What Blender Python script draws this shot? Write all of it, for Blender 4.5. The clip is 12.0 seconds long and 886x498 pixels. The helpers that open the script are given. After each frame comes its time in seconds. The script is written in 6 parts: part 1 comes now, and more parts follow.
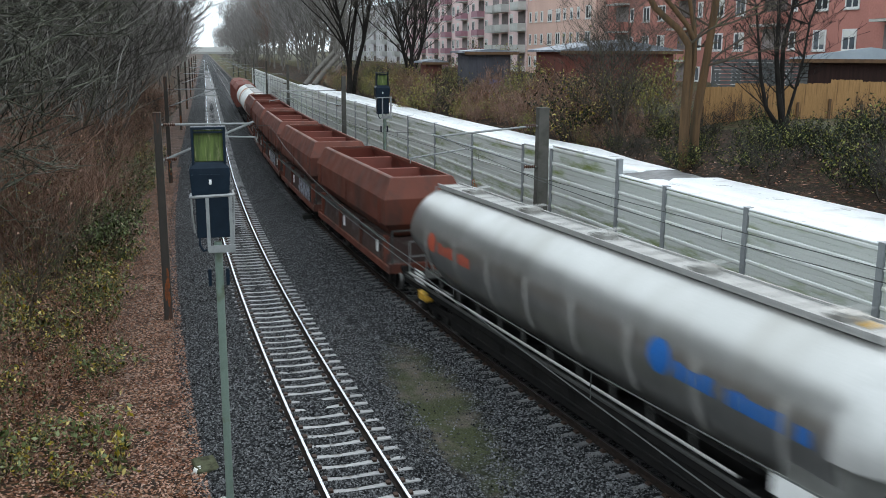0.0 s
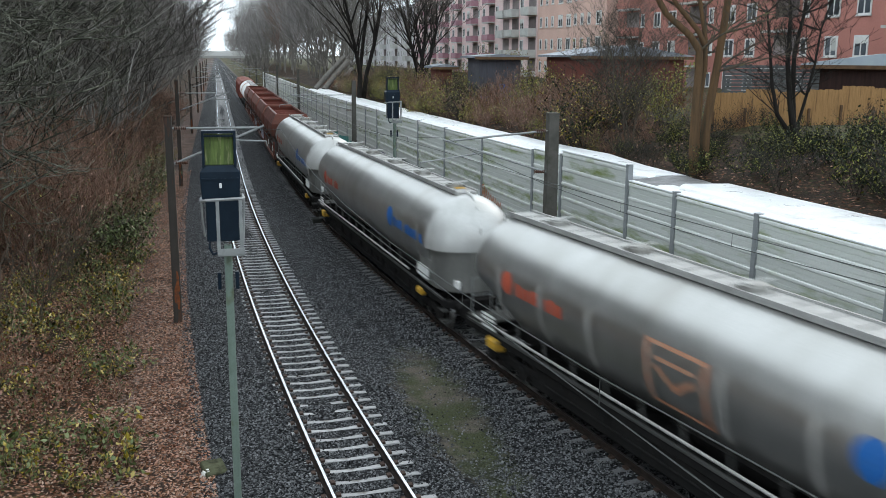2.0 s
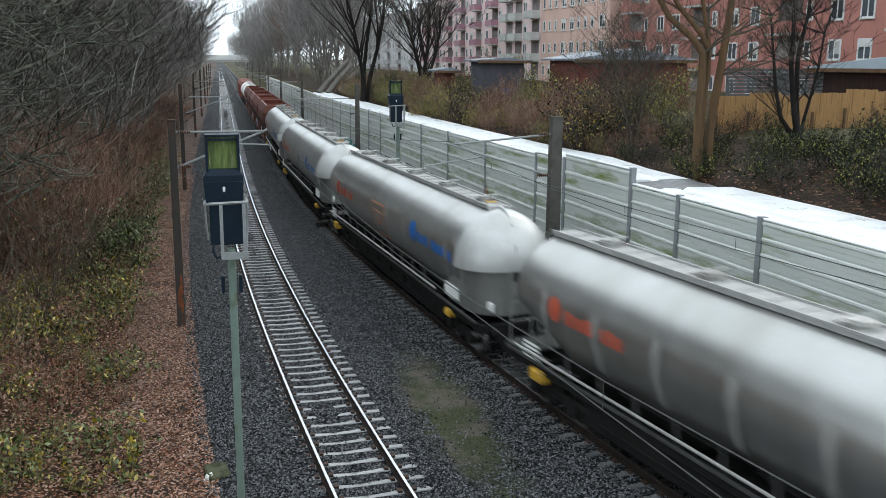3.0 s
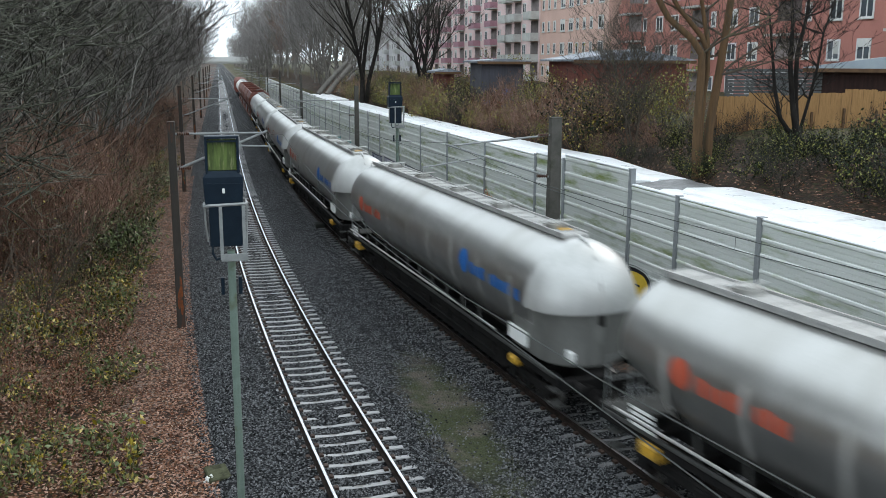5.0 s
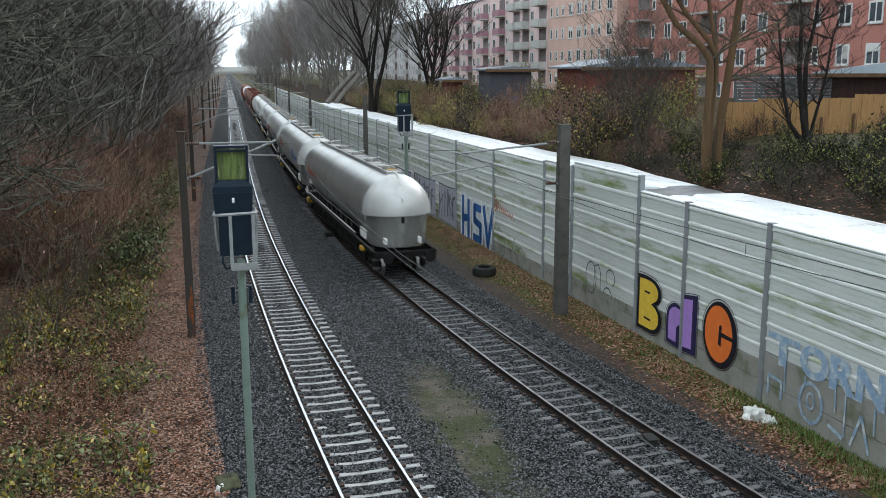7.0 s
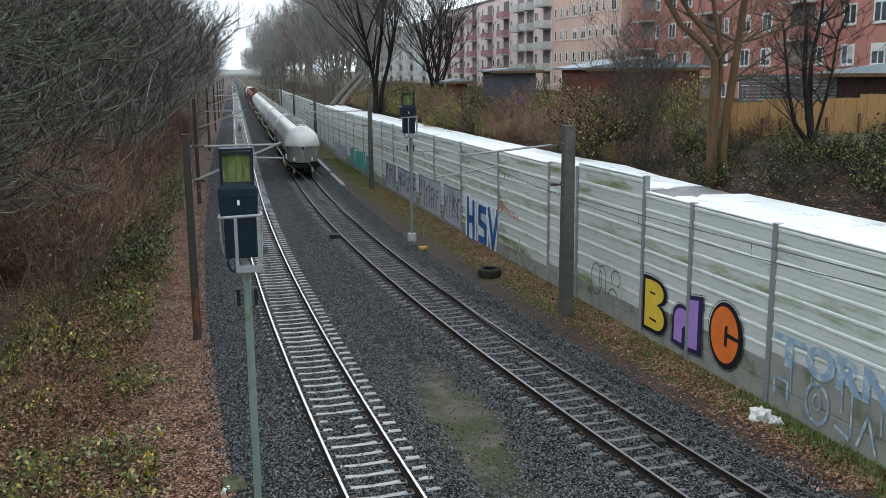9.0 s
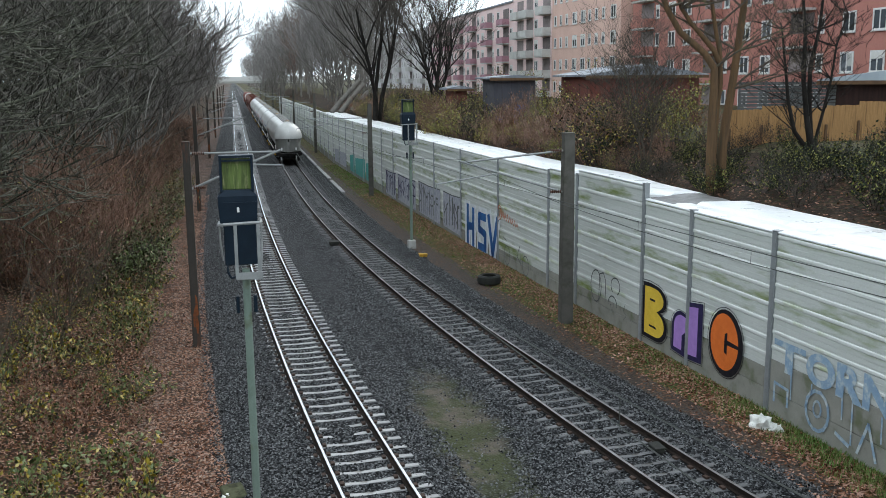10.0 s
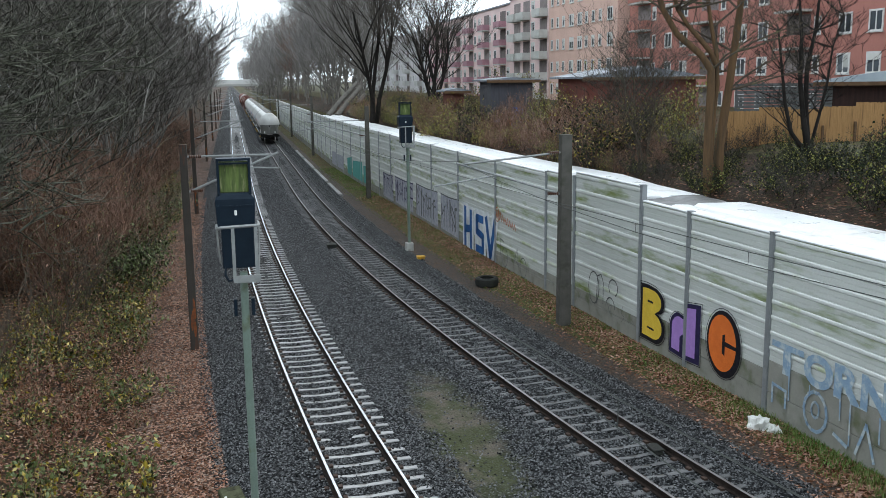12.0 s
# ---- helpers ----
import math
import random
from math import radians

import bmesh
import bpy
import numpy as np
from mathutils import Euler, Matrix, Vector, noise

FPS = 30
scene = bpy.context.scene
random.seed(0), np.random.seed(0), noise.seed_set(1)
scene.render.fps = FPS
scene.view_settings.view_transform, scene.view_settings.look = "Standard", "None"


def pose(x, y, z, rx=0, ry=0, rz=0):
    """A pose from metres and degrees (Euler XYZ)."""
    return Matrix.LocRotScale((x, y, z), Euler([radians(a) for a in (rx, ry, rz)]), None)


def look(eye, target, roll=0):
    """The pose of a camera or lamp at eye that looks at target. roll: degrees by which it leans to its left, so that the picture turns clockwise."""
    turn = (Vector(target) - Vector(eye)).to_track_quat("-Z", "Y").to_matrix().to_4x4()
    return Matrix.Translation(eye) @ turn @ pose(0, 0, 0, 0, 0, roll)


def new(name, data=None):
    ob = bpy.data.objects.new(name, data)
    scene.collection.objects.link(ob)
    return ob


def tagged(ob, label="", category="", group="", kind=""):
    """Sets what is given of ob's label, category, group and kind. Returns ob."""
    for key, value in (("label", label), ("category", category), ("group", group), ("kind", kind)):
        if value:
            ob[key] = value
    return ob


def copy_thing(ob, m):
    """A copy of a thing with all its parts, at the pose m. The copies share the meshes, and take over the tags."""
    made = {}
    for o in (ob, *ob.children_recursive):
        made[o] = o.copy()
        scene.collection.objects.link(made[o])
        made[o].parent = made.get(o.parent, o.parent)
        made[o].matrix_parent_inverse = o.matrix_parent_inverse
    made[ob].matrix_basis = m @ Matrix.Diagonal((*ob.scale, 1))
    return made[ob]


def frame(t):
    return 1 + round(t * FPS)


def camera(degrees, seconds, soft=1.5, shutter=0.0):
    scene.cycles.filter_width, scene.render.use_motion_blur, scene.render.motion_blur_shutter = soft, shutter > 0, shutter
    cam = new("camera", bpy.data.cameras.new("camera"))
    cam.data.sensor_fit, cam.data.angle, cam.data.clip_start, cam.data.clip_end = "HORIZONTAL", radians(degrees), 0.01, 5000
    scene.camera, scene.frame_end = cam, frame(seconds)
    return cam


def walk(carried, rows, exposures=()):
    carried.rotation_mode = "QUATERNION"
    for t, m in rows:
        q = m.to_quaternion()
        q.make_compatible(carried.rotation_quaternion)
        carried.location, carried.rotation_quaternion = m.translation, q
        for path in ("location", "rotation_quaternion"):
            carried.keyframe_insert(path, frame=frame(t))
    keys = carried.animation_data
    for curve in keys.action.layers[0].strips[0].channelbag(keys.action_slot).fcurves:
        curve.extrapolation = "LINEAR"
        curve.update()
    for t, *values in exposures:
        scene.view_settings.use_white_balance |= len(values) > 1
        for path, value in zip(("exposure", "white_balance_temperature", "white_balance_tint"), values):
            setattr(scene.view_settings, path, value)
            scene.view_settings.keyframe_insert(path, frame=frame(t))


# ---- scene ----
SECONDS = 12.0
EYE = (0.0, 0.0, 8.5)
cam = camera(51.1, SECONDS, soft=0.75, shutter=0.5)


def aim(heading, dip, lean):
    """Camera pose from a heading to the right of +y, a dip below level and a lean, in degrees."""
    h, d = radians(heading), radians(dip)
    ahead = Vector((math.sin(h) * math.cos(d), math.cos(h) * math.cos(d), -math.sin(d)))
    return look(EYE, Vector(EYE) + ahead, lean)


AIMS = (
    (0.0, 14.218, 12.039, 0.258), (0.5, 14.198, 12.061, 0.339), (1.0, 14.086, 12.005, 0.404),
    (1.5, 13.889, 11.933, 0.429), (2.0, 13.633, 11.757, 0.453), (2.5, 13.470, 11.599, 0.446),
    (3.0, 13.420, 11.542, 0.393), (4.0, 13.430, 11.510, 0.320), (5.0, 13.440, 11.473, 0.240), (5.5, 13.325, 11.296, 0.136),
    (6.0, 13.190, 11.146, -0.087), (6.5, 12.999, 11.055, -0.153), (7.0, 12.849, 10.987, -0.228),
    (8.0, 12.660, 10.940, -0.380), (9.0, 12.530, 10.882, -0.493), (9.5, 12.492, 10.622, -0.508), (10.0, 12.552, 10.448, -0.477),
    (10.5, 12.674, 10.351, -0.476), (11.0, 12.761, 10.289, -0.530), (11.5, 12.756, 10.275, -0.572),
    (12.0, 12.700, 10.308, -0.650),
)
walk(cam, [(t, aim(a, b, c)) for t, a, b, c in AIMS])

# ---- light: a bright overcast winter sky
world = bpy.data.worlds.new("overcast_sky")
scene.world = world
world.use_nodes = True
wn, wl = world.node_tree.nodes, world.node_tree.links
wn.clear()
sky = wn.new("ShaderNodeTexSky")
sky.sky_type = "NISHITA"
sky.sun_disc = False
sky.sun_elevation, sky.sun_rotation = radians(35), radians(60)
sky.air_density, sky.dust_density, sky.ozone_density = 1.0, 4.0, 1.0
veil = wn.new("ShaderNodeMix")
veil.data_type = "RGBA"
veil.inputs[0].default_value = 0.92
veil.inputs[7].default_value = (8.85, 10.0, 10.85, 1)
wl.new(sky.outputs[0], veil.inputs[6])
back = wn.new("ShaderNodeBackground")
back.inputs[1].default_value = 0.19
wl.new(veil.outputs[2], back.inputs[0])
wout = wn.new("ShaderNodeOutputWorld")
wl.new(back.outputs[0], wout.inputs[0])

sun = new("sun", bpy.data.lights.new("sun", "SUN"))
sun.data.energy, sun.data.angle, sun.data.color = 1.2, radians(40), (1.0, 0.98, 0.95)
sun.matrix_basis = look((60, 35, 60), (0, 0, 0))
scene.view_settings.exposure = 0.0

# ---- materials
def mix_rgb(nt, fac, a, b, mode="MIX"):
    m = nt.nodes.new("ShaderNodeMix")
    m.data_type, m.blend_type = "RGBA", mode
    for socket, value in ((m.inputs[0], fac), (m.inputs[6], a), (m.inputs[7], b)):
        if isinstance(value, bpy.types.NodeSocket):
            nt.links.new(value, socket)
        elif isinstance(value, (int, float)):
            socket.default_value = value
        else:
            socket.default_value = (*value[:3], 1)
    return m.outputs[2]


def noise_of(nt, scale, detail=4.0, rough=0.6, stretch=None, space="Object"):
    tc = nt.nodes.new("ShaderNodeTexCoord")
    n = nt.nodes.new("ShaderNodeTexNoise")
    n.inputs["Scale"].default_value, n.inputs["Detail"].default_value, n.inputs["Roughness"].default_value = scale, detail, rough
    source = tc.outputs[space]
    if stretch:
        mp = nt.nodes.new("ShaderNodeMapping")
        mp.inputs["Scale"].default_value = stretch
        nt.links.new(source, mp.inputs[0])
        source = mp.outputs[0]
    nt.links.new(source, n.inputs["Vector"])
    return n.outputs["Fac"]


def ramp(nt, source, lo, hi, a=0.0, b=1.0):
    r = nt.nodes.new("ShaderNodeMapRange")
    r.inputs[1].default_value, r.inputs[2].default_value, r.inputs[3].default_value, r.inputs[4].default_value = lo, hi, a, b
    nt.links.new(source, r.inputs[0])
    return r.outputs[0]


def material(name, base, second=None, rough=0.7, metal=0.0, scale=6.0, fine=60.0, stain=None, stain_scale=1.0,
             stain_range=(0.55, 0.7), bump=0.15, bump_scale=None, per_object=0.0, per_island=0.0, stretch=None, emit=0.0, rough_var=0.1, spec=0.2):
    """Weathered surface: base and second colours mixed at two scales, stains, relief."""
    m = bpy.data.materials.new(name)
    m.use_nodes = True
    nt = m.node_tree
    p = nt.nodes["Principled BSDF"]
    second = second or tuple(c * 0.75 for c in base)
    col = mix_rgb(nt, ramp(nt, noise_of(nt, scale, stretch=stretch), 0.35, 0.65), base, second)
    col = mix_rgb(nt, ramp(nt, noise_of(nt, fine, 2.0), 0.3, 0.7, 0.0, 0.4), col, tuple(c * 0.6 for c in base))
    if stain:
        col = mix_rgb(nt, ramp(nt, noise_of(nt, stain_scale, 5.0, stretch=stretch), stain_range[0], stain_range[1]), col, stain)
    for amount, kind in ((per_object, "ShaderNodeObjectInfo"), (per_island, "ShaderNodeNewGeometry")):
        if amount:
            info = nt.nodes.new(kind)
            out = info.outputs["Random"] if kind == "ShaderNodeObjectInfo" else info.outputs["Random Per Island"]
            hsv = nt.nodes.new("ShaderNodeHueSaturation")
            nt.links.new(ramp(nt, out, 0, 1, 1 - amount, 1 + amount), hsv.inputs["Value"])
            nt.links.new(ramp(nt, out, 0, 1, 1 + amount * 0.3, 1 - amount * 0.3), hsv.inputs["Saturation"])
            nt.links.new(col, hsv.inputs["Color"])
            col = hsv.outputs[0]
    nt.links.new(col, p.inputs["Base Color"])
    nt.links.new(ramp(nt, noise_of(nt, scale * 2), 0.3, 0.7, max(0.02, rough - rough_var), min(1, rough + rough_var)), p.inputs["Roughness"])
    p.inputs["Metallic"].default_value = metal
    p.inputs["Specular IOR Level"].default_value = spec
    if bump:
        b = nt.nodes.new("ShaderNodeBump")
        b.inputs["Strength"].default_value, b.inputs["Distance"].default_value = bump, 0.02
        nt.links.new(noise_of(nt, bump_scale or fine, 3.0), b.inputs["Height"])
        nt.links.new(b.outputs[0], p.inputs["Normal"])
    if emit:
        p.inputs["Emission Color"].default_value, p.inputs["Emission Strength"].default_value = (*base, 1), emit
    return m


def ballast_material(name, dark, light, tint):
    """Crushed stone: cells of differing grey, with gap shade painted near black between them."""
    m = bpy.data.materials.new(name)
    m.use_nodes = True
    nt = m.node_tree
    p = nt.nodes["Principled BSDF"]
    tc = nt.nodes.new("ShaderNodeTexCoord")
    v = nt.nodes.new("ShaderNodeTexVoronoi")
    v.inputs["Scale"].default_value = 16.0
    nt.links.new(tc.outputs["Object"], v.inputs["Vector"])
    gray = nt.nodes.new("ShaderNodeRGBToBW")
    nt.links.new(v.outputs["Color"], gray.inputs[0])
    col = mix_rgb(nt, ramp(nt, gray.outputs[0], 0.3, 0.8), dark, light)
    col = mix_rgb(nt, ramp(nt, noise_of(nt, 0.5, 5.0), 0.5, 0.75, 0, 0.6), col, tint)
    col = mix_rgb(nt, ramp(nt, v.outputs["Distance"], 0.22, 0.55, 0.0, 0.9), col, (0.008, 0.008, 0.009))
    # a silted, mossy patch between the tracks
    mp = nt.nodes.new("ShaderNodeMapping")
    mp.inputs["Location"].default_value = (-5.35 / 1.05, -21.5 / 5.4, 0)
    mp.inputs["Scale"].default_value = (1 / 1.05, 1 / 5.4, 0)
    nt.links.new(tc.outputs["Object"], mp.inputs[0])
    ln = nt.nodes.new("ShaderNodeVectorMath")
    ln.operation = "LENGTH"
    nt.links.new(mp.outputs[0], ln.inputs[0])
    add = nt.nodes.new("ShaderNodeMath")
    add.operation = "MULTIPLY_ADD"
    add.inputs[1].default_value = 1.6
    nt.links.new(noise_of(nt, 1.3, 6.0, 0.7), add.inputs[0])
    nt.links.new(ln.outputs["Value"], add.inputs[2])
    silt = mix_rgb(nt, ramp(nt, noise_of(nt, 0.9, 4.0), 0.45, 0.58), (0.06, 0.068, 0.032), (0.135, 0.115, 0.095))
    silt = mix_rgb(nt, ramp(nt, noise_of(nt, 30, 3.0), 0.35, 0.65, 0, 0.6), silt, (0.05, 0.05, 0.035))
    col = mix_rgb(nt, ramp(nt, add.outputs[0], 1.35, 1.85, 0.9, 0.0), col, silt)
    nt.links.new(col, p.inputs["Base Color"])
    p.inputs["Roughness"].default_value = 0.6
    p.inputs["Specular IOR Level"].default_value = 0.02
    b = nt.nodes.new("ShaderNodeBump")
    b.invert = True
    b.inputs["Strength"].default_value, b.inputs["Distance"].default_value = 1.0, 0.05
    nt.links.new(v.outputs["Distance"], b.inputs["Height"])
    nt.links.new(b.outputs[0], p.inputs["Normal"])
    return m


def litter_material(name, colours, scale=16.0, wet=0.6):
    """Fallen leaves and soil: cells in several leaf colours over dark earth."""
    m = bpy.data.materials.new(name)
    m.use_nodes = True
    nt = m.node_tree
    p = nt.nodes["Principled BSDF"]
    tc = nt.nodes.new("ShaderNodeTexCoord")
    v = nt.nodes.new("ShaderNodeTexVoronoi")
    v.inputs["Scale"].default_value = scale
    nt.links.new(tc.outputs["Object"], v.inputs["Vector"])
    sep = nt.nodes.new("ShaderNodeSeparateColor")
    nt.links.new(v.outputs["Color"], sep.inputs[0])
    col = mix_rgb(nt, sep.outputs[0], colours[0], colours[1])
    col = mix_rgb(nt, ramp(nt, sep.outputs[1], 0.6, 0.75), col, colours[2])
    col = mix_rgb(nt, ramp(nt, sep.outputs[2], 0.7, 0.9), col, colours[3])
    col = mix_rgb(nt, ramp(nt, noise_of(nt, 0.7, 5.0), 0.45, 0.68), col, colours[4])
    col = mix_rgb(nt, ramp(nt, v.outputs["Distance"], 0.35, 0.7, 0.0, 0.7), col, (0.02, 0.015, 0.012))
    nt.links.new(col, p.inputs["Base Color"])
    p.inputs["Roughness"].default_value = wet
    p.inputs["Specular IOR Level"].default_value = 0.03
    b = nt.nodes.new("ShaderNodeBump")
    b.inputs["Strength"].default_value, b.inputs["Distance"].default_value = 0.8, 0.04
    nt.links.new(noise_of(nt, scale * 1.6, 3.0), b.inputs["Height"])
    nt.links.new(b.outputs[0], p.inputs["Normal"])
    return m


M = {}
M["ballast"] = ballast_material("dark wet ballast", (0.006, 0.007, 0.008), (0.21, 0.217, 0.225), (0.07, 0.069, 0.066))
M["ballast_moss"] = ballast_material("mossy silted ballast", (0.05, 0.055, 0.035), (0.13, 0.13, 0.10), (0.09, 0.10, 0.045))
M["leafpath"] = litter_material("brown leaf litter", ((0.095, 0.046, 0.031), (0.03, 0.016, 0.012), (0.19, 0.11, 0.075), (0.25, 0.20, 0.175), (0.028, 0.02, 0.016)), 14.0)
M["woodfloor"] = litter_material("dark woodland floor", ((0.07, 0.036, 0.023), (0.022, 0.013, 0.01), (0.13, 0.075, 0.043), (0.035, 0.04, 0.017), (0.02, 0.015, 0.012)), 11.0)
M["verge"] = litter_material("grassy verge with leaves", ((0.075, 0.115, 0.03), (0.05, 0.075, 0.022), (0.19, 0.10, 0.05), (0.15, 0.14, 0.06), (0.085, 0.055, 0.03)), 14.0)
M["cess"] = litter_material("muddy cess path", ((0.05, 0.041, 0.036), (0.07, 0.058, 0.052), (0.14, 0.082, 0.05), (0.10, 0.094, 0.088), (0.055, 0.047, 0.042)), 15.0, 0.5)
M["bank_soil"] = litter_material("dark damp bank soil", ((0.04, 0.022, 0.016), (0.014, 0.01, 0.008), (0.1, 0.055, 0.035), (0.03, 0.035, 0.015), (0.012, 0.01, 0.008)), 10.0)
M["garden"] = litter_material("garden soil and grass", ((0.06, 0.075, 0.03), (0.08, 0.055, 0.035), (0.12, 0.09, 0.05), (0.06, 0.09, 0.03), (0.05, 0.045, 0.03)), 5.0)
M["rail_side"] = material("rusty rail side", (0.036, 0.026, 0.022), (0.022, 0.018, 0.016), 0.7, 0.2, 3, 40, spec=0.06)
M["rail_top"] = material("polished rail head", (0.72, 0.73, 0.75), (0.6, 0.61, 0.63), 0.2, 1.0, 2, 40, bump=0.02)
M["rail_dull"] = material("dull rail head", (0.25, 0.24, 0.24), (0.16, 0.14, 0.13), 0.35, 0.9, 2, 40, bump=0.02)
M["sleeper"] = material("weathered concrete sleeper", (0.37, 0.37, 0.37), (0.28, 0.278, 0.275), 0.7, 0, 5, 50, stain=(0.15, 0.14, 0.13), stain_scale=3, per_object=0.15)
M["sleeper_dark"] = material("dusty concrete sleeper", (0.15, 0.15, 0.155), (0.10, 0.10, 0.10), 0.8, 0, 5, 50, stain=(0.06, 0.055, 0.05), stain_scale=3, per_object=0.2)
M["clip"] = material("rusty rail clip", (0.07, 0.045, 0.035), None, 0.7, 0.4)
M["concrete_pole"] = material("grey concrete pole", (0.105, 0.10, 0.09), (0.07, 0.068, 0.06), 0.85, 0, 2, 50, stain=(0.045, 0.048, 0.032), stain_scale=1.5, spec=0.05)
M["rust_pole"] = material("brown weathered steel pole", (0.058, 0.05, 0.043), (0.042, 0.037, 0.033), 0.8, 0.1, 2, 40, stain=(0.14, 0.055, 0.03), stain_scale=1.0, stain_range=(0.58, 0.7), stretch=(3, 3, 0.5))
M["steel"] = material("galvanised steel", (0.31, 0.325, 0.32), (0.23, 0.24, 0.24), 0.55, 0.4, 4, 60)
M["wire"] = material("overhead wire", (0.07, 0.075, 0.07), None, 0.6, 0.4, bump=0)
M["insulator"] = material("brown insulator", (0.10, 0.05, 0.035), None, 0.3)
M["signal_mast"] = material("green-grey painted mast", (0.17, 0.225, 0.19), (0.14, 0.185, 0.155), 0.6, 0.1, 3, 50, stain=(0.10, 0.12, 0.075), stain_scale=2)
M["signal_case"] = material("blue-black painted casing", (0.012, 0.022, 0.034), (0.009, 0.016, 0.026), 0.42, 0.1, 3, 50, bump=0.05, spec=0.12)
M["signal_moss"] = material("mossy board", (0.13, 0.18, 0.055), (0.055, 0.075, 0.03), 0.9, 0, 3, 40, stain=(0.30, 0.30, 0.16), stain_scale=3.5, stretch=(6, 6, 0.6))
M["slab_moss"] = material("mossy concrete", (0.085, 0.088, 0.055), (0.05, 0.054, 0.032), 0.85, 0, 5, 50, stain=(0.03, 0.03, 0.022), stain_scale=5, bump=0.3, spec=0.03)
M["foot_pale"] = material("pale concrete foot", (0.42, 0.42, 0.40), (0.32, 0.32, 0.30), 0.8, 0, 4, 50, stain=(0.14, 0.14, 0.12), stain_scale=3)
M["white"] = material("white paint", (0.78, 0.78, 0.76), (0.7, 0.7, 0.68), 0.6)
M["alu_panel"] = material("streaked pale aluminium panel", (0.57, 0.59, 0.565), (0.50, 0.53, 0.495), 0.5, 0.1, 0.8, 40,
                          stain=(0.17, 0.215, 0.07), stain_scale=0.75, stain_range=(0.52, 0.66), stretch=(0.35, 0.35, 1.7), bump=0.05)
M["alu_bright"] = material("bright panel rib", (0.66, 0.68, 0.655), (0.58, 0.61, 0.57), 0.45, 0.1, 1, 40, stain=(0.36, 0.41, 0.25), stain_scale=0.6, bump=0.05)
M["wall_post"] = material("galvanised wall post", (0.34, 0.36, 0.37), (0.28, 0.30, 0.31), 0.5, 0.5, 2, 50, bump=0.05)
M["wall_base"] = material("concrete base plank", (0.27, 0.265, 0.235), (0.20, 0.20, 0.17), 0.85, 0, 1.2, 50, stain=(0.12, 0.13, 0.08), stain_scale=1.2)
M["cover"] = material("white wet sheet cover", (0.78, 0.80, 0.81), (0.70, 0.72, 0.73), 0.35, 0.0, 0.8, 30, stain=(0.5, 0.5, 0.49), stain_scale=1.2, stain_range=(0.58, 0.72), bump=0.08, spec=0.5)
M["cover_gray"] = material("grey sheet cover", (0.17, 0.17, 0.17), (0.11, 0.11, 0.11), 0.4, 0, 1)
M["tank"] = material("dirty aluminium tank", (0.50, 0.497, 0.48), (0.44, 0.437, 0.42), 0.33, 0.9, 0.5, 30, stain=(0.33, 0.32, 0.295), stain_scale=0.8, stain_range=(0.42, 0.78), stretch=(0.4, 1.3, 0.4), bump=0.0, rough_var=0.04)
M["tank_end"] = material("pale dusty tank end", (0.55, 0.55, 0.535), (0.48, 0.48, 0.465), 0.4, 0.45, 0.9, 30, stain=(0.40, 0.40, 0.385), stain_scale=0.8, bump=0.02)
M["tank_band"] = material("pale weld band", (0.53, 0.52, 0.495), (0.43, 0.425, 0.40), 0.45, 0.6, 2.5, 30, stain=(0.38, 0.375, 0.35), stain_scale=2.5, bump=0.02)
M["tank_gray"] = material("grey cement-dusted skirt", (0.19, 0.19, 0.178), (0.14, 0.14, 0.13), 0.55, 0.3, 1.2, 30, stain=(0.25, 0.25, 0.235), stain_scale=1.5, stretch=(1, 1, 0.4), bump=0.03)
M["underframe"] = material("grimy black underframe", (0.014, 0.014, 0.014), (0.022, 0.02, 0.019), 0.8, 0.0, 3, 40, spec=0.03)
M["sill"] = material("dusty grey sill", (0.085, 0.085, 0.08), (0.05, 0.05, 0.048), 0.7, 0.2, 2, 40, spec=0.08)
M["walkway"] = material("dusty grating walkway", (0.40, 0.395, 0.38), (0.29, 0.29, 0.28), 0.7, 0.2, 4, 40)
M["wheel"] = material("dark rusty wheel", (0.04, 0.032, 0.028), (0.028, 0.024, 0.022), 0.6, 0.5)
M["wheel_rim"] = material("worn wheel tread", (0.35, 0.34, 0.33), None, 0.35, 0.9)
M["yellow"] = material("yellow brake casing", (0.58, 0.33, 0.035), (0.42, 0.24, 0.035), 0.5, 0, 6, stain=(0.12, 0.09, 0.05), stain_scale=5)
M["red_mark"] = material("faded red marking", (0.50, 0.10, 0.055), (0.40, 0.10, 0.065), 0.5, 0.1, 3, stain=(0.40, 0.33, 0.30), stain_scale=3, stain_range=(0.6, 0.75))
M["orange_mark"] = material("faded orange marking", (0.46, 0.19, 0.10), (0.40, 0.22, 0.14), 0.5, 0.1, 3, stain=(0.36, 0.34, 0.31), stain_scale=2.5, stain_range=(0.5, 0.65))
M["blue_mark"] = material("blue marking", (0.015, 0.125, 0.42), (0.03, 0.12, 0.34), 0.5, 0.0, 3, stain=(0.12, 0.2, 0.33), stain_scale=4, stain_range=(0.6, 0.75))
M["orange_ring"] = material("faded orange emblem", (0.46, 0.21, 0.125), (0.42, 0.25, 0.17), 0.5, 0.1, 3)
M["hopper"] = material("brown hopper paint", (0.165, 0.052, 0.034), (0.12, 0.044, 0.031), 0.55, 0.05, 0.8, 30, stain=(0.065, 0.036, 0.03), stain_scale=0.9, stain_range=(0.48, 0.68), per_object=0.12, stretch=(1, 1, 0.5), bump=0.06)
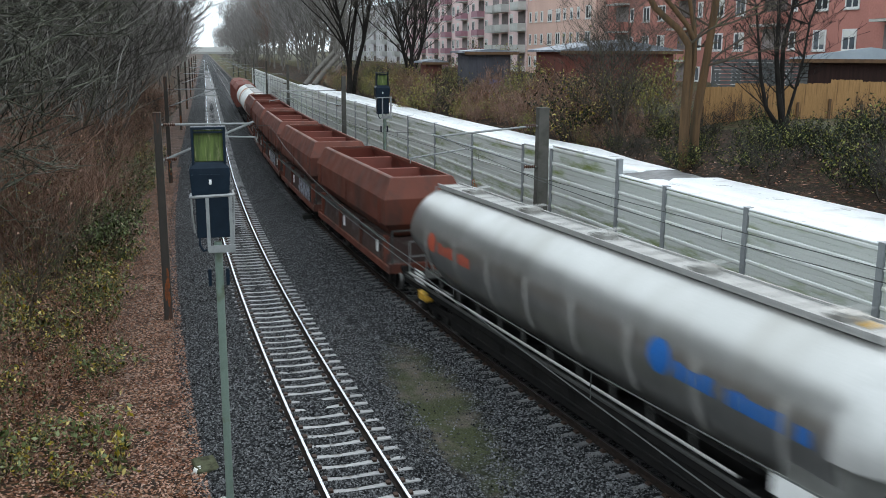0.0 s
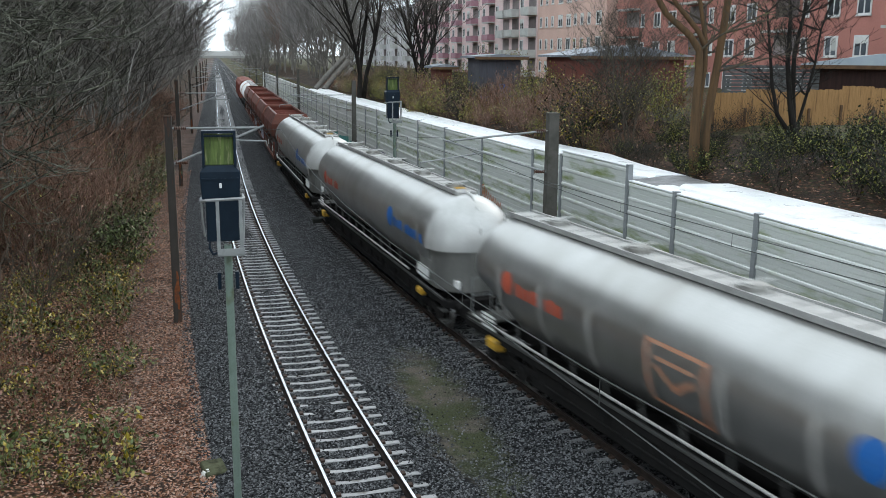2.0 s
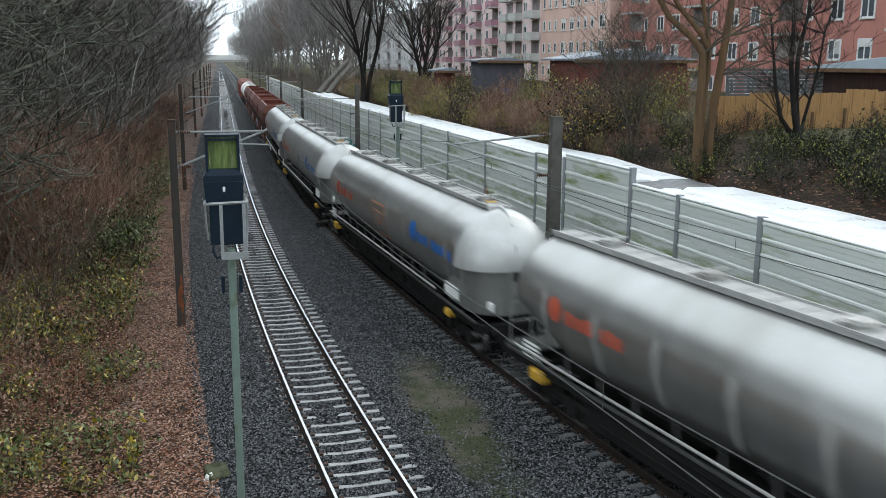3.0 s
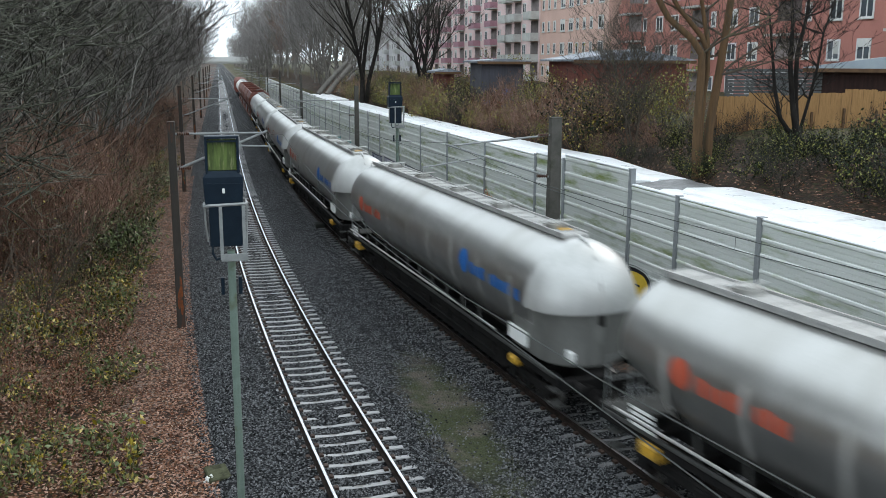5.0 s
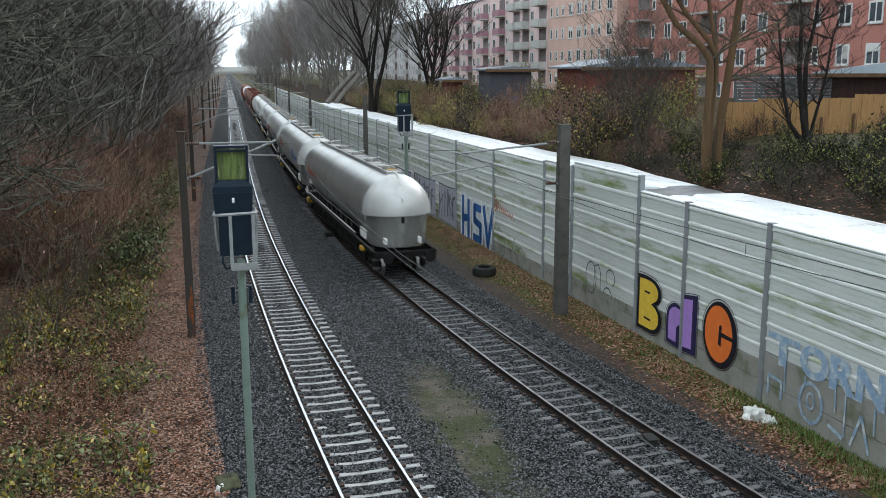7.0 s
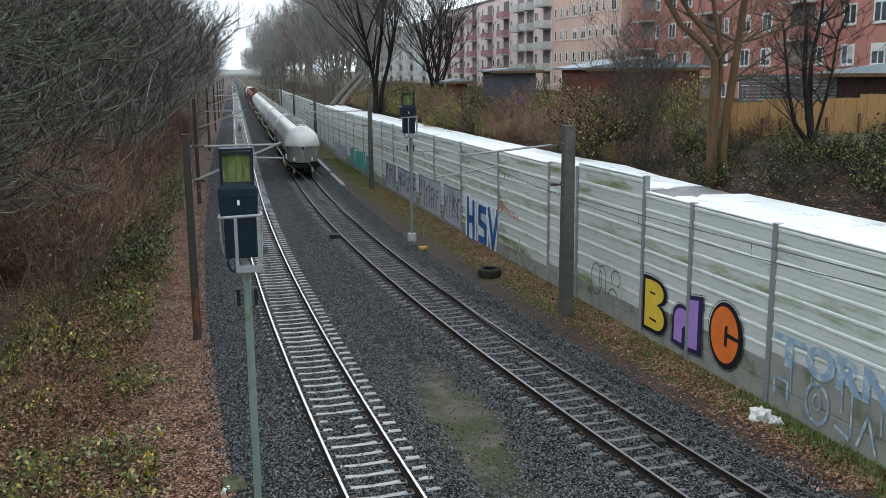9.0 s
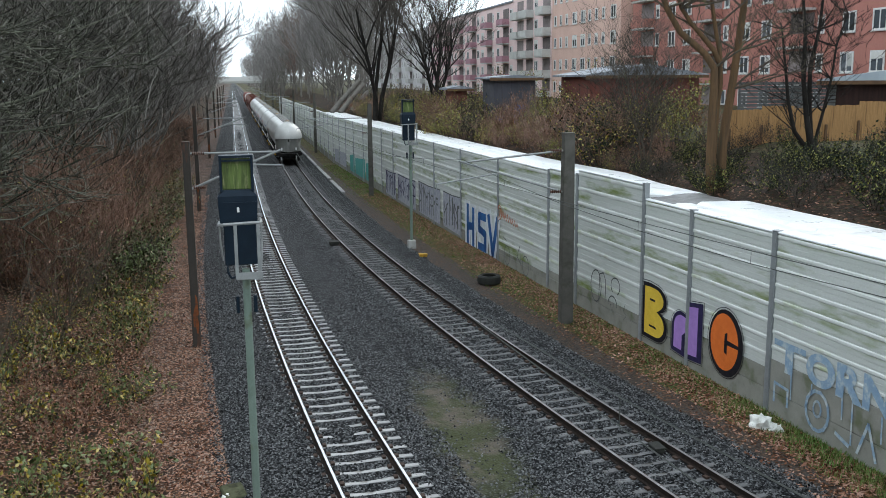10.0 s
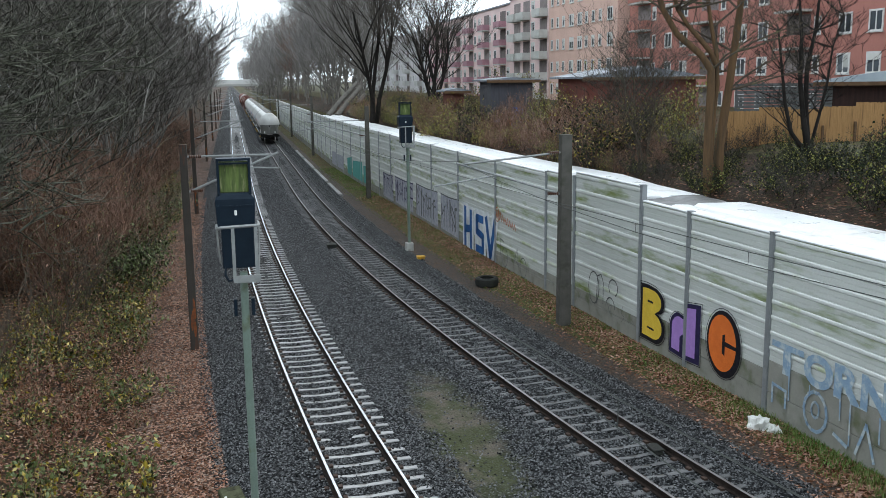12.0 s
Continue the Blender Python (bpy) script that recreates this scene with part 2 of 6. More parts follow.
M["hopper_dark"] = material("dark hopper lower plates", (0.07, 0.042, 0.036), (0.05, 0.035, 0.032), 0.7, 0.1, 1.2, 30, stain=(0.11, 0.10, 0.095), stain_scale=1.5)
M["hopper_in"] = material("rusty hopper inside", (0.24, 0.075, 0.055), (0.17, 0.065, 0.052), 0.75, 0, 1.0, 30, stain=(0.10, 0.06, 0.055), stain_scale=1.3)
M["graffito_pale"] = material("pale sprayed paint", (0.42, 0.43, 0.47), (0.25, 0.26, 0.32), 0.6, 0, 4)
M["spray_yellow"] = material("yellow spray paint", (0.72, 0.50, 0.06), (0.62, 0.42, 0.05), 0.6, 0, 3)
M["spray_violet"] = material("violet spray paint", (0.38, 0.22, 0.56), (0.32, 0.19, 0.48), 0.6, 0, 3)
M["spray_orange"] = material("orange spray paint", (0.72, 0.17, 0.03), (0.62, 0.14, 0.03), 0.6, 0, 3)
M["spray_black"] = material("black spray paint", (0.012, 0.011, 0.016), None, 0.6, 0, 3)
M["spray_navy"] = material("navy spray paint", (0.025, 0.02, 0.07), None, 0.6, 0, 3)
M["spray_blue"] = material("blue spray paint", (0.20, 0.30, 0.42), (0.28, 0.38, 0.46), 0.6, 0, 3, 20, stain=(0.45, 0.49, 0.49), stain_scale=3.5, stain_range=(0.48, 0.62))
M["spray_deep"] = material("deep blue spray paint", (0.012, 0.06, 0.21), (0.03, 0.15, 0.38), 0.6, 0, 1.6)
M["spray_white"] = material("white spray paint", (0.75, 0.78, 0.80), None, 0.6, 0, 3)
M["spray_gray"] = material("grey marker paint", (0.10, 0.105, 0.105), None, 0.6, 0, 3)
M["spray_red"] = material("red-orange marker paint", (0.55, 0.18, 0.08), None, 0.6, 0, 3)
M["spray_teal"] = material("teal spray paint", (0.06, 0.30, 0.27), (0.10, 0.33, 0.30), 0.6, 0, 2)
M["bark"] = material("grey-brown bark", (0.105, 0.085, 0.066), (0.07, 0.06, 0.05), 0.9, 0, 3, 40, stain=(0.13, 0.13, 0.07), stain_scale=1.2, stretch=(3, 3, 0.5), bump=0.6, spec=0.02)
M["bark_warm"] = material("warm brown bark", (0.135, 0.082, 0.045), (0.08, 0.056, 0.036), 0.9, 0, 2.5, 40, stain=(0.055, 0.05, 0.036), stain_scale=1.0, stretch=(3, 3, 0.4), bump=0.8, spec=0.03)
M["bark_moss"] = material("algae-covered bark", (0.085, 0.088, 0.06), (0.055, 0.055, 0.042), 0.9, 0, 3, 40, spec=0.02)
M["twig"] = material("brown twigs", (0.105, 0.094, 0.08), (0.06, 0.053, 0.046), 0.8, 0, 1.0, 20, bump=0, per_object=0.35, per_island=0.6, spec=0.02)
M["twig_wood"] = material("dark wet twigs", (0.105, 0.10, 0.085), (0.04, 0.038, 0.033), 0.8, 0, 1.0, 20, bump=0, per_object=0.3, per_island=0.95, spec=0.02)
M["branch_moss"] = material("mossy overhanging branches", (0.125, 0.13, 0.098), (0.03, 0.031, 0.025), 0.8, 0, 2.5, 20, bump=0.2, per_island=0.9, spec=0.04)
M["bark_dark"] = material("wet dark bark", (0.032, 0.029, 0.026), (0.02, 0.018, 0.017), 0.85, 0, 3, 40, bump=0.4, spec=0.03)
M["twig_dark"] = material("dark bare shrub twigs", (0.06, 0.052, 0.045), (0.035, 0.031, 0.027), 0.85, 0, 1.0, 20, bump=0, per_island=0.7, spec=0.02)
# twigs and bark of far trees: distance haze is put into the colour
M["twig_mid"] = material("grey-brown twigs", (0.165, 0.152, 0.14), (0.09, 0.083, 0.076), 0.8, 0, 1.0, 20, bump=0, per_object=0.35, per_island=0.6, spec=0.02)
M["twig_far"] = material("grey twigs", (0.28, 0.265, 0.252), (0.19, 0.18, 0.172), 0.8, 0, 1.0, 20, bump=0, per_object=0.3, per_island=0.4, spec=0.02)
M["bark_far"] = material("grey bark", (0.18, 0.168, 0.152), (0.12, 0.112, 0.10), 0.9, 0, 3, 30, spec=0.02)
M["twig_red"] = material("reddish bare shrub", (0.20, 0.118, 0.085), (0.14, 0.09, 0.068), 0.85, 0, 1.0, 20, bump=0, per_object=0.3, per_island=0.6, spec=0.02)
M["leaf_green"] = material("dull green leaves", (0.08, 0.108, 0.042), (0.115, 0.13, 0.05), 0.55, 0, 1, 20, bump=0, per_island=0.9, spec=0.08)
M["leaf_dark"] = material("dark evergreen leaves", (0.016, 0.025, 0.012), (0.03, 0.04, 0.018), 0.5, 0, 1, 20, bump=0, per_island=0.85, spec=0.05)
M["leaf_yellow"] = material("yellow autumn leaves", (0.36, 0.275, 0.06), (0.28, 0.23, 0.065), 0.55, 0, 1, 20, bump=0, per_island=0.65, spec=0.06)
M["leaf_brown"] = material("brown fallen leaves", (0.185, 0.086, 0.053), (0.28, 0.155, 0.10), 0.6, 0, 1, 20, bump=0, per_island=0.92, spec=0.04)
M["leaf_olive"] = material("olive and yellowing leaves", (0.24, 0.235, 0.06), (0.17, 0.18, 0.055), 0.6, 0, 1, 20, bump=0, per_island=0.6, spec=0.05)
M["leaf_pale"] = material("pale dry leaves", (0.34, 0.25, 0.19), (0.24, 0.16, 0.11), 0.5, 0, 1, 20, bump=0, per_island=0.5)
M["grass"] = material("green grass blades", (0.085, 0.15, 0.034), (0.14, 0.17, 0.05), 0.6, 0, 1, 20, bump=0, per_island=0.7, spec=0.04)
M["stone"] = material("loose ballast stones", (0.132, 0.134, 0.138), (0.033, 0.034, 0.036), 0.6, 0, 20, 60, bump=0, per_island=0.95, spec=0.03)
M["brick_red"] = material("red brick facade", (0.45, 0.20, 0.165), (0.375, 0.17, 0.142), 0.85, 0, 0.3, 8, bump=0.05, spec=0.05)
M["brick_pink"] = material("pinkish brick facade", (0.68, 0.46, 0.385), (0.60, 0.405, 0.34), 0.85, 0, 0.3, 8, bump=0.05)
# rose and grey fronts stand far off; haze is mixed into these colours
M["brick_rose"] = material("rose brick facade", (0.78, 0.60, 0.58), (0.70, 0.535, 0.52), 0.85, 0, 0.3, 8, bump=0.05)
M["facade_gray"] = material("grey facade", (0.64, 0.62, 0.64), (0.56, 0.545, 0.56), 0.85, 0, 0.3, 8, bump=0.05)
M["window_white"] = material("white window frame", (0.72, 0.72, 0.70), None, 0.5, bump=0)
M["glass"] = material("window glass", (0.09, 0.105, 0.12), (0.05, 0.058, 0.066), 0.08, 0.0, 0.5, 5, bump=0, per_object=0.7, spec=0.5)
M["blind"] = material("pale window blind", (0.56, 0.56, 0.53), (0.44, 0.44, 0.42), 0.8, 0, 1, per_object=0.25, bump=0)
M["balcony"] = material("pale balcony parapet", (0.55, 0.55, 0.52), (0.45, 0.45, 0.43), 0.7, 0, 1)
M["balcony_red"] = material("faded purple-red balcony parapet", (0.42, 0.23, 0.27), (0.35, 0.2, 0.235), 0.7, 0, 1)
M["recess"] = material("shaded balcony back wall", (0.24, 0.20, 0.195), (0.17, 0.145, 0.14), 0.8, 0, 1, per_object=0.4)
M["roof_gray"] = material("grey felt roof", (0.20, 0.22, 0.25), (0.15, 0.165, 0.19), 0.5, 0, 1.5, 30, stain=(0.32, 0.34, 0.36), stain_scale=1)
M["roof_blue"] = material("pale blue-grey roof sheet", (0.34, 0.39, 0.43), (0.28, 0.33, 0.37), 0.4, 0.1, 1)
M["shed_red"] = material("dark red timber shed", (0.17, 0.055, 0.042), (0.12, 0.045, 0.036), 0.75, 0, 1.5, 30, stretch=(6, 6, 0.5))
M["shed_dark"] = material("near-black timber shed", (0.045, 0.026, 0.023), (0.03, 0.02, 0.018), 0.75, 0, 1.5, 30, stretch=(6, 6, 0.5), spec=0.05)
M["shed_gray"] = material("grey timber shed", (0.085, 0.085, 0.10), (0.065, 0.065, 0.075), 0.75, 0, 1.5, 30, stretch=(6, 6, 0.5))
M["reed"] = material("tan reed fence", (0.40, 0.235, 0.105), (0.28, 0.16, 0.072), 0.85, 0, 4, 60, stain=(0.17, 0.10, 0.05), stain_scale=0.9, stretch=(12, 12, 0.5), spec=0.05)
M["wood_brown"] = material("brown timber", (0.13, 0.075, 0.04), (0.09, 0.055, 0.032), 0.8, 0, 3, 40)
M["rust"] = material("orange rust", (0.24, 0.08, 0.032), (0.14, 0.055, 0.028), 0.9, 0, 5, 40, stain=(0.05, 0.042, 0.036), stain_scale=3, stain_range=(0.54, 0.68), spec=0.03)
M["rubber"] = material("black rubber", (0.02, 0.02, 0.02), (0.03, 0.032, 0.025), 0.8)
M["plastic_white"] = material("crumpled white plastic", (0.75, 0.75, 0.72), (0.6, 0.6, 0.56), 0.5)
M["board_gray"] = material("weathered grey boards", (0.12, 0.125, 0.125), (0.08, 0.083, 0.083), 0.8, 0, 2, 40, spec=0.05)
M["table_orange"] = material("orange stained wood", (0.36, 0.13, 0.035), (0.28, 0.10, 0.03), 0.6, 0, 4, 40)
M["teal_tarp"] = material("faded green tarp", (0.22, 0.34, 0.29), None, 0.6)
M["blue_plastic"] = material("blue plastic", (0.03, 0.12, 0.40), None, 0.5)

# ---- mesh building
class Shape:
    """Collects vertices and faces for one mesh."""

    def __init__(self):
        self.v, self.f, self.m = [], [], []

    def add(self, verts, faces, mat=0):
        n = len(self.v)
        self.v.extend([tuple(p) for p in verts])
        self.f.extend([tuple(i + n for i in f) for f in faces])
        self.m.extend([mat] * len(faces))
        return self

    def box(self, lo, hi, mat=0, bevel=0.0):
        (x0, y0, z0), (x1, y1, z1) = lo, hi
        b = min(bevel, (x1 - x0) * 0.45, (y1 - y0) * 0.45, (z1 - z0) * 0.45)
        if b <= 0:
            vs = [(x, y, z) for z in (z0, z1) for x, y in ((x0, y0), (x1, y0), (x1, y1), (x0, y1))]
            return self.add(vs, [(3, 2, 1, 0), (4, 5, 6, 7), (0, 1, 5, 4), (1, 2, 6, 5), (2, 3, 7, 6), (3, 0, 4, 7)], mat)
        bm = bmesh.new()
        bmesh.ops.create_cube(bm, size=1)
        for p in bm.verts:
            p.co = Vector(((x0 + x1) / 2 + p.co.x * (x1 - x0), (y0 + y1) / 2 + p.co.y * (y1 - y0), (z0 + z1) / 2 + p.co.z * (z1 - z0)))
        bmesh.ops.bevel(bm, geom=bm.edges[:], offset=b, segments=1, affect="EDGES")
        bm.verts.index_update()
        self.add([p.co for p in bm.verts], [[p.index for p in f.verts] for f in bm.faces], mat)
        bm.free()
        return self

    def tube(self, path, radius, sides=8, mat=0, cap=True):
        """A round bar along points; radius a number or one for each point."""
        pts = [Vector(p) for p in path]
        rad = radius if isinstance(radius, (list, tuple)) else [radius] * len(pts)
        vs, fs = [], []
        for i, p in enumerate(pts):
            d = (pts[min(i + 1, len(pts) - 1)] - pts[max(i - 1, 0)])
            d = d.normalized() if d.length > 1e-9 else Vector((0, 0, 1))
            a = d.cross(Vector((0, 0, 1)) if abs(d.z) < 0.9 else Vector((1, 0, 0))).normalized()
            b = d.cross(a)
            for k in range(sides):
                w = 2 * math.pi * k / sides
                vs.append(p + (a * math.cos(w) + b * math.sin(w)) * rad[i])
        for i in range(len(pts) - 1):
            for k in range(sides):
                q = (k + 1) % sides
                fs.append((i * sides + k, i * sides + q, (i + 1) * sides + q, (i + 1) * sides + k))
        if cap:
            fs.append(tuple(range(sides))[::-1])
            fs.append(tuple(range((len(pts) - 1) * sides, len(pts) * sides)))
        return self.add(vs, fs, mat)

    def extrude(self, outline, axis, lo, hi, mat=0):
        """A closed outline pushed along an axis: 'x' takes (y, z), 'y' takes (x, z), 'z' takes (x, y)."""
        n = len(outline)
        place = {"x": lambda p, w: (w, p[0], p[1]), "y": lambda p, w: (p[0], w, p[1]), "z": lambda p, w: (p[0], p[1], w)}[axis]
        vs = [place(p, lo) for p in outline] + [place(p, hi) for p in outline]
        fs = [(i, (i + 1) % n, n + (i + 1) % n, n + i) for i in range(n)] + [tuple(range(n))[::-1], tuple(range(n, 2 * n))]
        return self.add(vs, fs, mat)

    def loft(self, rings, mat=0, cap=True, closed=True):
        n = len(rings[0])
        vs = [p for r in rings for p in r]
        fs = []
        for i in range(len(rings) - 1):
            for k in range(n if closed else n - 1):
                q = (k + 1) % n
                fs.append((i * n + k, i * n + q, (i + 1) * n + q, (i + 1) * n + k))
        if cap:
            fs.append(tuple(range(n))[::-1])
            fs.append(tuple(range((len(rings) - 1) * n, len(rings) * n)))
        return self.add(vs, fs, mat)

    def mesh(self, name, mats, smooth=False):
        me = bpy.data.meshes.new(name)
        me.from_pydata(self.v, [], self.f)
        for m in mats:
            me.materials.append(M[m])
        me.polygons.foreach_set("material_index", self.m)
        if smooth:
            me.polygons.foreach_set("use_smooth", [True] * len(self.f))
            me.set_sharp_from_angle(angle=radians(40))
        me.update()
        return me


def part(name, shape, mats, parent=None, label="", smooth=False, at=None):
    """Links a shape as one mesh object, under a thing or a part."""
    ob = new(name, shape.mesh(name, mats.split(), smooth))
    if parent is not None:
        ob.parent = parent
    if at is not None:
        ob.matrix_basis = at
    return tagged(ob, label)


def repeat_part(ob, parent, m, name=None):
    """Another part on the same mesh."""
    o = new(name or ob.name.split(".")[0], ob.data)
    o.parent = parent
    o.matrix_basis = m
    return o


def thing(name, m, label, category, group=""):
    ob = new(name)
    ob.empty_display_size = 0.3
    ob.matrix_basis = m
    return tagged(ob, label, category, group)


# ---- plan of the line: x of each track's middle and of the barrier, by y
def along(y, bend, base, a, b):
    u = max(0.0, bend - y)
    if u > bend - 8:
        over, u = u - (bend - 8), bend - 8
    else:
        over = 0.0
    return base + a * u * u + b * u ** 3 + over * (2 * a * u + 3 * b * u * u)


def left_x(y):
    return along(y, 95.0, 0.77, -0.000118, 5.527e-06)


def right_x(y):
    return along(y, 80.0, 5.32, 0.0004295, 8.576e-06)


def wall_x(y):
    u = max(0.0, 100.0 - y)
    return 10.3 + 0.024 * u + 0.00022 * u * u


def heading(fx, y):
    return math.atan2(fx(y + 0.5) - fx(y - 0.5), 1.0)


FAR = 900.0
STEPS = [y for y in np.concatenate([np.arange(-160, 0, 8), np.arange(0, 60, 1.0), np.arange(60, 140, 2.5), np.arange(140, 400, 12), np.arange(400, FAR + 1, 50), [1400, 2600, 4600]])]


def wob(x, y, s=0.3):
    return noise.noise(Vector((x * s, y * s, 3.7)))


def ground_z(x, y):
    """Height of the ground sheet: the cutting's floor, the wood's bank on one side, the gardens above the barrier on the other."""
    l, w = left_x(y), wall_x(y)
    if x < l - 5.2:
        d = l - 5.2 - x
        return -0.3 + min(d, 16) * 0.24 + min(0.5, d * 0.1) * wob(x, y)
    if x < l - 3.2:
        return -0.36 + 0.05 * wob(x, y, 0.8)
    if x < l - 2.0:
        return -0.36 + (x - (l - 3.2)) / 1.2 * 0.215
    if x < l - 0.75:
        return -0.142 + 0.012 * wob(x, y, 1.5)
    r = right_x(y)
    if x < r + 2.0:
        gap = min(abs(x - l), abs(x - r))
        return -0.19 - 0.14 * min(1, max(0, gap - 1.5) / 1.0) + 0.03 * wob(x, y, 1.2)
    if x < w + 0.3:
        return -0.22 - 0.10 * min(1, (x - r - 2.0) / 1.0) + 0.05 * wob(x, y, 0.8)
    if x < w + 2.3:
        return -0.3 + 4.6 * max(0, min(1, (x - w - 0.5) / 1.6))
    d = x - w - 2.3
    return 4.3 + min(d, 7.5) * 0.2 + min(0.35, d * 0.15) * wob(x, y)


COLS = ([("l", -3500, 3), ("l", -900, 3), ("l", -300, 3), ("l", -120, 3), ("l", -60, 3)] + [("l", -40 + 2.0 * i, 3) for i in range(16)] + [("l", -8.6, 3), ("l", -7.4, 3), ("l", -6.3, 3), ("l", -5.2, 2),
        ("l", -4.2, 2), ("l", -3.2, 0), ("l", -2.6, 0), ("l", -2.0, 0), ("l", -1.4, 0), ("l", -0.7, 0), ("l", 0.0, 0), ("l", 0.7, 0), ("l", 1.4, 0),
        ("m", 0.1, 0), ("m", 0.3, 0), ("m", 0.5, 0), ("m", 0.7, 0), ("m", 0.9, 0),
        ("r", -1.4, 0), ("r", -0.7, 0), ("r", 0, 0), ("r", 0.7, 0), ("r", 1.4, 0), ("r", 2.0, 0), ("r", 2.7, 4), ("v", 0.35, 5), ("v", 0.7, 5), ("w", 0.0, 5), ("w", 0.5, 5),
        ("w", 1.2, 5), ("w", 2.3, 7), ("w", 3.4, 7), ("w", 4.6, 7), ("w", 6.0, 7), ("w", 8.0, 6), ("w", 10.0, 6), ("w", 13, 6), ("w", 20, 6), ("w", 30, 6), ("w", 45, 6), ("w", 70, 6),
        ("w", 130, 6), ("w", 350, 6), ("w", 900, 6), ("w", 3500, 6)])


def col_x(kind, v, y):
    l, r, w = left_x(y), right_x(y), wall_x(y)
    if kind == "l":
        return l + v
    if kind == "r":
        return r + v
    if kind == "w":
        return w + v
    if kind == "m":
        return l + 1.4 + (r - 1.4 - l - 1.4) * v
    return r + 2.7 + (w - r - 2.7) * v


def build_ground():
    s = Shape()
    for y in STEPS:
        for kind, v, _ in COLS:
            x = col_x(kind, v, y)
            s.v.append((x, float(y), ground_z(x, y)))
    n = len(COLS)
    for j in range(len(STEPS) - 1):
        for i in range(n - 1):
            s.f.append((j * n + i, j * n + i + 1, (j + 1) * n + i + 1, (j + 1) * n + i))
            mat = COLS[i][2]
            s.m.append(mat)
    g = part("ground", s, "ballast ballast_moss leafpath woodfloor cess verge garden bank_soil", smooth=True)
    tagged(g, "railway cutting floor with dark ballast, leaf litter and grassy verge", "ground", kind="structure")


build_ground()


# ---- tracks
RAIL = [(-0.07, -0.165), (0.07, -0.165), (0.07, -0.15), (0.012, -0.13), (0.012, -0.045), (0.036, -0.035), (0.036, -0.006), (0.028, 0.0), (-0.028, 0.0), (-0.036, -0.006), (-0.036, -0.035), (-0.012, -0.045), (-0.012, -0.13), (-0.07, -0.15)]
SLEEPER_PITCH = 0.563


def sleeper_shape():
    """A concrete sleeper: high rail seats, a lower waist and sloping flanks."""
    s = Shape()
    rings = []
    for x, top, half in ((-1.3, -0.20, 0.055), (-1.28, -0.175, 0.07), (-0.95, -0.165, 0.08), (-0.5, -0.165, 0.075), (-0.3, -0.18, 0.065), (0, -0.187, 0.06), (0.3, -0.18, 0.065), (0.5, -0.165, 0.075), (0.95, -0.165, 0.08), (1.28, -0.175, 0.07), (1.3, -0.20, 0.055)):
        rings.append([(x, -half - 0.03, -0.34), (x, -half, top), (x, half, top), (x, half + 0.03, -0.34)])
    return s.loft(rings)


def build_track(name, fx, top_mat, sleeper_mat, label):
    track = tagged(new(name), label, "railway track", kind="structure")
    ys = [float(y) for y in np.concatenate([np.arange(-160, 6, 6), np.arange(6, 110, 1.5), np.arange(110, FAR, 20)])]
    for side in (-0.7525, 0.7525):
        s = Shape()
        rings = []
        for y in ys:
            h = heading(fx, y)
            c, n = math.cos(h), math.sin(h)
            rings.append([(fx(y) + (side + p[0]) * c, y - (side + p[0]) * n, p[1]) for p in RAIL])
        s.loft(rings)
        for i, f in enumerate(s.f):
            k = i % len(RAIL)
            if 6 <= k <= 8 and i < len(RAIL) * (len(ys) - 1):
                s.m[i] = 1
        part("rail", s, "rail_side " + top_mat, track, "worn steel rail")
    first = part("sleeper", sleeper_shape(), sleeper_mat, track, at=pose(fx(6), 6, 0))
    first["label"] = "weathered concrete sleeper"
    fast = Shape()
    for x in (-0.9, -0.6, 0.6, 0.9):
        fast.box((x - 0.045, -0.07, -0.175), (x + 0.045, 0.07, -0.115))
    y, count, rest = 6.0, 0, Shape()
    clips = Shape()
    while y < 420:
        h = heading(fx, y)
        if count:
            if count < 290:
                repeat_part(first, track, pose(fx(y), y, 0, 0, 0, -math.degrees(h)))
            else:
                m = pose(fx(y), y, 0, 0, 0, -math.degrees(h))
                rest.add([m @ Vector(p) for p in ((-1.3, -0.13, -0.172), (1.3, -0.13, -0.172), (1.3, 0.13, -0.172), (-1.3, 0.13, -0.172), (-1.3, -0.13, -0.3), (1.3, -0.13, -0.3))], [(0, 1, 2, 3), (4, 5, 1, 0)])
        if y < 60:
            m = pose(fx(y), y, 0, 0, 0, -math.degrees(h))
            clips.add([m @ Vector(p) for p in fast.v], fast.f)
        count += 1
        y += SLEEPER_PITCH
    tagged(part("far_sleepers", rest, sleeper_mat, track), "distant concrete sleepers", kind="stuff")
    tagged(part("rail_clips", clips, "clip", track), "rusty rail clips", kind="stuff")
    return track


build_track("track_west", left_x, "rail_top", "sleeper", "railway track with bright rails on concrete sleepers")
build_track("track_east", right_x, "rail_dull", "sleeper_dark", "railway track with dull rails on dusty sleepers")


# ---- noise barrier
POSTS = [-30, -20, -10, 0, 5, 9.0, 12.6, 16.4, 21.15, 25.2, 28.2, 33.6, 36.5, 43.0, 49.4, 55.2, 61.0, 67.2, 71.6, 76.0, 80.0, 85.4, 90.2, 94.9] + [99.7 + 5 * i for i in range(24)]
STEP_Y = 28.2


def wall_top(y):
    return 4.5 + 0.02 * wob(0, y, 0.2) if y < STEP_Y - 0.1 else 4.98 - min(0.35, (y - STEP_Y) * 0.035)


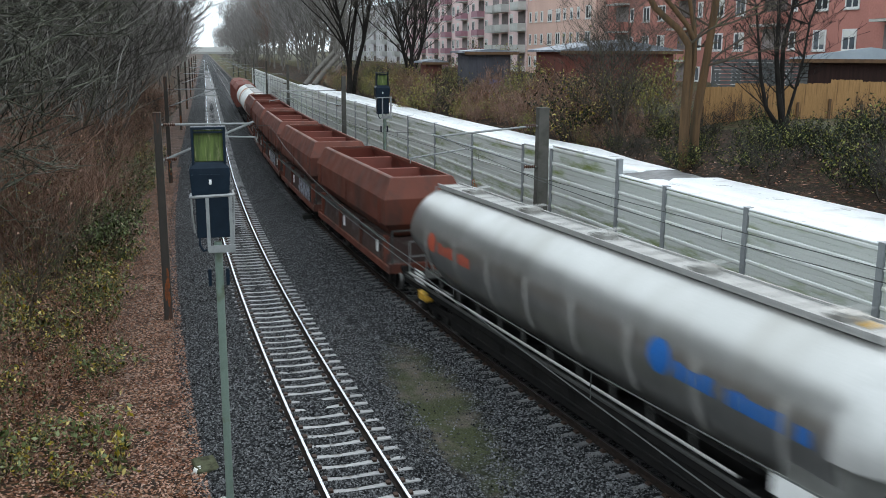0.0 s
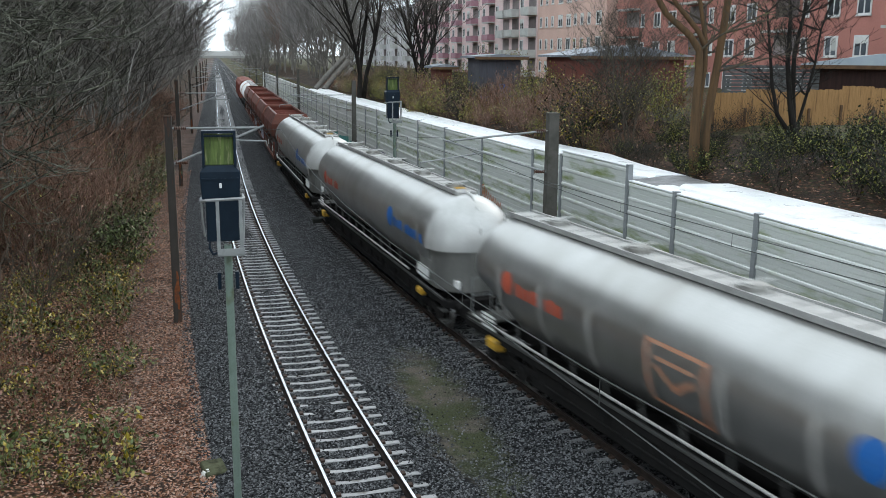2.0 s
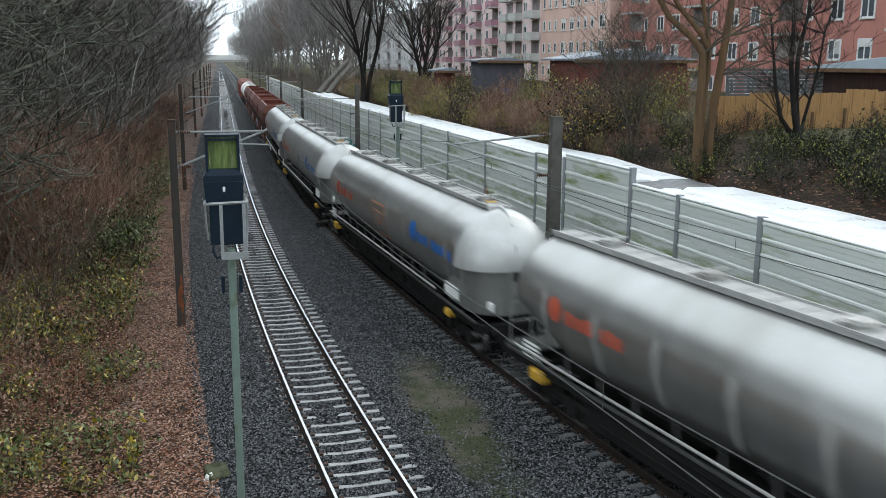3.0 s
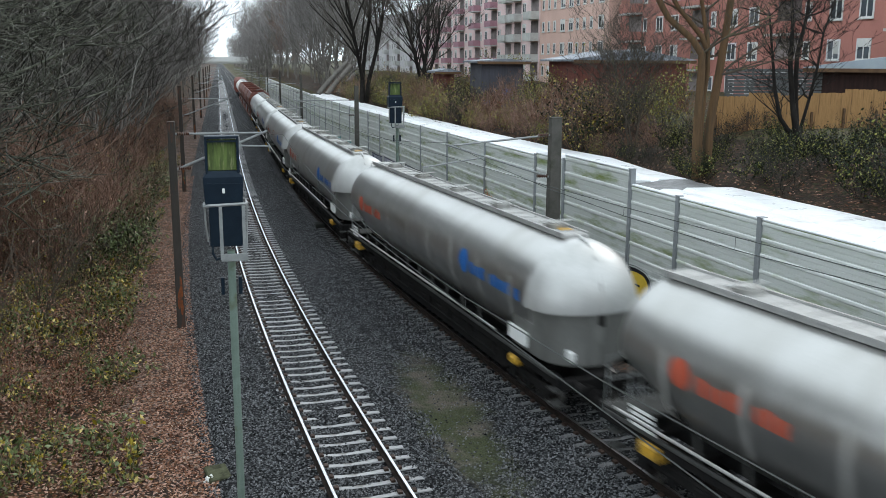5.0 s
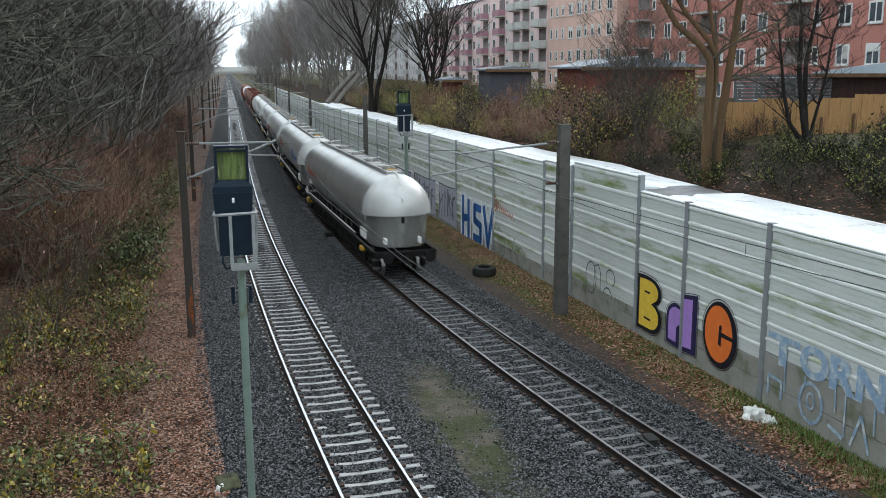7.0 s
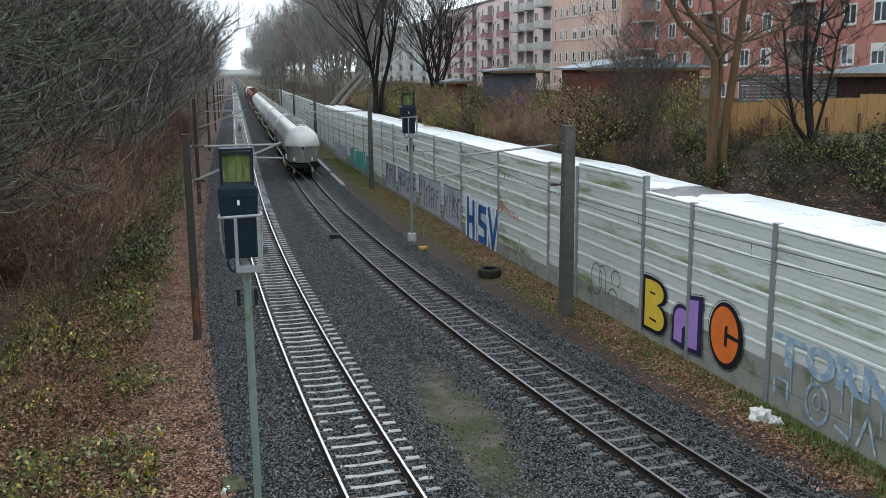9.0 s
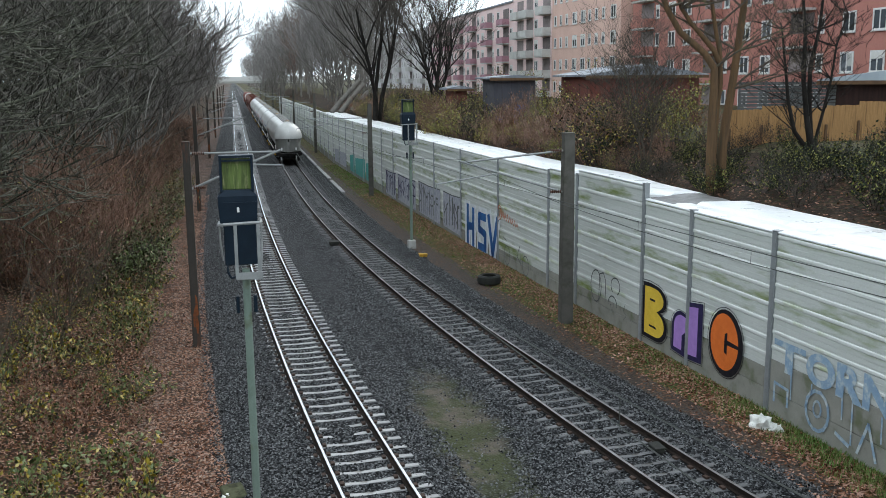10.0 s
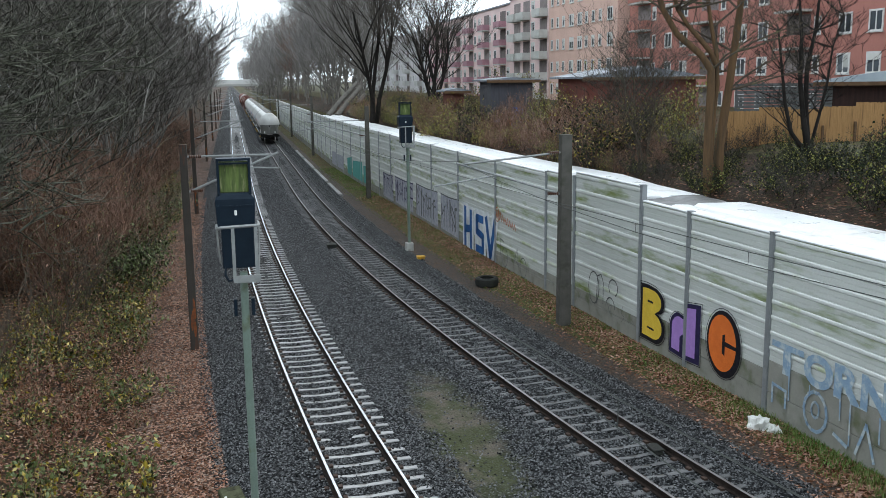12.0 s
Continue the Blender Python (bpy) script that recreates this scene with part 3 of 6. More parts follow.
def build_barrier():
    wall = tagged(new("wall_noise_barrier"), "pale ribbed aluminium noise barrier with graffiti and algae stains", "noise barrier", kind="structure")
    for i, y in enumerate(POSTS):
        x, top = wall_x(y), max(wall_top(y), wall_top(y + 0.3)) + 0.06
        s2 = Shape().extrude([(-0.085, -0.09), (0.085, -0.09), (0.085, 0.09), (-0.085, 0.09)], "z", -0.5, top)
        s2.box((-0.1, -0.11, top), (0.1, 0.11, top + 0.012))
        part("post", s2, "wall_post", wall, "galvanised steel post" if i == 0 else "", at=pose(x, y, 0, 0, 0, -math.degrees(heading(wall_x, y))))
    for a, b in zip(POSTS[:-1], POSTS[1:]):
        xa, xb, top = wall_x(a), wall_x(b), wall_top(a + 0.2)
        ang = math.atan2(xb - xa, b - a)
        length = math.hypot(xb - xa, b - a)
        m = pose(xa, a, 0, 0, 0, -math.degrees(ang))
        base_top = 1.15 if a < 20 else 0.85 if a < 28 else 0.5 if a < 36 else 0.28
        s = Shape().box((-0.05, 0.1, -0.5), (0.09, length - 0.1, min(0.3, base_top * 0.4 - 0.015)), 0, 0.01)
        part("base_plank", s, "wall_base", wall, at=m)
        s = Shape().box((-0.05, 0.1, min(0.315, base_top * 0.4)), (0.09, length - 0.1, base_top), 0, 0.01)
        part("base_plank", s, "wall_base", wall, at=m)
        # each cassette: a flat field, a rounded rib coloured as a highlight, fine grooves
        n = 8
        hgt = (top - base_top - 0.02) / n
        for k in range(n):
            z0 = base_top + 0.012 + k * hgt
            out = [(0.07, z0), (-0.035, z0), (-0.035, z0 + hgt * 0.30), (-0.025, z0 + hgt * 0.31), (-0.025, z0 + hgt * 0.335), (-0.035, z0 + hgt * 0.345), (-0.035, z0 + hgt * 0.66), (-0.06, z0 + hgt * 0.72), (-0.06, z0 + hgt * 0.86), (-0.04, z0 + hgt * 0.93), (-0.04, z0 + hgt * 0.985), (0.07, z0 + hgt * 0.985)]
            s = Shape().extrude(out, "y", 0.1, length - 0.1)
            for j in (6, 7, 8):
                s.m[j] = 1
            part("panel", s, "alu_panel alu_bright", wall, at=m)
        s = Shape().box((-0.075, 0.1, top - 0.012), (0.11, length - 0.1, top + 0.05), 0, 0.02)
        part("cap", s, "cover", wall, at=m)
    # the wide covering behind the barrier
    for lo, hi, drop in ((-30, 26.7, 0.0), (28.4, 109.6, 0.0)):
        ys = [float(v) for v in np.linspace(lo, hi, round((hi - lo) / 2.9) + 1)]
        for a, b in zip(ys[:-1], ys[1:]):
            s = Shape()
            rings = []
            for y in (a, b - 0.015):
                t = wall_top(y) + 0.02 - (0.42 * min(1.0, max(0.0, (35.0 - y) / 5.5)) if y > 28 else 0.0)
                back_ = 2.7 if y < 26.8 else 2.2
                t2 = t - 0.02 * noise.noise(Vector((y, 1, 1)))
                row = [(0.12, t - 0.08), (0.13, t), (0.3, t + 0.05), (0.75, t + 0.03), (0.85, t - 0.05), (0.95, t - 0.02), (1.1, t2 + 0.06), (back_, t2 + 0.03), (back_ + 0.15, t2 - 0.1), (back_ + 0.18, t - 0.5), (0.12, t - 0.5)]
                rings.append([(wall_x(y) + px, y, pz) for px, pz in row])
            part("cover_sheet", s.loft(rings), "cover", wall)
    s = Shape()
    rings = []
    for y, t in ((26.7, 4.5), (27.3, 4.53), (27.9, 4.52), (28.4, 4.56)):
        rings.append([(wall_x(y) + px, y, t + pz) for px, pz in ((0.13, -0.6), (0.15, -0.03), (0.8, 0.0), (1.5, 0.07), (2.2, 0.05), (2.38, -0.6))])
    part("cover_joint", s.loft(rings), "cover_gray", wall, "dark grey sheet at the step of the barrier")
    return wall


barrier = build_barrier()


# ---- far road bridge across the line
def build_far_bridge():
    bridge = tagged(new("far_bridge"), "distant pale concrete road bridge across the railway", "bridge", kind="structure")
    y = 420.0
    part("deck", Shape().box((-40, y, 7.0), (45, y + 9, 7.9), 0, 0.1), "balcony", bridge)
    part("parapet", Shape().box((-40, y - 0.3, 7.9), (45, y, 9.9), 0, 0.05), "white", bridge)
    for x in (-7.5, 12.5):
        part("abutment", Shape().box((x - 1.5 if x < 0 else x, y, -1), (x if x < 0 else x + 1.5, y + 9, 7.0), 0, 0.05), "wall_base", bridge)


build_far_bridge()

# ---- footbridge on which the camera stands
deck = Shape().box((-30, -3.6, 6.4), (40, -0.55, 6.9), 0, 0.03)
tagged(part("foot_bridge_deck", deck, "wall_base"), "concrete deck of the bridge over the line", "bridge", kind="structure")

# ---- the goods train; each wagon's own space has its coupling middle at the origin, rails at z = 0, +y the way it goes
SPEED = 19.45
SILO_PITCH, HOPPER_PITCH = 21.8, 13.5
WAGONS = []


def ring(radius, zc, y, sides=32, squash=1.0):
    return [(radius * math.sin(2 * math.pi * k / sides), y, zc + squash * radius * math.cos(2 * math.pi * k / sides)) for k in range(sides)]


def pear(radius, zc, y, low=1.0, rise=0.0, sides=32):
    """A tank section: round above, running into a narrow trough below; low 0 is a full round."""
    out = []
    for k in range(sides):
        a = 2 * math.pi * k / sides
        x, z = radius * math.sin(a), zc + radius * math.cos(a)
        dip = max(0.0, -math.cos(a) - 0.25)
        z -= low * 0.28 * dip * radius
        out.append((x, y, z if z > zc else zc - (zc - z) * (1 - rise)))
    return out


def build_bogie(parent, y, tag=False):
    b = part("bogie", Shape()
             .box((-1.06, -1.25, 0.42), (-0.94, 1.25, 0.66), 0, 0.03).box((0.94, -1.25, 0.42), (1.06, 1.25, 0.66), 0, 0.03)
             .box((-1.0, -0.25, 0.4), (1.0, 0.25, 0.78), 0, 0.03)
             .box((-1.14, -1.12, 0.3), (-0.9, -0.68, 0.62), 0, 0.04).box((-1.14, 0.68, 0.3), (-0.9, 1.12, 0.62), 0, 0.04)
             .box((0.9, -1.12, 0.3), (1.14, -0.68, 0.62), 0, 0.04).box((0.9, 0.68, 0.3), (1.14, 1.12, 0.62), 0, 0.04)
             .box((-1.1, -0.2, 0.3), (-0.92, 0.2, 0.52), 0, 0.03).box((0.92, -0.2, 0.3), (1.1, 0.2, 0.52), 0, 0.03),
             "underframe", parent, "grimy two-axle bogie" if tag else "", at=pose(0, y, 0))
    for ya in (-0.9, 0.9):
        s = Shape()
        for sx in (-1, 1):
            prof = [(0.68, 0.46), (0.715, 0.455), (0.75, 0.46), (0.82, 0.45), (0.82, 0.38), (0.77, 0.36), (0.77, 0.12), (0.70, 0.12), (0.70, 0.36), (0.68, 0.38)]
            rings = []
            for k in range(20):
                w = 2 * math.pi * k / 20
                rings.append([(sx * px, r * math.cos(w), r * math.sin(w)) for px, r in prof])
            rings.append(rings[0])
            n0 = len(s.f)
            s.loft(rings, 0, cap=False)
            for i in range(n0, len(s.f)):
                if (i - n0) % len(prof) in (0, 1, 2, 3):
                    s.m[i] = 1
        s.tube([(-0.8, 0, 0), (0.8, 0, 0)], 0.09, 8)
        part("wheelset", s, "wheel wheel_rim", b, at=pose(0, ya, 0.455))
    return b


def build_buffers(parent, y, direction, mat="underframe"):
    for x in (-0.875, 0.875):
        s = Shape().tube([(x, y, 1.05), (x, y + direction * 0.35, 1.05)], 0.11, 12)
        s.tube([(x, y + direction * 0.35, 1.05), (x, y + direction * 0.56, 1.05)], 0.075, 10)
        s.tube([(x, y + direction * 0.55, 1.05), (x, y + direction * 0.60, 1.05)], 0.22, 16)
        part("buffer", s, mat, parent)
    s = Shape().tube([(0, y, 1.0), (0, y + direction * 0.3, 0.98), (0, y + direction * 0.5, 0.75), (0, y + direction * 0.42, 0.6)], 0.05, 6)
    part("coupling", s, mat, parent)


def on_tank(radius, zc, angle0, angle1, y0, y1, n=8, lift=0.006):
    """A patch lying on the tank's curved west side; angles in degrees below level."""
    rings = []
    for k in range(n + 1):
        a = radians(angle0 + (angle1 - angle0) * k / n)
        x, z = -(radius + lift) * math.cos(a), zc - (radius + lift) * math.sin(a) - 0.28 * radius * max(0.0, math.sin(a) - 0.25)
        rings.append([(x, y0, z), (x, y1, z)])
    return rings


def mark(shape, radius, zc, a0, a1, y0, y1):
    rings = on_tank(radius, zc, a0, a1, y0, y1)
    return shape.loft(rings, 0, cap=False, closed=False)


def build_silo_wagon():
    """Cement silo wagon, one build; the marks are its own parts."""
    w = thing("silo_wagon", pose(0, 0, 0), "grey aluminium cement silo wagon with domed pale end and roof walkway", "wagon", "cement silo wagons of the train")
    half = SILO_PITCH / 2 - 0.62
    R, ZC, TOP = 1.40, 2.80, 4.20
    rear, front = -half + 0.45, half - 0.3
    # barrel
    s = Shape()
    ys = [rear + 1.3, -6, -3, 0, 3, 6, front - 2.6]
    rings = [pear(R, ZC, y, 1.0) for y in ys] + [pear(R, ZC, front - 1.6, 0.9, 0.28), pear(R, ZC, front - 0.7, 0.7, 0.55)]
    for t in (0.3, 0.55, 0.78, 0.93, 1.0):
        rings.append(pear(R * math.sqrt(max(0.02, 1 - t * t)), ZC, front - 0.7 + 0.7 * t, 0.7 * (1 - t), 0.55))
    s.loft(rings)
    barrel = part("barrel", s, "tank", w, "dirty aluminium barrel", smooth=True)
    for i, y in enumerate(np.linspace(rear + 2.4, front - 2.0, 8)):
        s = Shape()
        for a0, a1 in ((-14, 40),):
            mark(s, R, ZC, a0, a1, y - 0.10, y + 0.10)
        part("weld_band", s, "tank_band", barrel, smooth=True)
    # rear dome with its overhanging rim
    s = Shape()
    rings = []
    for t in (0.0, 0.04, 0.3, 0.55, 0.75, 0.9, 0.98):
        r = (R + 0.06) * (1 - t ** 2.6) ** 0.5
        y = rear + 1.35 - 1.35 * t
        n = 28
        arc = [(r * math.cos(math.pi * k / n), y, ZC - 0.22 + (r + 0.16 * r / R) * math.sin(math.pi * k / n)) for k in range(n + 1)]
        rings.append(arc)
    s.loft(rings)
    dome = part("end_dome", s, "tank_end", w, "pale domed tank end", smooth=True)
    part("end_seam", Shape().tube([(0, rear + 1.34, TOP + 0.06), (0, rear + 0.9, TOP - 0.02), (0, rear + 0.45, TOP - 0.35), (0, rear + 0.12, 3.3), (0, rear + 0.05, 2.62)], 0.045, 6), "tank_end", dome)
    # lower end: a round-backed skirt under the dome
    s = Shape()
    rings = []
    for z, r, ahead in ((1.28, 1.16, 2.6), (1.5, 1.2, 2.55), (2.0, 1.25, 2.4), (2.62, 1.31, 2.3)):
        back_ = [(r * math.sin(radians(q)), rear + 1.33 - 1.25 * math.cos(radians(q)) ** 0.8, z) for q in range(-84, 85, 12)]
        rings.append([(-r, rear + ahead, z)] + back_ + [(r, rear + ahead, z)])
    s.loft(rings)
    funnel = part("end_funnel", s, "tank_gray", w, "cement-dusted grey lower end", smooth=True)
    part("label_plate", Shape().box((-1.30, rear + 1.55, 1.45), (-1.22, rear + 2.6, 1.82)), "white", funnel, "white label plate")
    for x in (-0.72, 0.72):
        part("tail_lamp", Shape().box((x - 0.065, rear + 0.05, 1.42), (x + 0.065, rear + 0.42, 1.68), 0, 0.02), "white", w, "white tail marker")
    part("end_plate", Shape().box((-0.06, rear - 0.03, 2.3), (0.06, rear + 0.1, 2.55), 0, 0.01), "underframe", w)
    # sloping front hopper bottom
    for y in (-5.0, -0.6, 3.8):
        s = Shape()
        s.loft([[(-0.45, y - 0.5, 0.75), (0.45, y - 0.5, 0.75), (0.45, y + 0.5, 0.75), (-0.45, y + 0.5, 0.75)],
                [(-1.0, y - 1.6, 1.45), (1.0, y - 1.6, 1.45), (1.0, y + 1.6, 1.45), (-1.0, y + 1.6, 1.45)]])
        part("discharge_hopper", s, "underframe", w, "dark discharge hopper" if y < -4 else "")
    # roof walkway, hatches and grab rails
    s = Shape().box((-0.36, rear + 1.5, TOP - 0.03), (0.36, front - 0.5, TOP + 0.06), 0, 0.01)
    for y in np.arange(rear + 2.0, front - 0.8, 0.75):
        s.box((-0.34, y, TOP + 0.06), (0.34, y + 0.05, TOP + 0.085))
    roof = part("walkway", s, "walkway", w, "dusty roof walkway")
    for x in (-0.36, 0.36):
        part("kick_rail", Shape().box((x - 0.02, rear + 1.5, TOP + 0.06), (x + 0.02, front - 0.5, TOP + 0.11)), "walkway", roof)
    for y in (-7.2, -3.6, 0.1, 3.8, 7.4):
        s = Shape().tube([(0, y, TOP + 0.05), (0, y, TOP + 0.17)], 0.30, 14).tube([(0, y, TOP + 0.17), (0, y, TOP + 0.21)], 0.22, 12)
        s.tube([(-0.46, y, TOP + 0.2), (0.46, y, TOP + 0.24)], 0.025, 5).tube([(0.1, y - 0.3, TOP + 0.14), (0.1, y + 0.3, TOP + 0.2)], 0.02, 5)
        hatch = part("hatch", s, "tank", roof, "round filling hatch" if y < -7 else "")
    part("roof_valve", Shape().box((-0.15, rear + 2.1, TOP + 0.06), (0.2, rear + 2.22, TOP + 0.11), 0, 0.02), "yellow", roof, "yellow roof lever")
    # underframe
    s = Shape()
    for x in (-1.28, 1.2):
        s.box((x, -half, 0.98), (x + 0.08, half, 1.22), 0, 0.01)
    s.box((-1.25, -half, 0.95), (1.25, -half + 0.12, 1.22), 0, 0.02).box((-1.25, half - 0.12, 0.95), (1.25, half, 1.22), 0, 0.02)
    s.box((-0.3, -half, 0.85), (0.3, half, 1.15))
    for y in np.arange(-half + 1.4, half - 1.0, 1.35):
        s.box((-1.25, y, 0.95), (1.25, y + 0.08, 1.12))
    part("underframe", s, "underframe", w, "grimy black underframe")
    for y in np.arange(rear + 4.6, front - 1.2, 1.35):
        part("strut", Shape().tube([(-1.27, y, 1.2), (-1.30, y + 0.1, 1.75)], 0.035, 5), "sill", w)
    part("side_pipe", Shape().tube([(-1.36, rear + 3.4, 1.42), (-1.36, front - 0.5, 1.42)], 0.034, 8), "tank_band", w, "pale discharge pipe along the sill")
    part("sill_strip", Shape().box((-1.34, -half + 0.3, 1.18), (-1.28, half - 0.3, 1.26), 0, 0.01), "sill", w)
    for y in np.arange(-6.2, 6.8, 1.55):
        part("valve", Shape().box((-1.2, y, 0.62), (-1.02, y + 0.35, 0.8), 0, 0.03).tube([(-1.1, y + 0.18, 0.8), (-1.1, y + 0.18, 1.0)], 0.05, 6), "underframe", w)
    # end platform with steps and rails
    s = Shape().box((-1.2, half - 1.1, 1.22), (1.2, half - 0.02, 1.27))
    part("platform", s, "sill", w)
    for y in (half - 0.75, -half + 0.3):
        for z in (0.45, 0.8):
            part("step", Shape().box((-1.3, y, z), (-1.0, y + 0.4, z + 0.04)), "sill", w)
    # black box, reservoirs and pipes added for the shade under the frame
    part("brake_gear", Shape().box((-1.16, -half + 3.7, 0.3), (1.16, half - 3.7, 0.98), 0, 0.1), "underframe", w, "black box added for shade under the frame")
    for y in (-3.4, 2.2):
        part("air_reservoir", Shape().tube([(-0.98, y, 0.72), (-0.98, y + 1.5, 0.72)], 0.19, 12), "underframe", w, smooth=True)
    for y in np.arange(-half + 4.2, half - 4.4, 1.8):
        part("hanger", Shape().box((-1.24, y, 0.55), (-1.18, y + 0.09, 1.0)), "underframe", w)
    part("truss_rod", Shape().tube([(-1.2, -half + 4.3, 0.62), (-1.2, half - 4.4, 0.62)], 0.03, 6), "underframe", w)
    s = Shape()
    for x in (-1.1, -0.5, 0.5, 1.1):
        s.tube([(x, half - 0.08, 1.25), (x, half - 0.08, 2.3)], 0.022, 5)
    s.tube([(-1.1, half - 0.08, 2.3), (1.1, half - 0.08, 2.3)], 0.022, 5).tube([(-1.1, half - 0.08, 1.8), (1.1, half - 0.08, 1.8)], 0.022, 5)
    for x in (-0.35, -0.05):
        s.tube([(x, front + 0.06, 1.25), (x, front + 0.06, 3.3), (x, front - 0.3, 4.2)], 0.022, 5)
    for z in np.arange(1.5, 3.4, 0.3):
        s.tube([(-0.35, front + 0.06, z), (-0.05, front + 0.06, z)], 0.018, 4)
    part("ladder", s, "steel", w)
    for k in range(4):
        part("notice_bar", Shape().box((-1.37, half - 2.1 + k * 0.02, 1.30 + k * 0.11), (-1.355, half - 1.3, 1.36 + k * 0.11)), "white", w, "white lettered notice lines" if k == 0 else "")
    part("brake_box", Shape().box((-1.42, half - 2.25, 0.78), (-1.1, half - 1.65, 1.08), 0, 0.05), "yellow", w, "yellow brake casing")
    part("brake_lever", Shape().box((-1.40, -half + 2.4, 0.82), (-1.15, -half + 2.85, 1.05), 0, 0.05), "yellow", w, "yellow brake lever box")
    for y in (-half + 2.3, half - 2.3):
        build_bogie(w, y, y < 0)
    build_buffers(w, -half, -1)
    build_buffers(w, half, 1)
    # red emblem and letter bars near the leading end, blue ones near the trailing end
    def round_mark(y, ang, r):
        rings, n = [], 12
        for k in range(n + 1):
            yy = y - r * math.cos(math.pi * k / n)
            span = max(0.004, math.sqrt(max(0.0, r * r - (yy - y) ** 2)) / R)
            row = []
            for j in range(7):
                a = radians(ang) + span * (j / 3 - 1)
                row.append((-(R + 0.007) * math.cos(a), yy, ZC - (R + 0.007) * math.sin(a) - 0.28 * R * max(0.0, math.sin(a) - 0.25)))
            rings.append(row)
        return Shape().loft(rings, cap=False, closed=False)

    def letter_bars(y0, y1, a0, a1, mat, label):
        s, y, k = Shape(), y1, 0
        while y > y0 + 0.2:
            wide = (0.24, 0.16, 0.2, 0.28)[k % 4]
            if k % 6 != 4:
                mark(s, R, ZC, a0 + (2 if k % 3 else 0), a1, y - wide, y)
            y -= wide + 0.07
            k += 1
        tagged(part("lettering", s, mat, w, label, smooth=True), kind="stuff")

    part("emblem", round_mark(front - 2.5, -1, 0.3), "red_mark", w, "faded red round emblem")
    letter_bars(front - 5.3, front - 3.0, -5, 9, "red_mark", "faded red lettering bars")
    part("emblem", round_mark(rear + 5.7, -2, 0.36), "blue_mark", w, "blue shield emblem")
    letter_bars(rear + 1.7, rear + 5.2, -5, 9, "blue_mark", "blue lettering bars")
    return w


def build_hopper_wagon():
    w = thing("hopper_wagon", pose(0, 0, 0), "rust-brown open hopper wagon with dark lower doors", "wagon", "brown hopper wagons of the train")
    half = HOPPER_PITCH / 2 - 0.62
    n = half - 0.15
    # outer wall profile: x, z pairs from sill to rim
    prof = [(1.05, 2.05), (1.45, 2.55), (1.48, 3.45), (1.15, 4.15), (1.08, 4.18)]
    ends = [n - 0.65, n - 0.15, n - 0.1, n - 0.45, n - 0.5]
    s = Shape()
    rings = [[(-x, -e, z), (x, -e, z), (x, e, z), (-x, e, z)] for (x, z), e in zip(prof, ends)]
    inner = [[(-x, -e, z), (x, -e, z), (x, e, z), (-x, e, z)] for (x, z), e in (((1.0, 4.18), ends[4] - 0.08), ((1.0, 4.08), ends[4] - 0.08), ((1.38, 3.42), n - 0.22), ((1.3, 2.7), n - 0.5), ((0.3, 1.9), n - 1.8))]
    s.loft(rings + inner, cap=False)
    k = len(s.f)
    s.add(inner[-1], [(3, 2, 1, 0)], 0)
    for i in range(len(s.f)):
        if i >= 4 * len(rings) + 4:
            s.m[i] = 1
    part("hopper_body", s, "hopper hopper_in", w, "brown painted hopper body")
    for y in (-n / 3, n / 3):
        part("inner_brace", Shape().box((-1.02, y - 0.07, 3.55), (1.02, y + 0.07, 4.05), 0, 0.01), "hopper_in", w)
    for y in np.linspace(-n + 0.9, n - 0.9, 3):
        part("seam", Shape().box((-1.505, y - 0.03, 2.5), (-1.47, y + 0.03, 3.45)), "hopper", w)
    # lower doors
    s = Shape().loft([[(-1.32, -n + 0.5, 1.05), (1.32, -n + 0.5, 1.05), (1.32, n - 0.5, 1.05), (-1.32, n - 0.5, 1.05)],
                      [(-1.22, -n + 0.6, 2.0), (1.22, -n + 0.6, 2.0), (1.22, n - 0.6, 2.0), (-1.22, n - 0.6, 2.0)]])
    part("lower_body", s, "hopper_dark", w, "dark stained lower doors")
    for y in np.linspace(-n + 0.6, n - 0.6, 4):
        part("rib", Shape().box((-1.40, y - 0.06, 1.0), (-1.2, y + 0.06, 2.1), 0, 0.01), "hopper", w)
    s = Shape()
    for x in (-1.42, 1.32):
        s.box((x, -half, 0.86), (x + 0.1, half, 1.1), 0, 0.01)
    s.box((-1.4, -half, 0.86), (1.4, -half + 0.14, 1.2), 0, 0.01).box((-1.4, half - 0.14, 0.86), (1.4, half, 1.2), 0, 0.01)
    part("underframe", s, "hopper", w, "brown steel underframe")
    # black box added for the dark beneath the hopper
    part("brake_gear", Shape().box((-1.05, -half + 3.6, 0.4), (1.05, half - 3.6, 0.9), 0, 0.1), "underframe", w)
    part("rail_strip", Shape().box((-1.44, -half + 0.3, 1.95), (-1.40, half - 0.3, 2.05)), "sill", w)
    for y in (-n + 1.5, 0.9):
        part("marking", Shape().box((-1.385, y, 1.35), (-1.33, y + 0.16, 1.75)), "white", w, "white stencilled mark" if y < 0 else "")
    s = Shape().box((-1.30, -half + 0.02, 1.2), (-1.24, -half + 0.06, 2.4)).box((1.24, -half + 0.02, 1.2), (1.30, -half + 0.06, 2.4)).box((-1.3, -half + 0.02, 2.35), (1.3, -half + 0.06, 2.4))
    part("end_rail", s, "sill", w)
    for y in (-half + 2.0, half - 2.0):
        build_bogie(w, y, y < 0)
    build_buffers(w, -half, -1)
    build_buffers(w, half, 1)
    return w


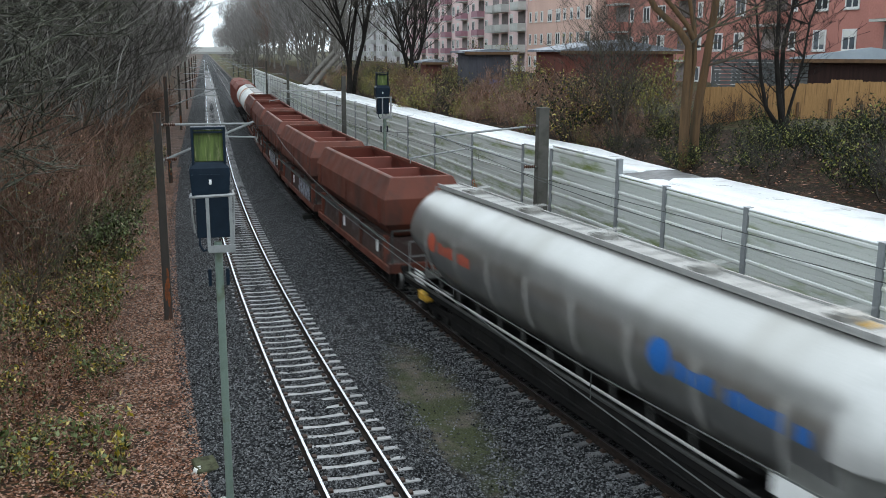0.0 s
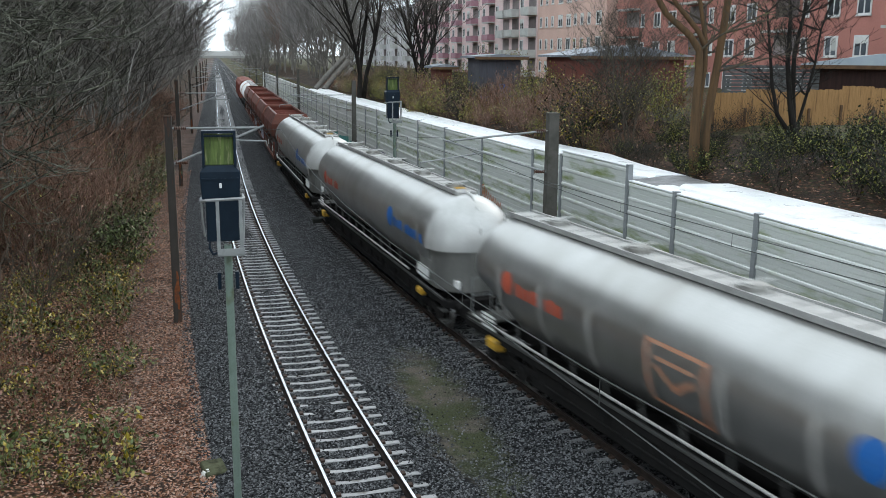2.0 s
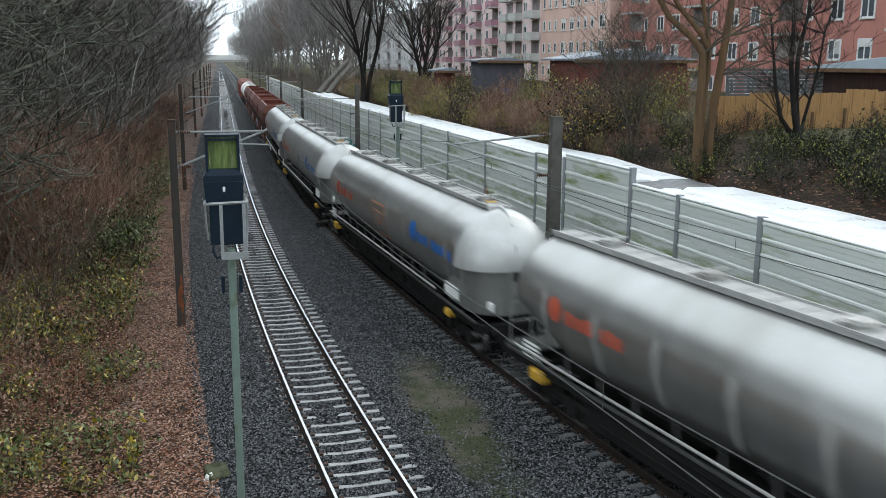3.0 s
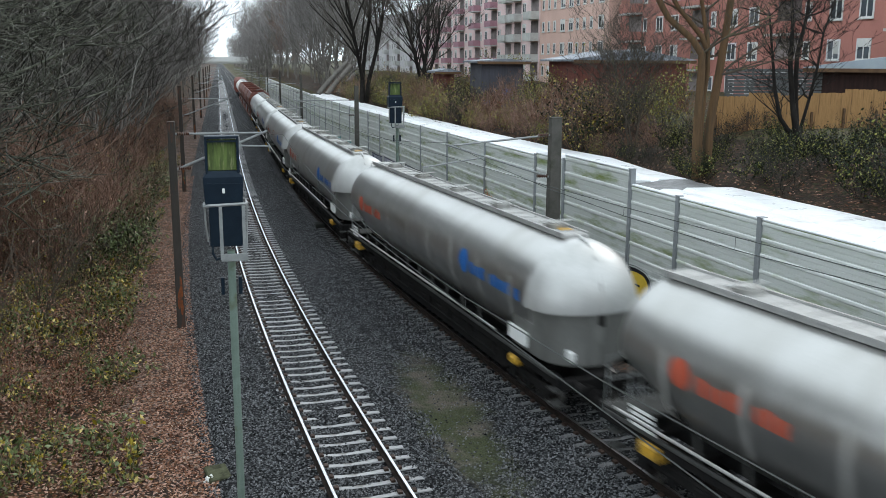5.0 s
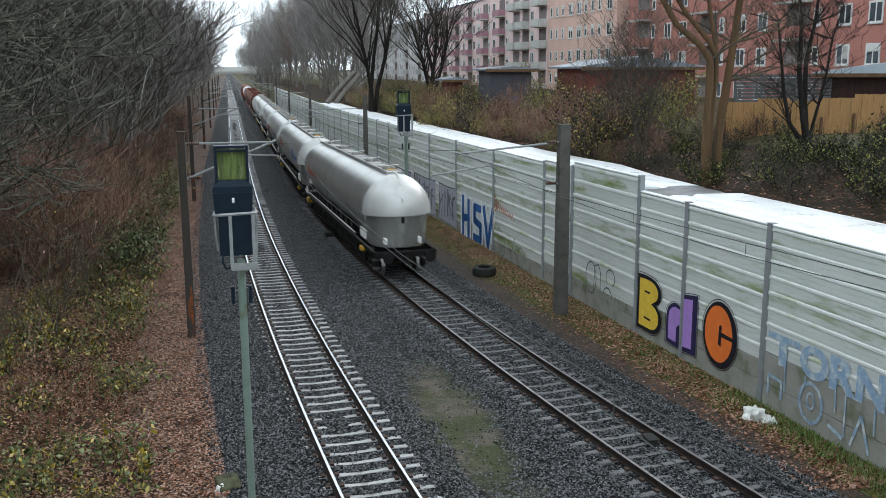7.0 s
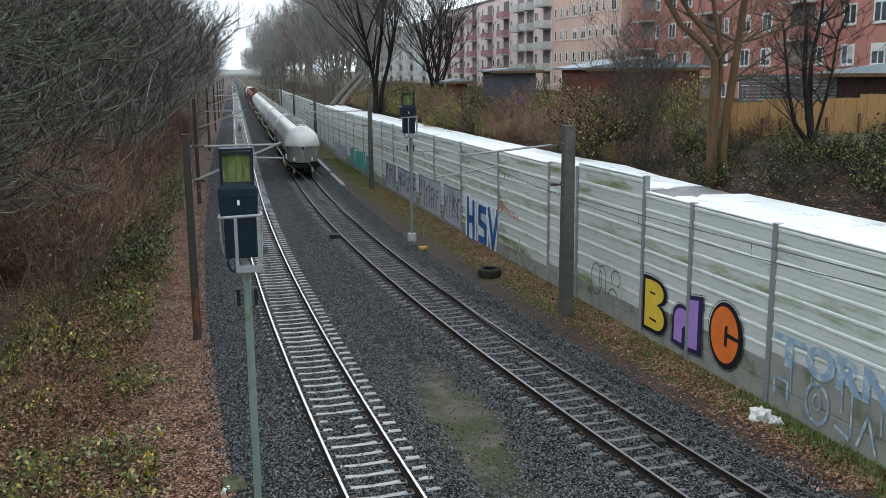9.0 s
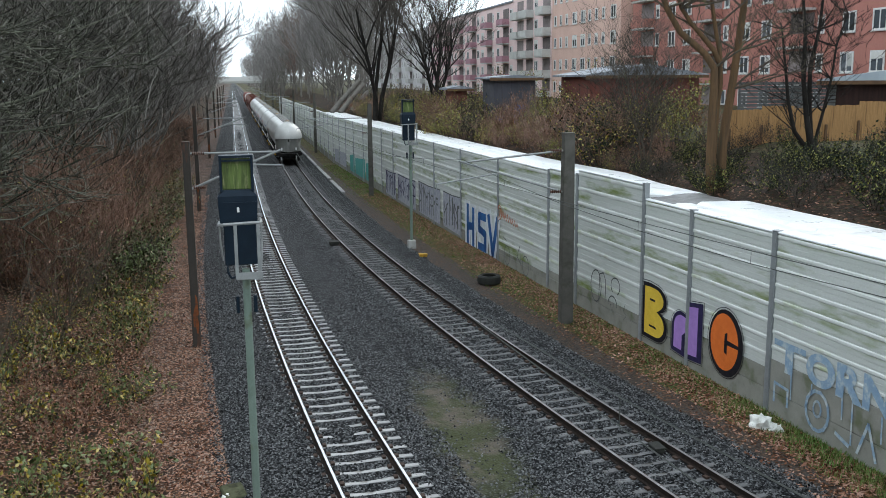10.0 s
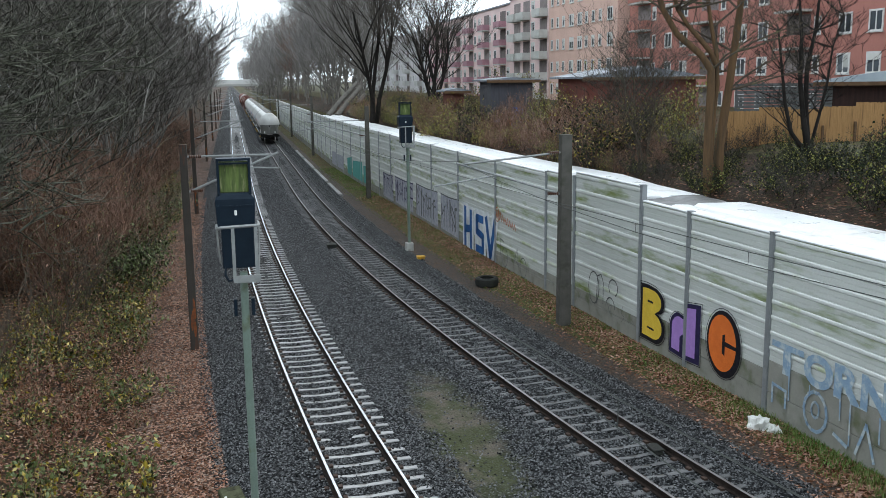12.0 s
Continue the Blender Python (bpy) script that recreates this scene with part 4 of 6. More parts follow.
def build_tank_wagon():
    w = thing("tank_wagon", pose(0, 0, 0), "white and orange-stained cylindrical tank wagon", "wagon", "white tank wagons of the train")
    half = 6.6
    s = Shape()
    rings = []
    for t in (-1, -0.98, -0.95, -0.9, -0.6, 0.6, 0.9, 0.95, 0.98, 1):
        e = abs(t)
        r = 1.42 if e <= 0.9 else 1.42 * math.sqrt(max(0.03, 1 - ((e - 0.9) / 0.1) ** 2))
        rings.append(ring(r, 2.75, t * (half - 0.3), 24))
    s.loft(rings)
    part("tank", s, "white", w, "white tank barrel", smooth=True)
    part("stained_end", Shape().loft([ring(1.435, 2.75, -half + 0.9, 24), ring(1.435, 2.75, -half + 3.4, 24)], cap=False), "orange_mark", w, "orange-stained band", smooth=True)
    part("underframe", Shape().box((-1.25, -half, 0.9), (1.25, half, 1.25), 0, 0.03), "underframe", w)
    part("walkway", Shape().box((-0.4, -half + 1, 4.15), (0.4, half - 1, 4.22)), "walkway", w)
    for y in (-half + 1.9, half - 1.9):
        build_bogie(w, y, y < 0)
    build_buffers(w, -half, -1)
    build_buffers(w, half, 1)
    return w


def build_red_wagon():
    w = thing("box_wagon", pose(0, 0, 0), "faded red covered goods wagon", "wagon", "covered wagons far ahead")
    half = 7.2
    out = [(-1.4, 1.1), (1.4, 1.1), (1.4, 3.4), (1.05, 4.0), (0, 4.2), (-1.05, 4.0), (-1.4, 3.4)]
    part("body", Shape().extrude(out, "y", -half, half), "hopper_in", w, "faded red body")
    part("underframe", Shape().box((-1.3, -half, 0.85), (1.3, half, 1.1), 0, 0.02), "underframe", w)
    for y in np.linspace(-half + 1, half - 1, 7):
        part("rib", Shape().box((-1.45, y - 0.05, 1.1), (-1.4, y + 0.05, 3.35)), "hopper_in", w)
    for y in (-half + 2.0, half - 2.0):
        build_bogie(w, y, y < 0)
    build_buffers(w, -half, -1)
    build_buffers(w, half, 1)
    return w


def on_track(s, base):
    """Pose of a wagon whose middle is at path position s, base metres between its bogies."""
    a, b = s - base / 2, s + base / 2
    pa, pb = Vector((right_x(a), a, 0)), Vector((right_x(b), b, 0))
    mid, d = (pa + pb) / 2, pb - pa
    return pose(mid.x, mid.y, 0, 0, 0, -math.degrees(math.atan2(d.x, d.y)))


FRONT_OF_SILOS = 30.5
silo = build_silo_wagon()
for i in range(6):
    WAGONS.append((silo if i == 0 else copy_thing(silo, pose(0, 0, 0)), FRONT_OF_SILOS - SILO_PITCH * (i + 0.5), 16.0))
# the last wagon has no blue marking
for o in list(WAGONS[5][0].children):
    if o.data is not None and o.data.materials[0] == M["blue_mark"]:
        bpy.data.objects.remove(o)
# one silo wagon carries a large faded square emblem on its barrel
s = Shape()
for a0, a1, y0, y1 in ((-14, -10.5, -0.45, 1.45), (34, 37.5, -0.45, 1.45), (-10.5, 34, -0.45, -0.33), (-10.5, 34, 1.33, 1.45), (-2, 1.5, -0.1, 1.1)):
    mark(s, 1.403, 2.8, a0, a1, y0, y1)
for k in range(6):
    mark(s, 1.403, 2.8, 5 + 2.2 * k, 10.5 + 2.2 * k, 0.5 + 0.1 * (5 - k), 0.6 + 0.1 * (5 - k))
    mark(s, 1.403, 2.8, 5 + 2.2 * k, 10.5 + 2.2 * k, 0.4 - 0.1 * (5 - k), 0.5 - 0.1 * (5 - k))
tagged(part("square_emblem", s, "orange_ring", WAGONS[2][0], "large faded orange square emblem"), kind="stuff")
hopper = build_hopper_wagon()
for i in range(5):
    WAGONS.append((hopper if i == 0 else copy_thing(hopper, pose(0, 0, 0)), FRONT_OF_SILOS + HOPPER_PITCH * (i + 0.5), 9.0))
# sprayed lettering on the sides of two hoppers
for i, y0 in ((5 + 1 + 1, -4.6), (5 + 1 + 2, -3.0)):
    s = Shape()
    for k in range(6):
        y = y0 + k * 0.62
        s.box((-1.40, y, 1.15), (-1.365, y + 0.16, 1.9)).box((-1.40, y + 0.2, 1.55 - 0.25 * (k % 2)), (-1.365, y + 0.48, 1.7 - 0.25 * (k % 2)))
    part("sprayed_letters", s, "graffito_pale", WAGONS[i][0], "pale sprayed graffiti on the doors")
place = FRONT_OF_SILOS + 5 * HOPPER_PITCH
tank = build_tank_wagon()
WAGONS.append((tank, place + 7.2, 9.4))
WAGONS.append((copy_thing(tank, pose(0, 0, 0)), place + 21.6, 9.4))
place += 28.8
red = build_red_wagon()
for i in range(2):
    WAGONS.append((red if i == 0 else copy_thing(red, pose(0, 0, 0)), place + 7.8 + 15.6 * i, 10.4))


def motions():
    for wagon, start, base in WAGONS:
        walk(wagon, [(t, on_track(start + SPEED * t, base)) for t in np.arange(0, SECONDS + 0.01, 0.5)])

# ---- overhead line
def build_line_pole(name, x, y, height, half, mat, label, arm_to=None, arm_z=5.9, side=1, tie=0.0):
    p = thing(name, pose(x, y, ground_z(x, y) - 0.1), label, "pole", "overhead line poles")
    z0 = ground_z(x, y) - 0.1
    s = Shape().loft([[(-half * k, -half * k, z), (half * k, -half * k, z), (half * k, half * k, z), (-half * k, half * k, z)] for z, k in ((0, 1.12), (height * 0.5, 1.05), (height, 0.95))])
    part("post", s, mat, p)
    part("cap", Shape().box((-half * 1.02, -half * 1.02, height), (half * 1.02, half * 1.02, height + 0.05), 0, 0.01), mat, p)
    if mat == "rust_pole":
        rp = random.Random(int(y * 10))
        for k in range(7):
            w_, zc, hh = half * rp.uniform(0.25, 0.6), rp.uniform(0.5, 1.75), rp.uniform(0.12, 0.4)
            xc = rp.uniform(-half + w_, half - w_)
            outline = [(xc + w_ * math.cos(q) * rp.uniform(0.6, 1), zc + hh * math.sin(q) * rp.uniform(0.6, 1)) for q in [0.7 * n for n in range(9)]]
            part("rust_patch", Shape().extrude(outline, "y", -half * 1.13 - 0.002 - 0.001 * k, -half * 1.0), "rust", p, "flaking orange rust" if k == 0 else "")
    if arm_to is not None:
        d = arm_to
        x0, rise = side * half, 1.15
        part("cantilever", Shape().tube([(x0, 0, arm_z + tie), (d, 0, arm_z)], 0.038, 6), "steel", p, "galvanised cantilever arm")
        part("stay_tube", Shape().tube([(x0, 0, arm_z - rise), (d * 1.03, 0, arm_z + 0.06)], 0.042, 6), "steel", p)
        reach, drop_ = (0.15, 0.45) if side > 0 else (0.9, 0.72)
        part("registration_arm", Shape().tube([(x0 + (d - x0) * 0.62, 0, arm_z - 0.40), (d + side * reach, 0, arm_z - drop_)], 0.028, 6).tube([(d + side * reach, 0, arm_z - drop_), (d + side * (reach + 0.02), 0, arm_z - drop_ - 0.18)], 0.018, 5), "steel", p)
        for z in (arm_z + tie, arm_z - 1.12):
            rings = [[(side * (half + 0.05 + 0.035 * k), (0.03 + 0.04 * (k % 2)) * math.cos(q), z + (0.03 + 0.04 * (k % 2)) * math.sin(q)) for q in [2 * math.pi * n / 10 for n in range(10)]] for k in range(12)]
            part("insulator", Shape().loft(rings), "insulator", p)
    return p


build_line_pole("steel_line_pole", -1.56, 31.3, 6.95, 0.12, "rust_pole", "brown weathered line pole with rusty foot", 2.95, 6.6)
build_line_pole("concrete_line_pole", 11.45, 31.0, 6.95, 0.19, "concrete_pole", "thick grey concrete line pole beside the barrier", -3.85, 6.05, -1, 0.32)
build_line_pole("steel_line_pole", -2.6, 65.5, 7.2, 0.12, "rust_pole", "brown weathered line pole", 3.3, 6.4)
build_line_pole("concrete_line_pole", 10.0, 70.0, 7.0, 0.15, "concrete_pole", "grey concrete line pole at the verge", -4.6, 6.0, -1)
for y in (110.0, 150.0, 190.0, 230.0, 280.0, 330.0):
    build_line_pole("steel_line_pole", -2.9, y, 7.2, 0.12, "rust_pole", "brown weathered line pole", 3.4, 6.4)
    build_line_pole("concrete_line_pole", 9.6, y + 4, 7.2, 0.14, "concrete_pole", "grey concrete line pole at the verge", -4.3, 6.2, -1)


def build_wires(fx, name, z_wire=5.2, z_top=6.2):
    ys = [-40, 0, 31, 66, 110, 150, 190, 230, 280, 330, 420]
    w = thing(name, pose(0, 0, 0), "thin overhead contact and carrying wires", "overhead wires")
    contact, carrier, drop = Shape(), Shape(), Shape()
    all_c, all_m = [], []
    for i, (a, b) in enumerate(zip(ys[:-1], ys[1:])):
        za, zb = 0.25 * (-1) ** i, 0.25 * (-1) ** (i + 1)
        pts_c, pts_m = [], []
        for k in range(9):
            t = k / 8
            y = a + (b - a) * t
            x = fx(y) + za + (zb - za) * t
            pts_c.append((x, y, z_wire))
            pts_m.append((x, y, z_top - 0.75 * 4 * t * (1 - t)))
        all_c += pts_c[:-1]
        all_m += pts_m[:-1]
        for k in (1, 2, 3, 4, 5, 6, 7):
            drop.tube([pts_c[k], pts_m[k]], 0.006, 3, cap=False)
    contact.tube(all_c, 0.009, 4, cap=False)
    carrier.tube(all_m, 0.009, 4, cap=False)
    part("contact_wire", contact, "wire", w)
    part("carrying_wire", carrier, "wire", w)
    tagged(part("droppers", drop, "wire", w), kind="stuff")
    return w


build_wires(left_x, "overhead_wires", 5.25, 6.1)
build_wires(right_x, "overhead_wires", 5.25, 5.75)


# ---- light signals seen from behind
def build_signal(x, y, top, k, foot_top, label):
    """A signal on a slim mast: a board on top, a hooded lamp casing with a cage behind it, a step below."""
    z0 = ground_z(x, y)
    p = thing("railway_signal", pose(x, y, z0, 0, 0, 1), label, "signal", "light signals")
    t = top - z0
    p["step_height"] = t - 2.36 * k
    hood0, hood1, case0, step = t - 1.30 * k, t - 0.66 * k, t - 2.16 * k, t - 2.36 * k
    part("mast", Shape().tube([(0.1 * k, 0.1, -0.2), (0.1 * k, 0.1, step + 0.1)], 0.075, 14), "signal_mast", p, "green-grey painted mast", smooth=True)
    part("foot", Shape().box((0.1 * k - 0.2, -0.1, -0.3), (0.1 * k + 0.2, 0.3, foot_top), 0, 0.03), "foot_pale", p, "pale concrete foot")
    b = part("board", Shape().box((-0.28 * k, 0.1, t - 0.64 * k), (0.28 * k, 0.14, t - 0.02), 0, 0.01), "signal_moss", p, "mossy back of the upper board")
    s = Shape()
    for x0, x1 in ((-0.33, -0.28), (0.28, 0.33)):
        s.box((x0 * k, 0.0, t - 0.68 * k), (x1 * k, 0.3, t + 0.02), 0, 0.005)
    s.box((-0.33 * k, 0.0, t - 0.005), (0.33 * k, 0.3, t + 0.04), 0, 0.005).box((-0.28 * k, 0.0, t - 0.07), (0.28 * k, 0.09, t - 0.04))
    part("board_frame", s, "signal_case", b)
    h = part("hood", Shape().loft([[(-0.36 * k, -0.02, hood0), (0.36 * k, -0.02, hood0), (0.36 * k, 0.46 * k, hood0), (-0.36 * k, 0.46 * k, hood0)],
                                   [(-0.385 * k, -0.04, hood1 - 0.22 * k), (0.385 * k, -0.04, hood1 - 0.22 * k), (0.385 * k, 0.5 * k, hood1 - 0.22 * k), (-0.385 * k, 0.5 * k, hood1 - 0.22 * k)],
                                   [(-0.385 * k, -0.04, hood1 - 0.1 * k), (0.385 * k, -0.04, hood1 - 0.1 * k), (0.385 * k, 0.5 * k, hood1 - 0.1 * k), (-0.385 * k, 0.5 * k, hood1 - 0.1 * k)],
                                   [(-0.28 * k, 0.04, hood1 + 0.02 * k), (0.28 * k, 0.04, hood1 + 0.02 * k), (0.28 * k, 0.42 * k, hood1 + 0.02 * k), (-0.28 * k, 0.42 * k, hood1 + 0.02 * k)]]), "signal_case", p, "blue-black hooded door")
    part("hood_lip", Shape().box((-0.37 * k, -0.05, hood1 - 0.25 * k), (0.37 * k, -0.035, hood1 - 0.22 * k)), "signal_case", h)
    part("lock", Shape().box((-0.025 * k, -0.06, hood1 - 0.42 * k), (0.025 * k, -0.02, hood1 - 0.32 * k), 0, 0.01), "white", h, "small white lock plate")
    part("casing", Shape().box((-0.30 * k, 0.0, case0), (0.34 * k, 0.42 * k, hood0 - 0.01), 0, 0.02), "signal_case", p, "blue-black lamp casing")
    c = thing_part("cage", p)
    for xx in (-0.08, 0.36):
        part("cage_bar", Shape().box((xx * k - 0.03, -0.30, step), (xx * k + 0.03, -0.27, hood0 + 0.02)), "steel", c)
    part("cage_rail", Shape().tube([(-0.38 * k, 0.3, hood0 - 0.02), (-0.38 * k, -0.22, hood0 + 0.0), (-0.30 * k, -0.285, hood0 + 0.02), (0.40 * k, -0.285, hood0 + 0.04), (0.43 * k, -0.22, hood0 + 0.04), (0.43 * k, 0.3, hood0 + 0.02)], 0.03, 6), "steel", c)
    part("cage_hoop", Shape().tube([(-0.38 * k, -0.2, hood0), (-0.37 * k, -0.12, case0 + 0.45), (-0.34 * k, 0.05, case0 + 0.1)], 0.018, 5), "steel", c)
    part("cage_hoop", Shape().tube([(0.43 * k, -0.2, hood0), (0.42 * k, -0.2, case0 + 0.3), (0.38 * k, -0.28, step + 0.05)], 0.018, 5), "steel", c)
    part("step", Shape().box((-0.1 * k, -0.34, step - 0.03), (0.42 * k, 0.06, step), 0, 0.008).box((-0.1 * k, -0.345, step), (0.42 * k, -0.325, step + 0.11)), "steel", p, "pale metal step")
    part("cable_loop", Shape().tube([(-0.05, -0.05, step), (-0.18, -0.1, step - 0.03), (-0.24, -0.06, step + 0.08), (-0.22, 0.05, step + 0.3)], 0.028, 6), "signal_case", p)
    for xx in (-0.09, 0.26):
        part("bracket", Shape().box((xx * k - 0.035, 0.05, step - 0.75), (xx * k + 0.035, 0.15, step - 0.42), 0, 0.01), "signal_case", p)
    return p


def thing_part(name, parent):
    """The base piece of a part that has pieces of its own."""
    return part(name, Shape().box((-0.06, -0.295, parent_step(parent)), (0.36, -0.285, parent_step(parent) + 0.03)), "steel", parent, "pale galvanised service cage")


def parent_step(parent):
    return parent["step_height"]


build_signal(0.0, 17.4, 7.1, 0.93, 0.02, "railway light signal from behind with mossy board on green mast")
build_signal(8.75, 47.2, 7.4, 0.95, 0.42, "railway light signal seen from behind beside the far track")


# ---- buildings beyond the gardens
WINDOW_MESHES = {}
CURTAINS = random.Random(41)


def window_meshes(w, h):
    """Frame, middle bar, sill and pane of a window, in its own space."""
    if (w, h) not in WINDOW_MESHES:
        ring_ = []
        for x in (-0.06, 0.02):
            for k in (0.0, 0.13):
                ring_.append([(x, -w / 2 + k, k), (x, w / 2 - k, k), (x, w / 2 - k, h - k), (x, -w / 2 + k, h - k)])
        frame_ = Shape().loft([ring_[0], ring_[1], ring_[3], ring_[2], ring_[0]], cap=False)
        WINDOW_MESHES[w, h] = (frame_.mesh("window", ["window_white"]),
                               Shape().box((-0.05, -0.05, 0.09), (0.02, 0.05, h - 0.09)).mesh("mullion", ["window_white"]),
                               Shape().box((-0.14, -w / 2 - 0.05, -0.07), (0.02, w / 2 + 0.05, -0.002)).mesh("sill", ["balcony"]),
                               Shape().box((-0.02, -w / 2 + 0.05, 0.05), (0.04, w / 2 - 0.05, h - 0.05)).mesh("pane", ["glass"]),
                               # pale curtains, added just outside the opaque panes
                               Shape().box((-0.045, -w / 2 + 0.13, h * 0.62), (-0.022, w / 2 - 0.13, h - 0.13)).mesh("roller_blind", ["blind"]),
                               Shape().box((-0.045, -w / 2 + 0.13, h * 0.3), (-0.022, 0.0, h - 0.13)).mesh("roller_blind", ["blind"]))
    return WINDOW_MESHES[w, h]


def build_window(parent, x, y, z, w, h):
    meshes = window_meshes(w, h)
    f = new("window", meshes[0])
    f.parent = parent
    f.matrix_basis = pose(x, y, z)
    for name, me in zip(("mullion", "sill", "pane"), meshes[1:4]):
        if name == "mullion" and w < 1:
            continue
        new(name, me).parent = f
    if CURTAINS.random() < 0.6:
        new("roller_blind", meshes[4 if CURTAINS.random() < 0.6 else 5]).parent = f


def build_house(name, x, y0, y1, storeys, ground, wall_mat, label, bays, roof=0.5):
    """An apartment block whose long front faces the railway; bays: (offset along y, kind)."""
    h = thing(name, pose(0, 0, 0), label, "apartment building", "apartment buildings beyond the gardens")
    top = ground + storeys * 2.85 + roof
    part("wall", Shape().box((x, y0, ground - 2), (x + 11, y1, top)), wall_mat, h)
    part("roof", Shape().box((x - 0.25, y0 - 0.1, top), (x + 11.2, y1 + 0.1, top + 0.28), 0, 0.03), "roof_gray", h, "flat grey roof")
    for off, kind in bays:
        y = y0 + off
        if not y0 + 0.5 < y < y1 - 0.5:
            continue
        for k in range(storeys):
            z = ground + k * 2.85
            if kind == "w":
                build_window(h, x, y, z + 0.9, 1.5, 1.5)
            elif kind == "s":
                build_window(h, x, y, z + 1.0, 0.85, 1.35)
            else:
                build_window(h, x + 0.9, y - 0.5, z + 0.2, 1.5, 2.1)
                para = {"b": "balcony", "r": "balcony_red", "k": wall_mat}[kind]
                b = part("balcony", Shape().box((x - 1.15, y - 1.7, z - 0.08), (x - 0.0, y + 1.7, z + 0.1)), "balcony", h)
                part("parapet", Shape().box((x - 1.2, y - 1.72, z + 0.1), (x - 1.1, y + 1.72, z + 1.0)).box((x - 1.1, y - 1.72, z + 0.1), (x, y - 1.62, z + 1.0)).box((x - 1.1, y + 1.62, z + 0.1), (x, y + 1.72, z + 1.0)), para, b)
                # thin sheet on the flat wall; the balcony's shade is its dark colour
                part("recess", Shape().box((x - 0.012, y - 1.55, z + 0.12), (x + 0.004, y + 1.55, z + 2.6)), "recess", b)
    return h


def bays_of(length, pattern, pitch):
    out, o, i = [], pitch * 0.7, 0
    while o < length:
        out.append((o, pattern[i % len(pattern)]))
        o += pitch * {"w": 1.0, "s": 0.75, "b": 1.5, "r": 1.5, "k": 1.5}[pattern[i % len(pattern)]]
        i += 1
    return out


build_house("apartment_building", 43.5, 30, 98, 5, 4.9, "brick_red", "red brick apartment block with white windows and balconies", bays_of(68, "wskwwskw", 3.3))
build_house("apartment_building", 42.5, 99, 122, 5, 5.6, "brick_pink", "pinkish brick apartment block with white windows", bays_of(23, "wsssw", 2.9))
build_house("apartment_building", 42.5, 122.2, 140, 5, 5.6, "brick_rose", "rose brick block with pale balconies", bays_of(18, "bwb", 3.0))
build_house("apartment_building", 43.0, 140.5, 205, 5, 5.2, "brick_rose", "rose brick apartment block with dark red balconies", bays_of(64, "wrwsrw", 3.0))
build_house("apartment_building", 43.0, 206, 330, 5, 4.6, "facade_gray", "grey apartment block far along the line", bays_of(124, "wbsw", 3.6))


# ---- garden sheds and fence
def build_shed(x, y, z, w, d, hgt, wall_mat, roof_mat, label, turn=0.0, pitch=0.35):
    s = thing("garden_shed", pose(x, y, z, 0, 0, turn), label, "shed", "garden sheds above the barrier")
    n = max(4, int(w / 0.5))
    part("wall", Shape().box((-w / 2, -d / 2, -0.6), (w / 2, d / 2, hgt)), wall_mat, s)
    for k in range(n + 1):
        xx = -w / 2 + w * k / n
        part("batten", Shape().box((xx - 0.02, -d / 2 - 0.02, 0), (xx + 0.02, -d / 2, hgt)), wall_mat, s)
    e = 0.45
    part("roof", Shape().extrude([(-w / 2 - e, hgt), (w / 2 + e, hgt + 0.02), (w / 2 + e, hgt + 0.12), (0, hgt + pitch + 0.12), (-w / 2 - e, hgt + 0.12)], "y", -d / 2 - e, d / 2 + e), roof_mat, s, "low felt roof")
    part("fascia", Shape().box((-w / 2 - e, -d / 2 - e - 0.03, hgt - 0.1), (w / 2 + e, -d / 2 - e, hgt + 0.08)), "wood_brown", s)
    return s


# wall colour goes near black to hold the shade beneath the roof
build_shed(31.6, 40.0, 5.7, 6.2, 4.5, 2.45, "shed_dark", "roof_blue", "dark red timber shed darkened for roof shade, with pale blue-grey roof", -35, 0.5)
build_shed(24.2, 55, 6.0, 7.0, 5, 2.5, "shed_red", "roof_gray", "long red timber shed with grey felt roof", 0, 0.6)
build_shed(18.8, 63, 6.0, 2.9, 3, 2.4, "shed_gray", "roof_gray", "grey timber shed with flat roof", 0, 0.15)
build_shed(17.2, 72, 5.9, 1.2, 2, 1.7, "shed_red", "roof_gray", "small red shed among shrubs", 0, 0.2)


def build_reed_fence():
    f = thing("reed_fence", pose(0, 0, 0), "tan reed screen fence with wooden posts", "fence")
    a, b = Vector((20.9, 36.7)), Vector((34.0, 33.0))
    n = 10
    for i in range(n):
        p, q = a.lerp(b, i / n), a.lerp(b, (i + 1) / n)
        z = ground_z((p.x + q.x) / 2, (p.y + q.y) / 2) - 0.2
        ang = math.degrees(math.atan2(q.y - p.y, q.x - p.x))
        ln = (q - p).length
        s = Shape()
        m = 22
        for k in range(m):
            x0 = ln * k / m
            s.box((x0, -0.012 + 0.01 * (k % 2), 0), (x0 + ln / m * 0.97, 0.012 + 0.01 * (k % 2), 1.75 + random.uniform(-0.02, 0.02)))
        part("reed_panel", s, "reed", f, at=pose(p.x, p.y, z, 0, 0, ang))
        part("fence_post", Shape().box((-0.05, -0.12, -0.2), (0.05, -0.03, 0.95), 0, 0.01), "wood_brown", f, at=pose(p.x, p.y, z, 0, 0, ang))


build_reed_fence()

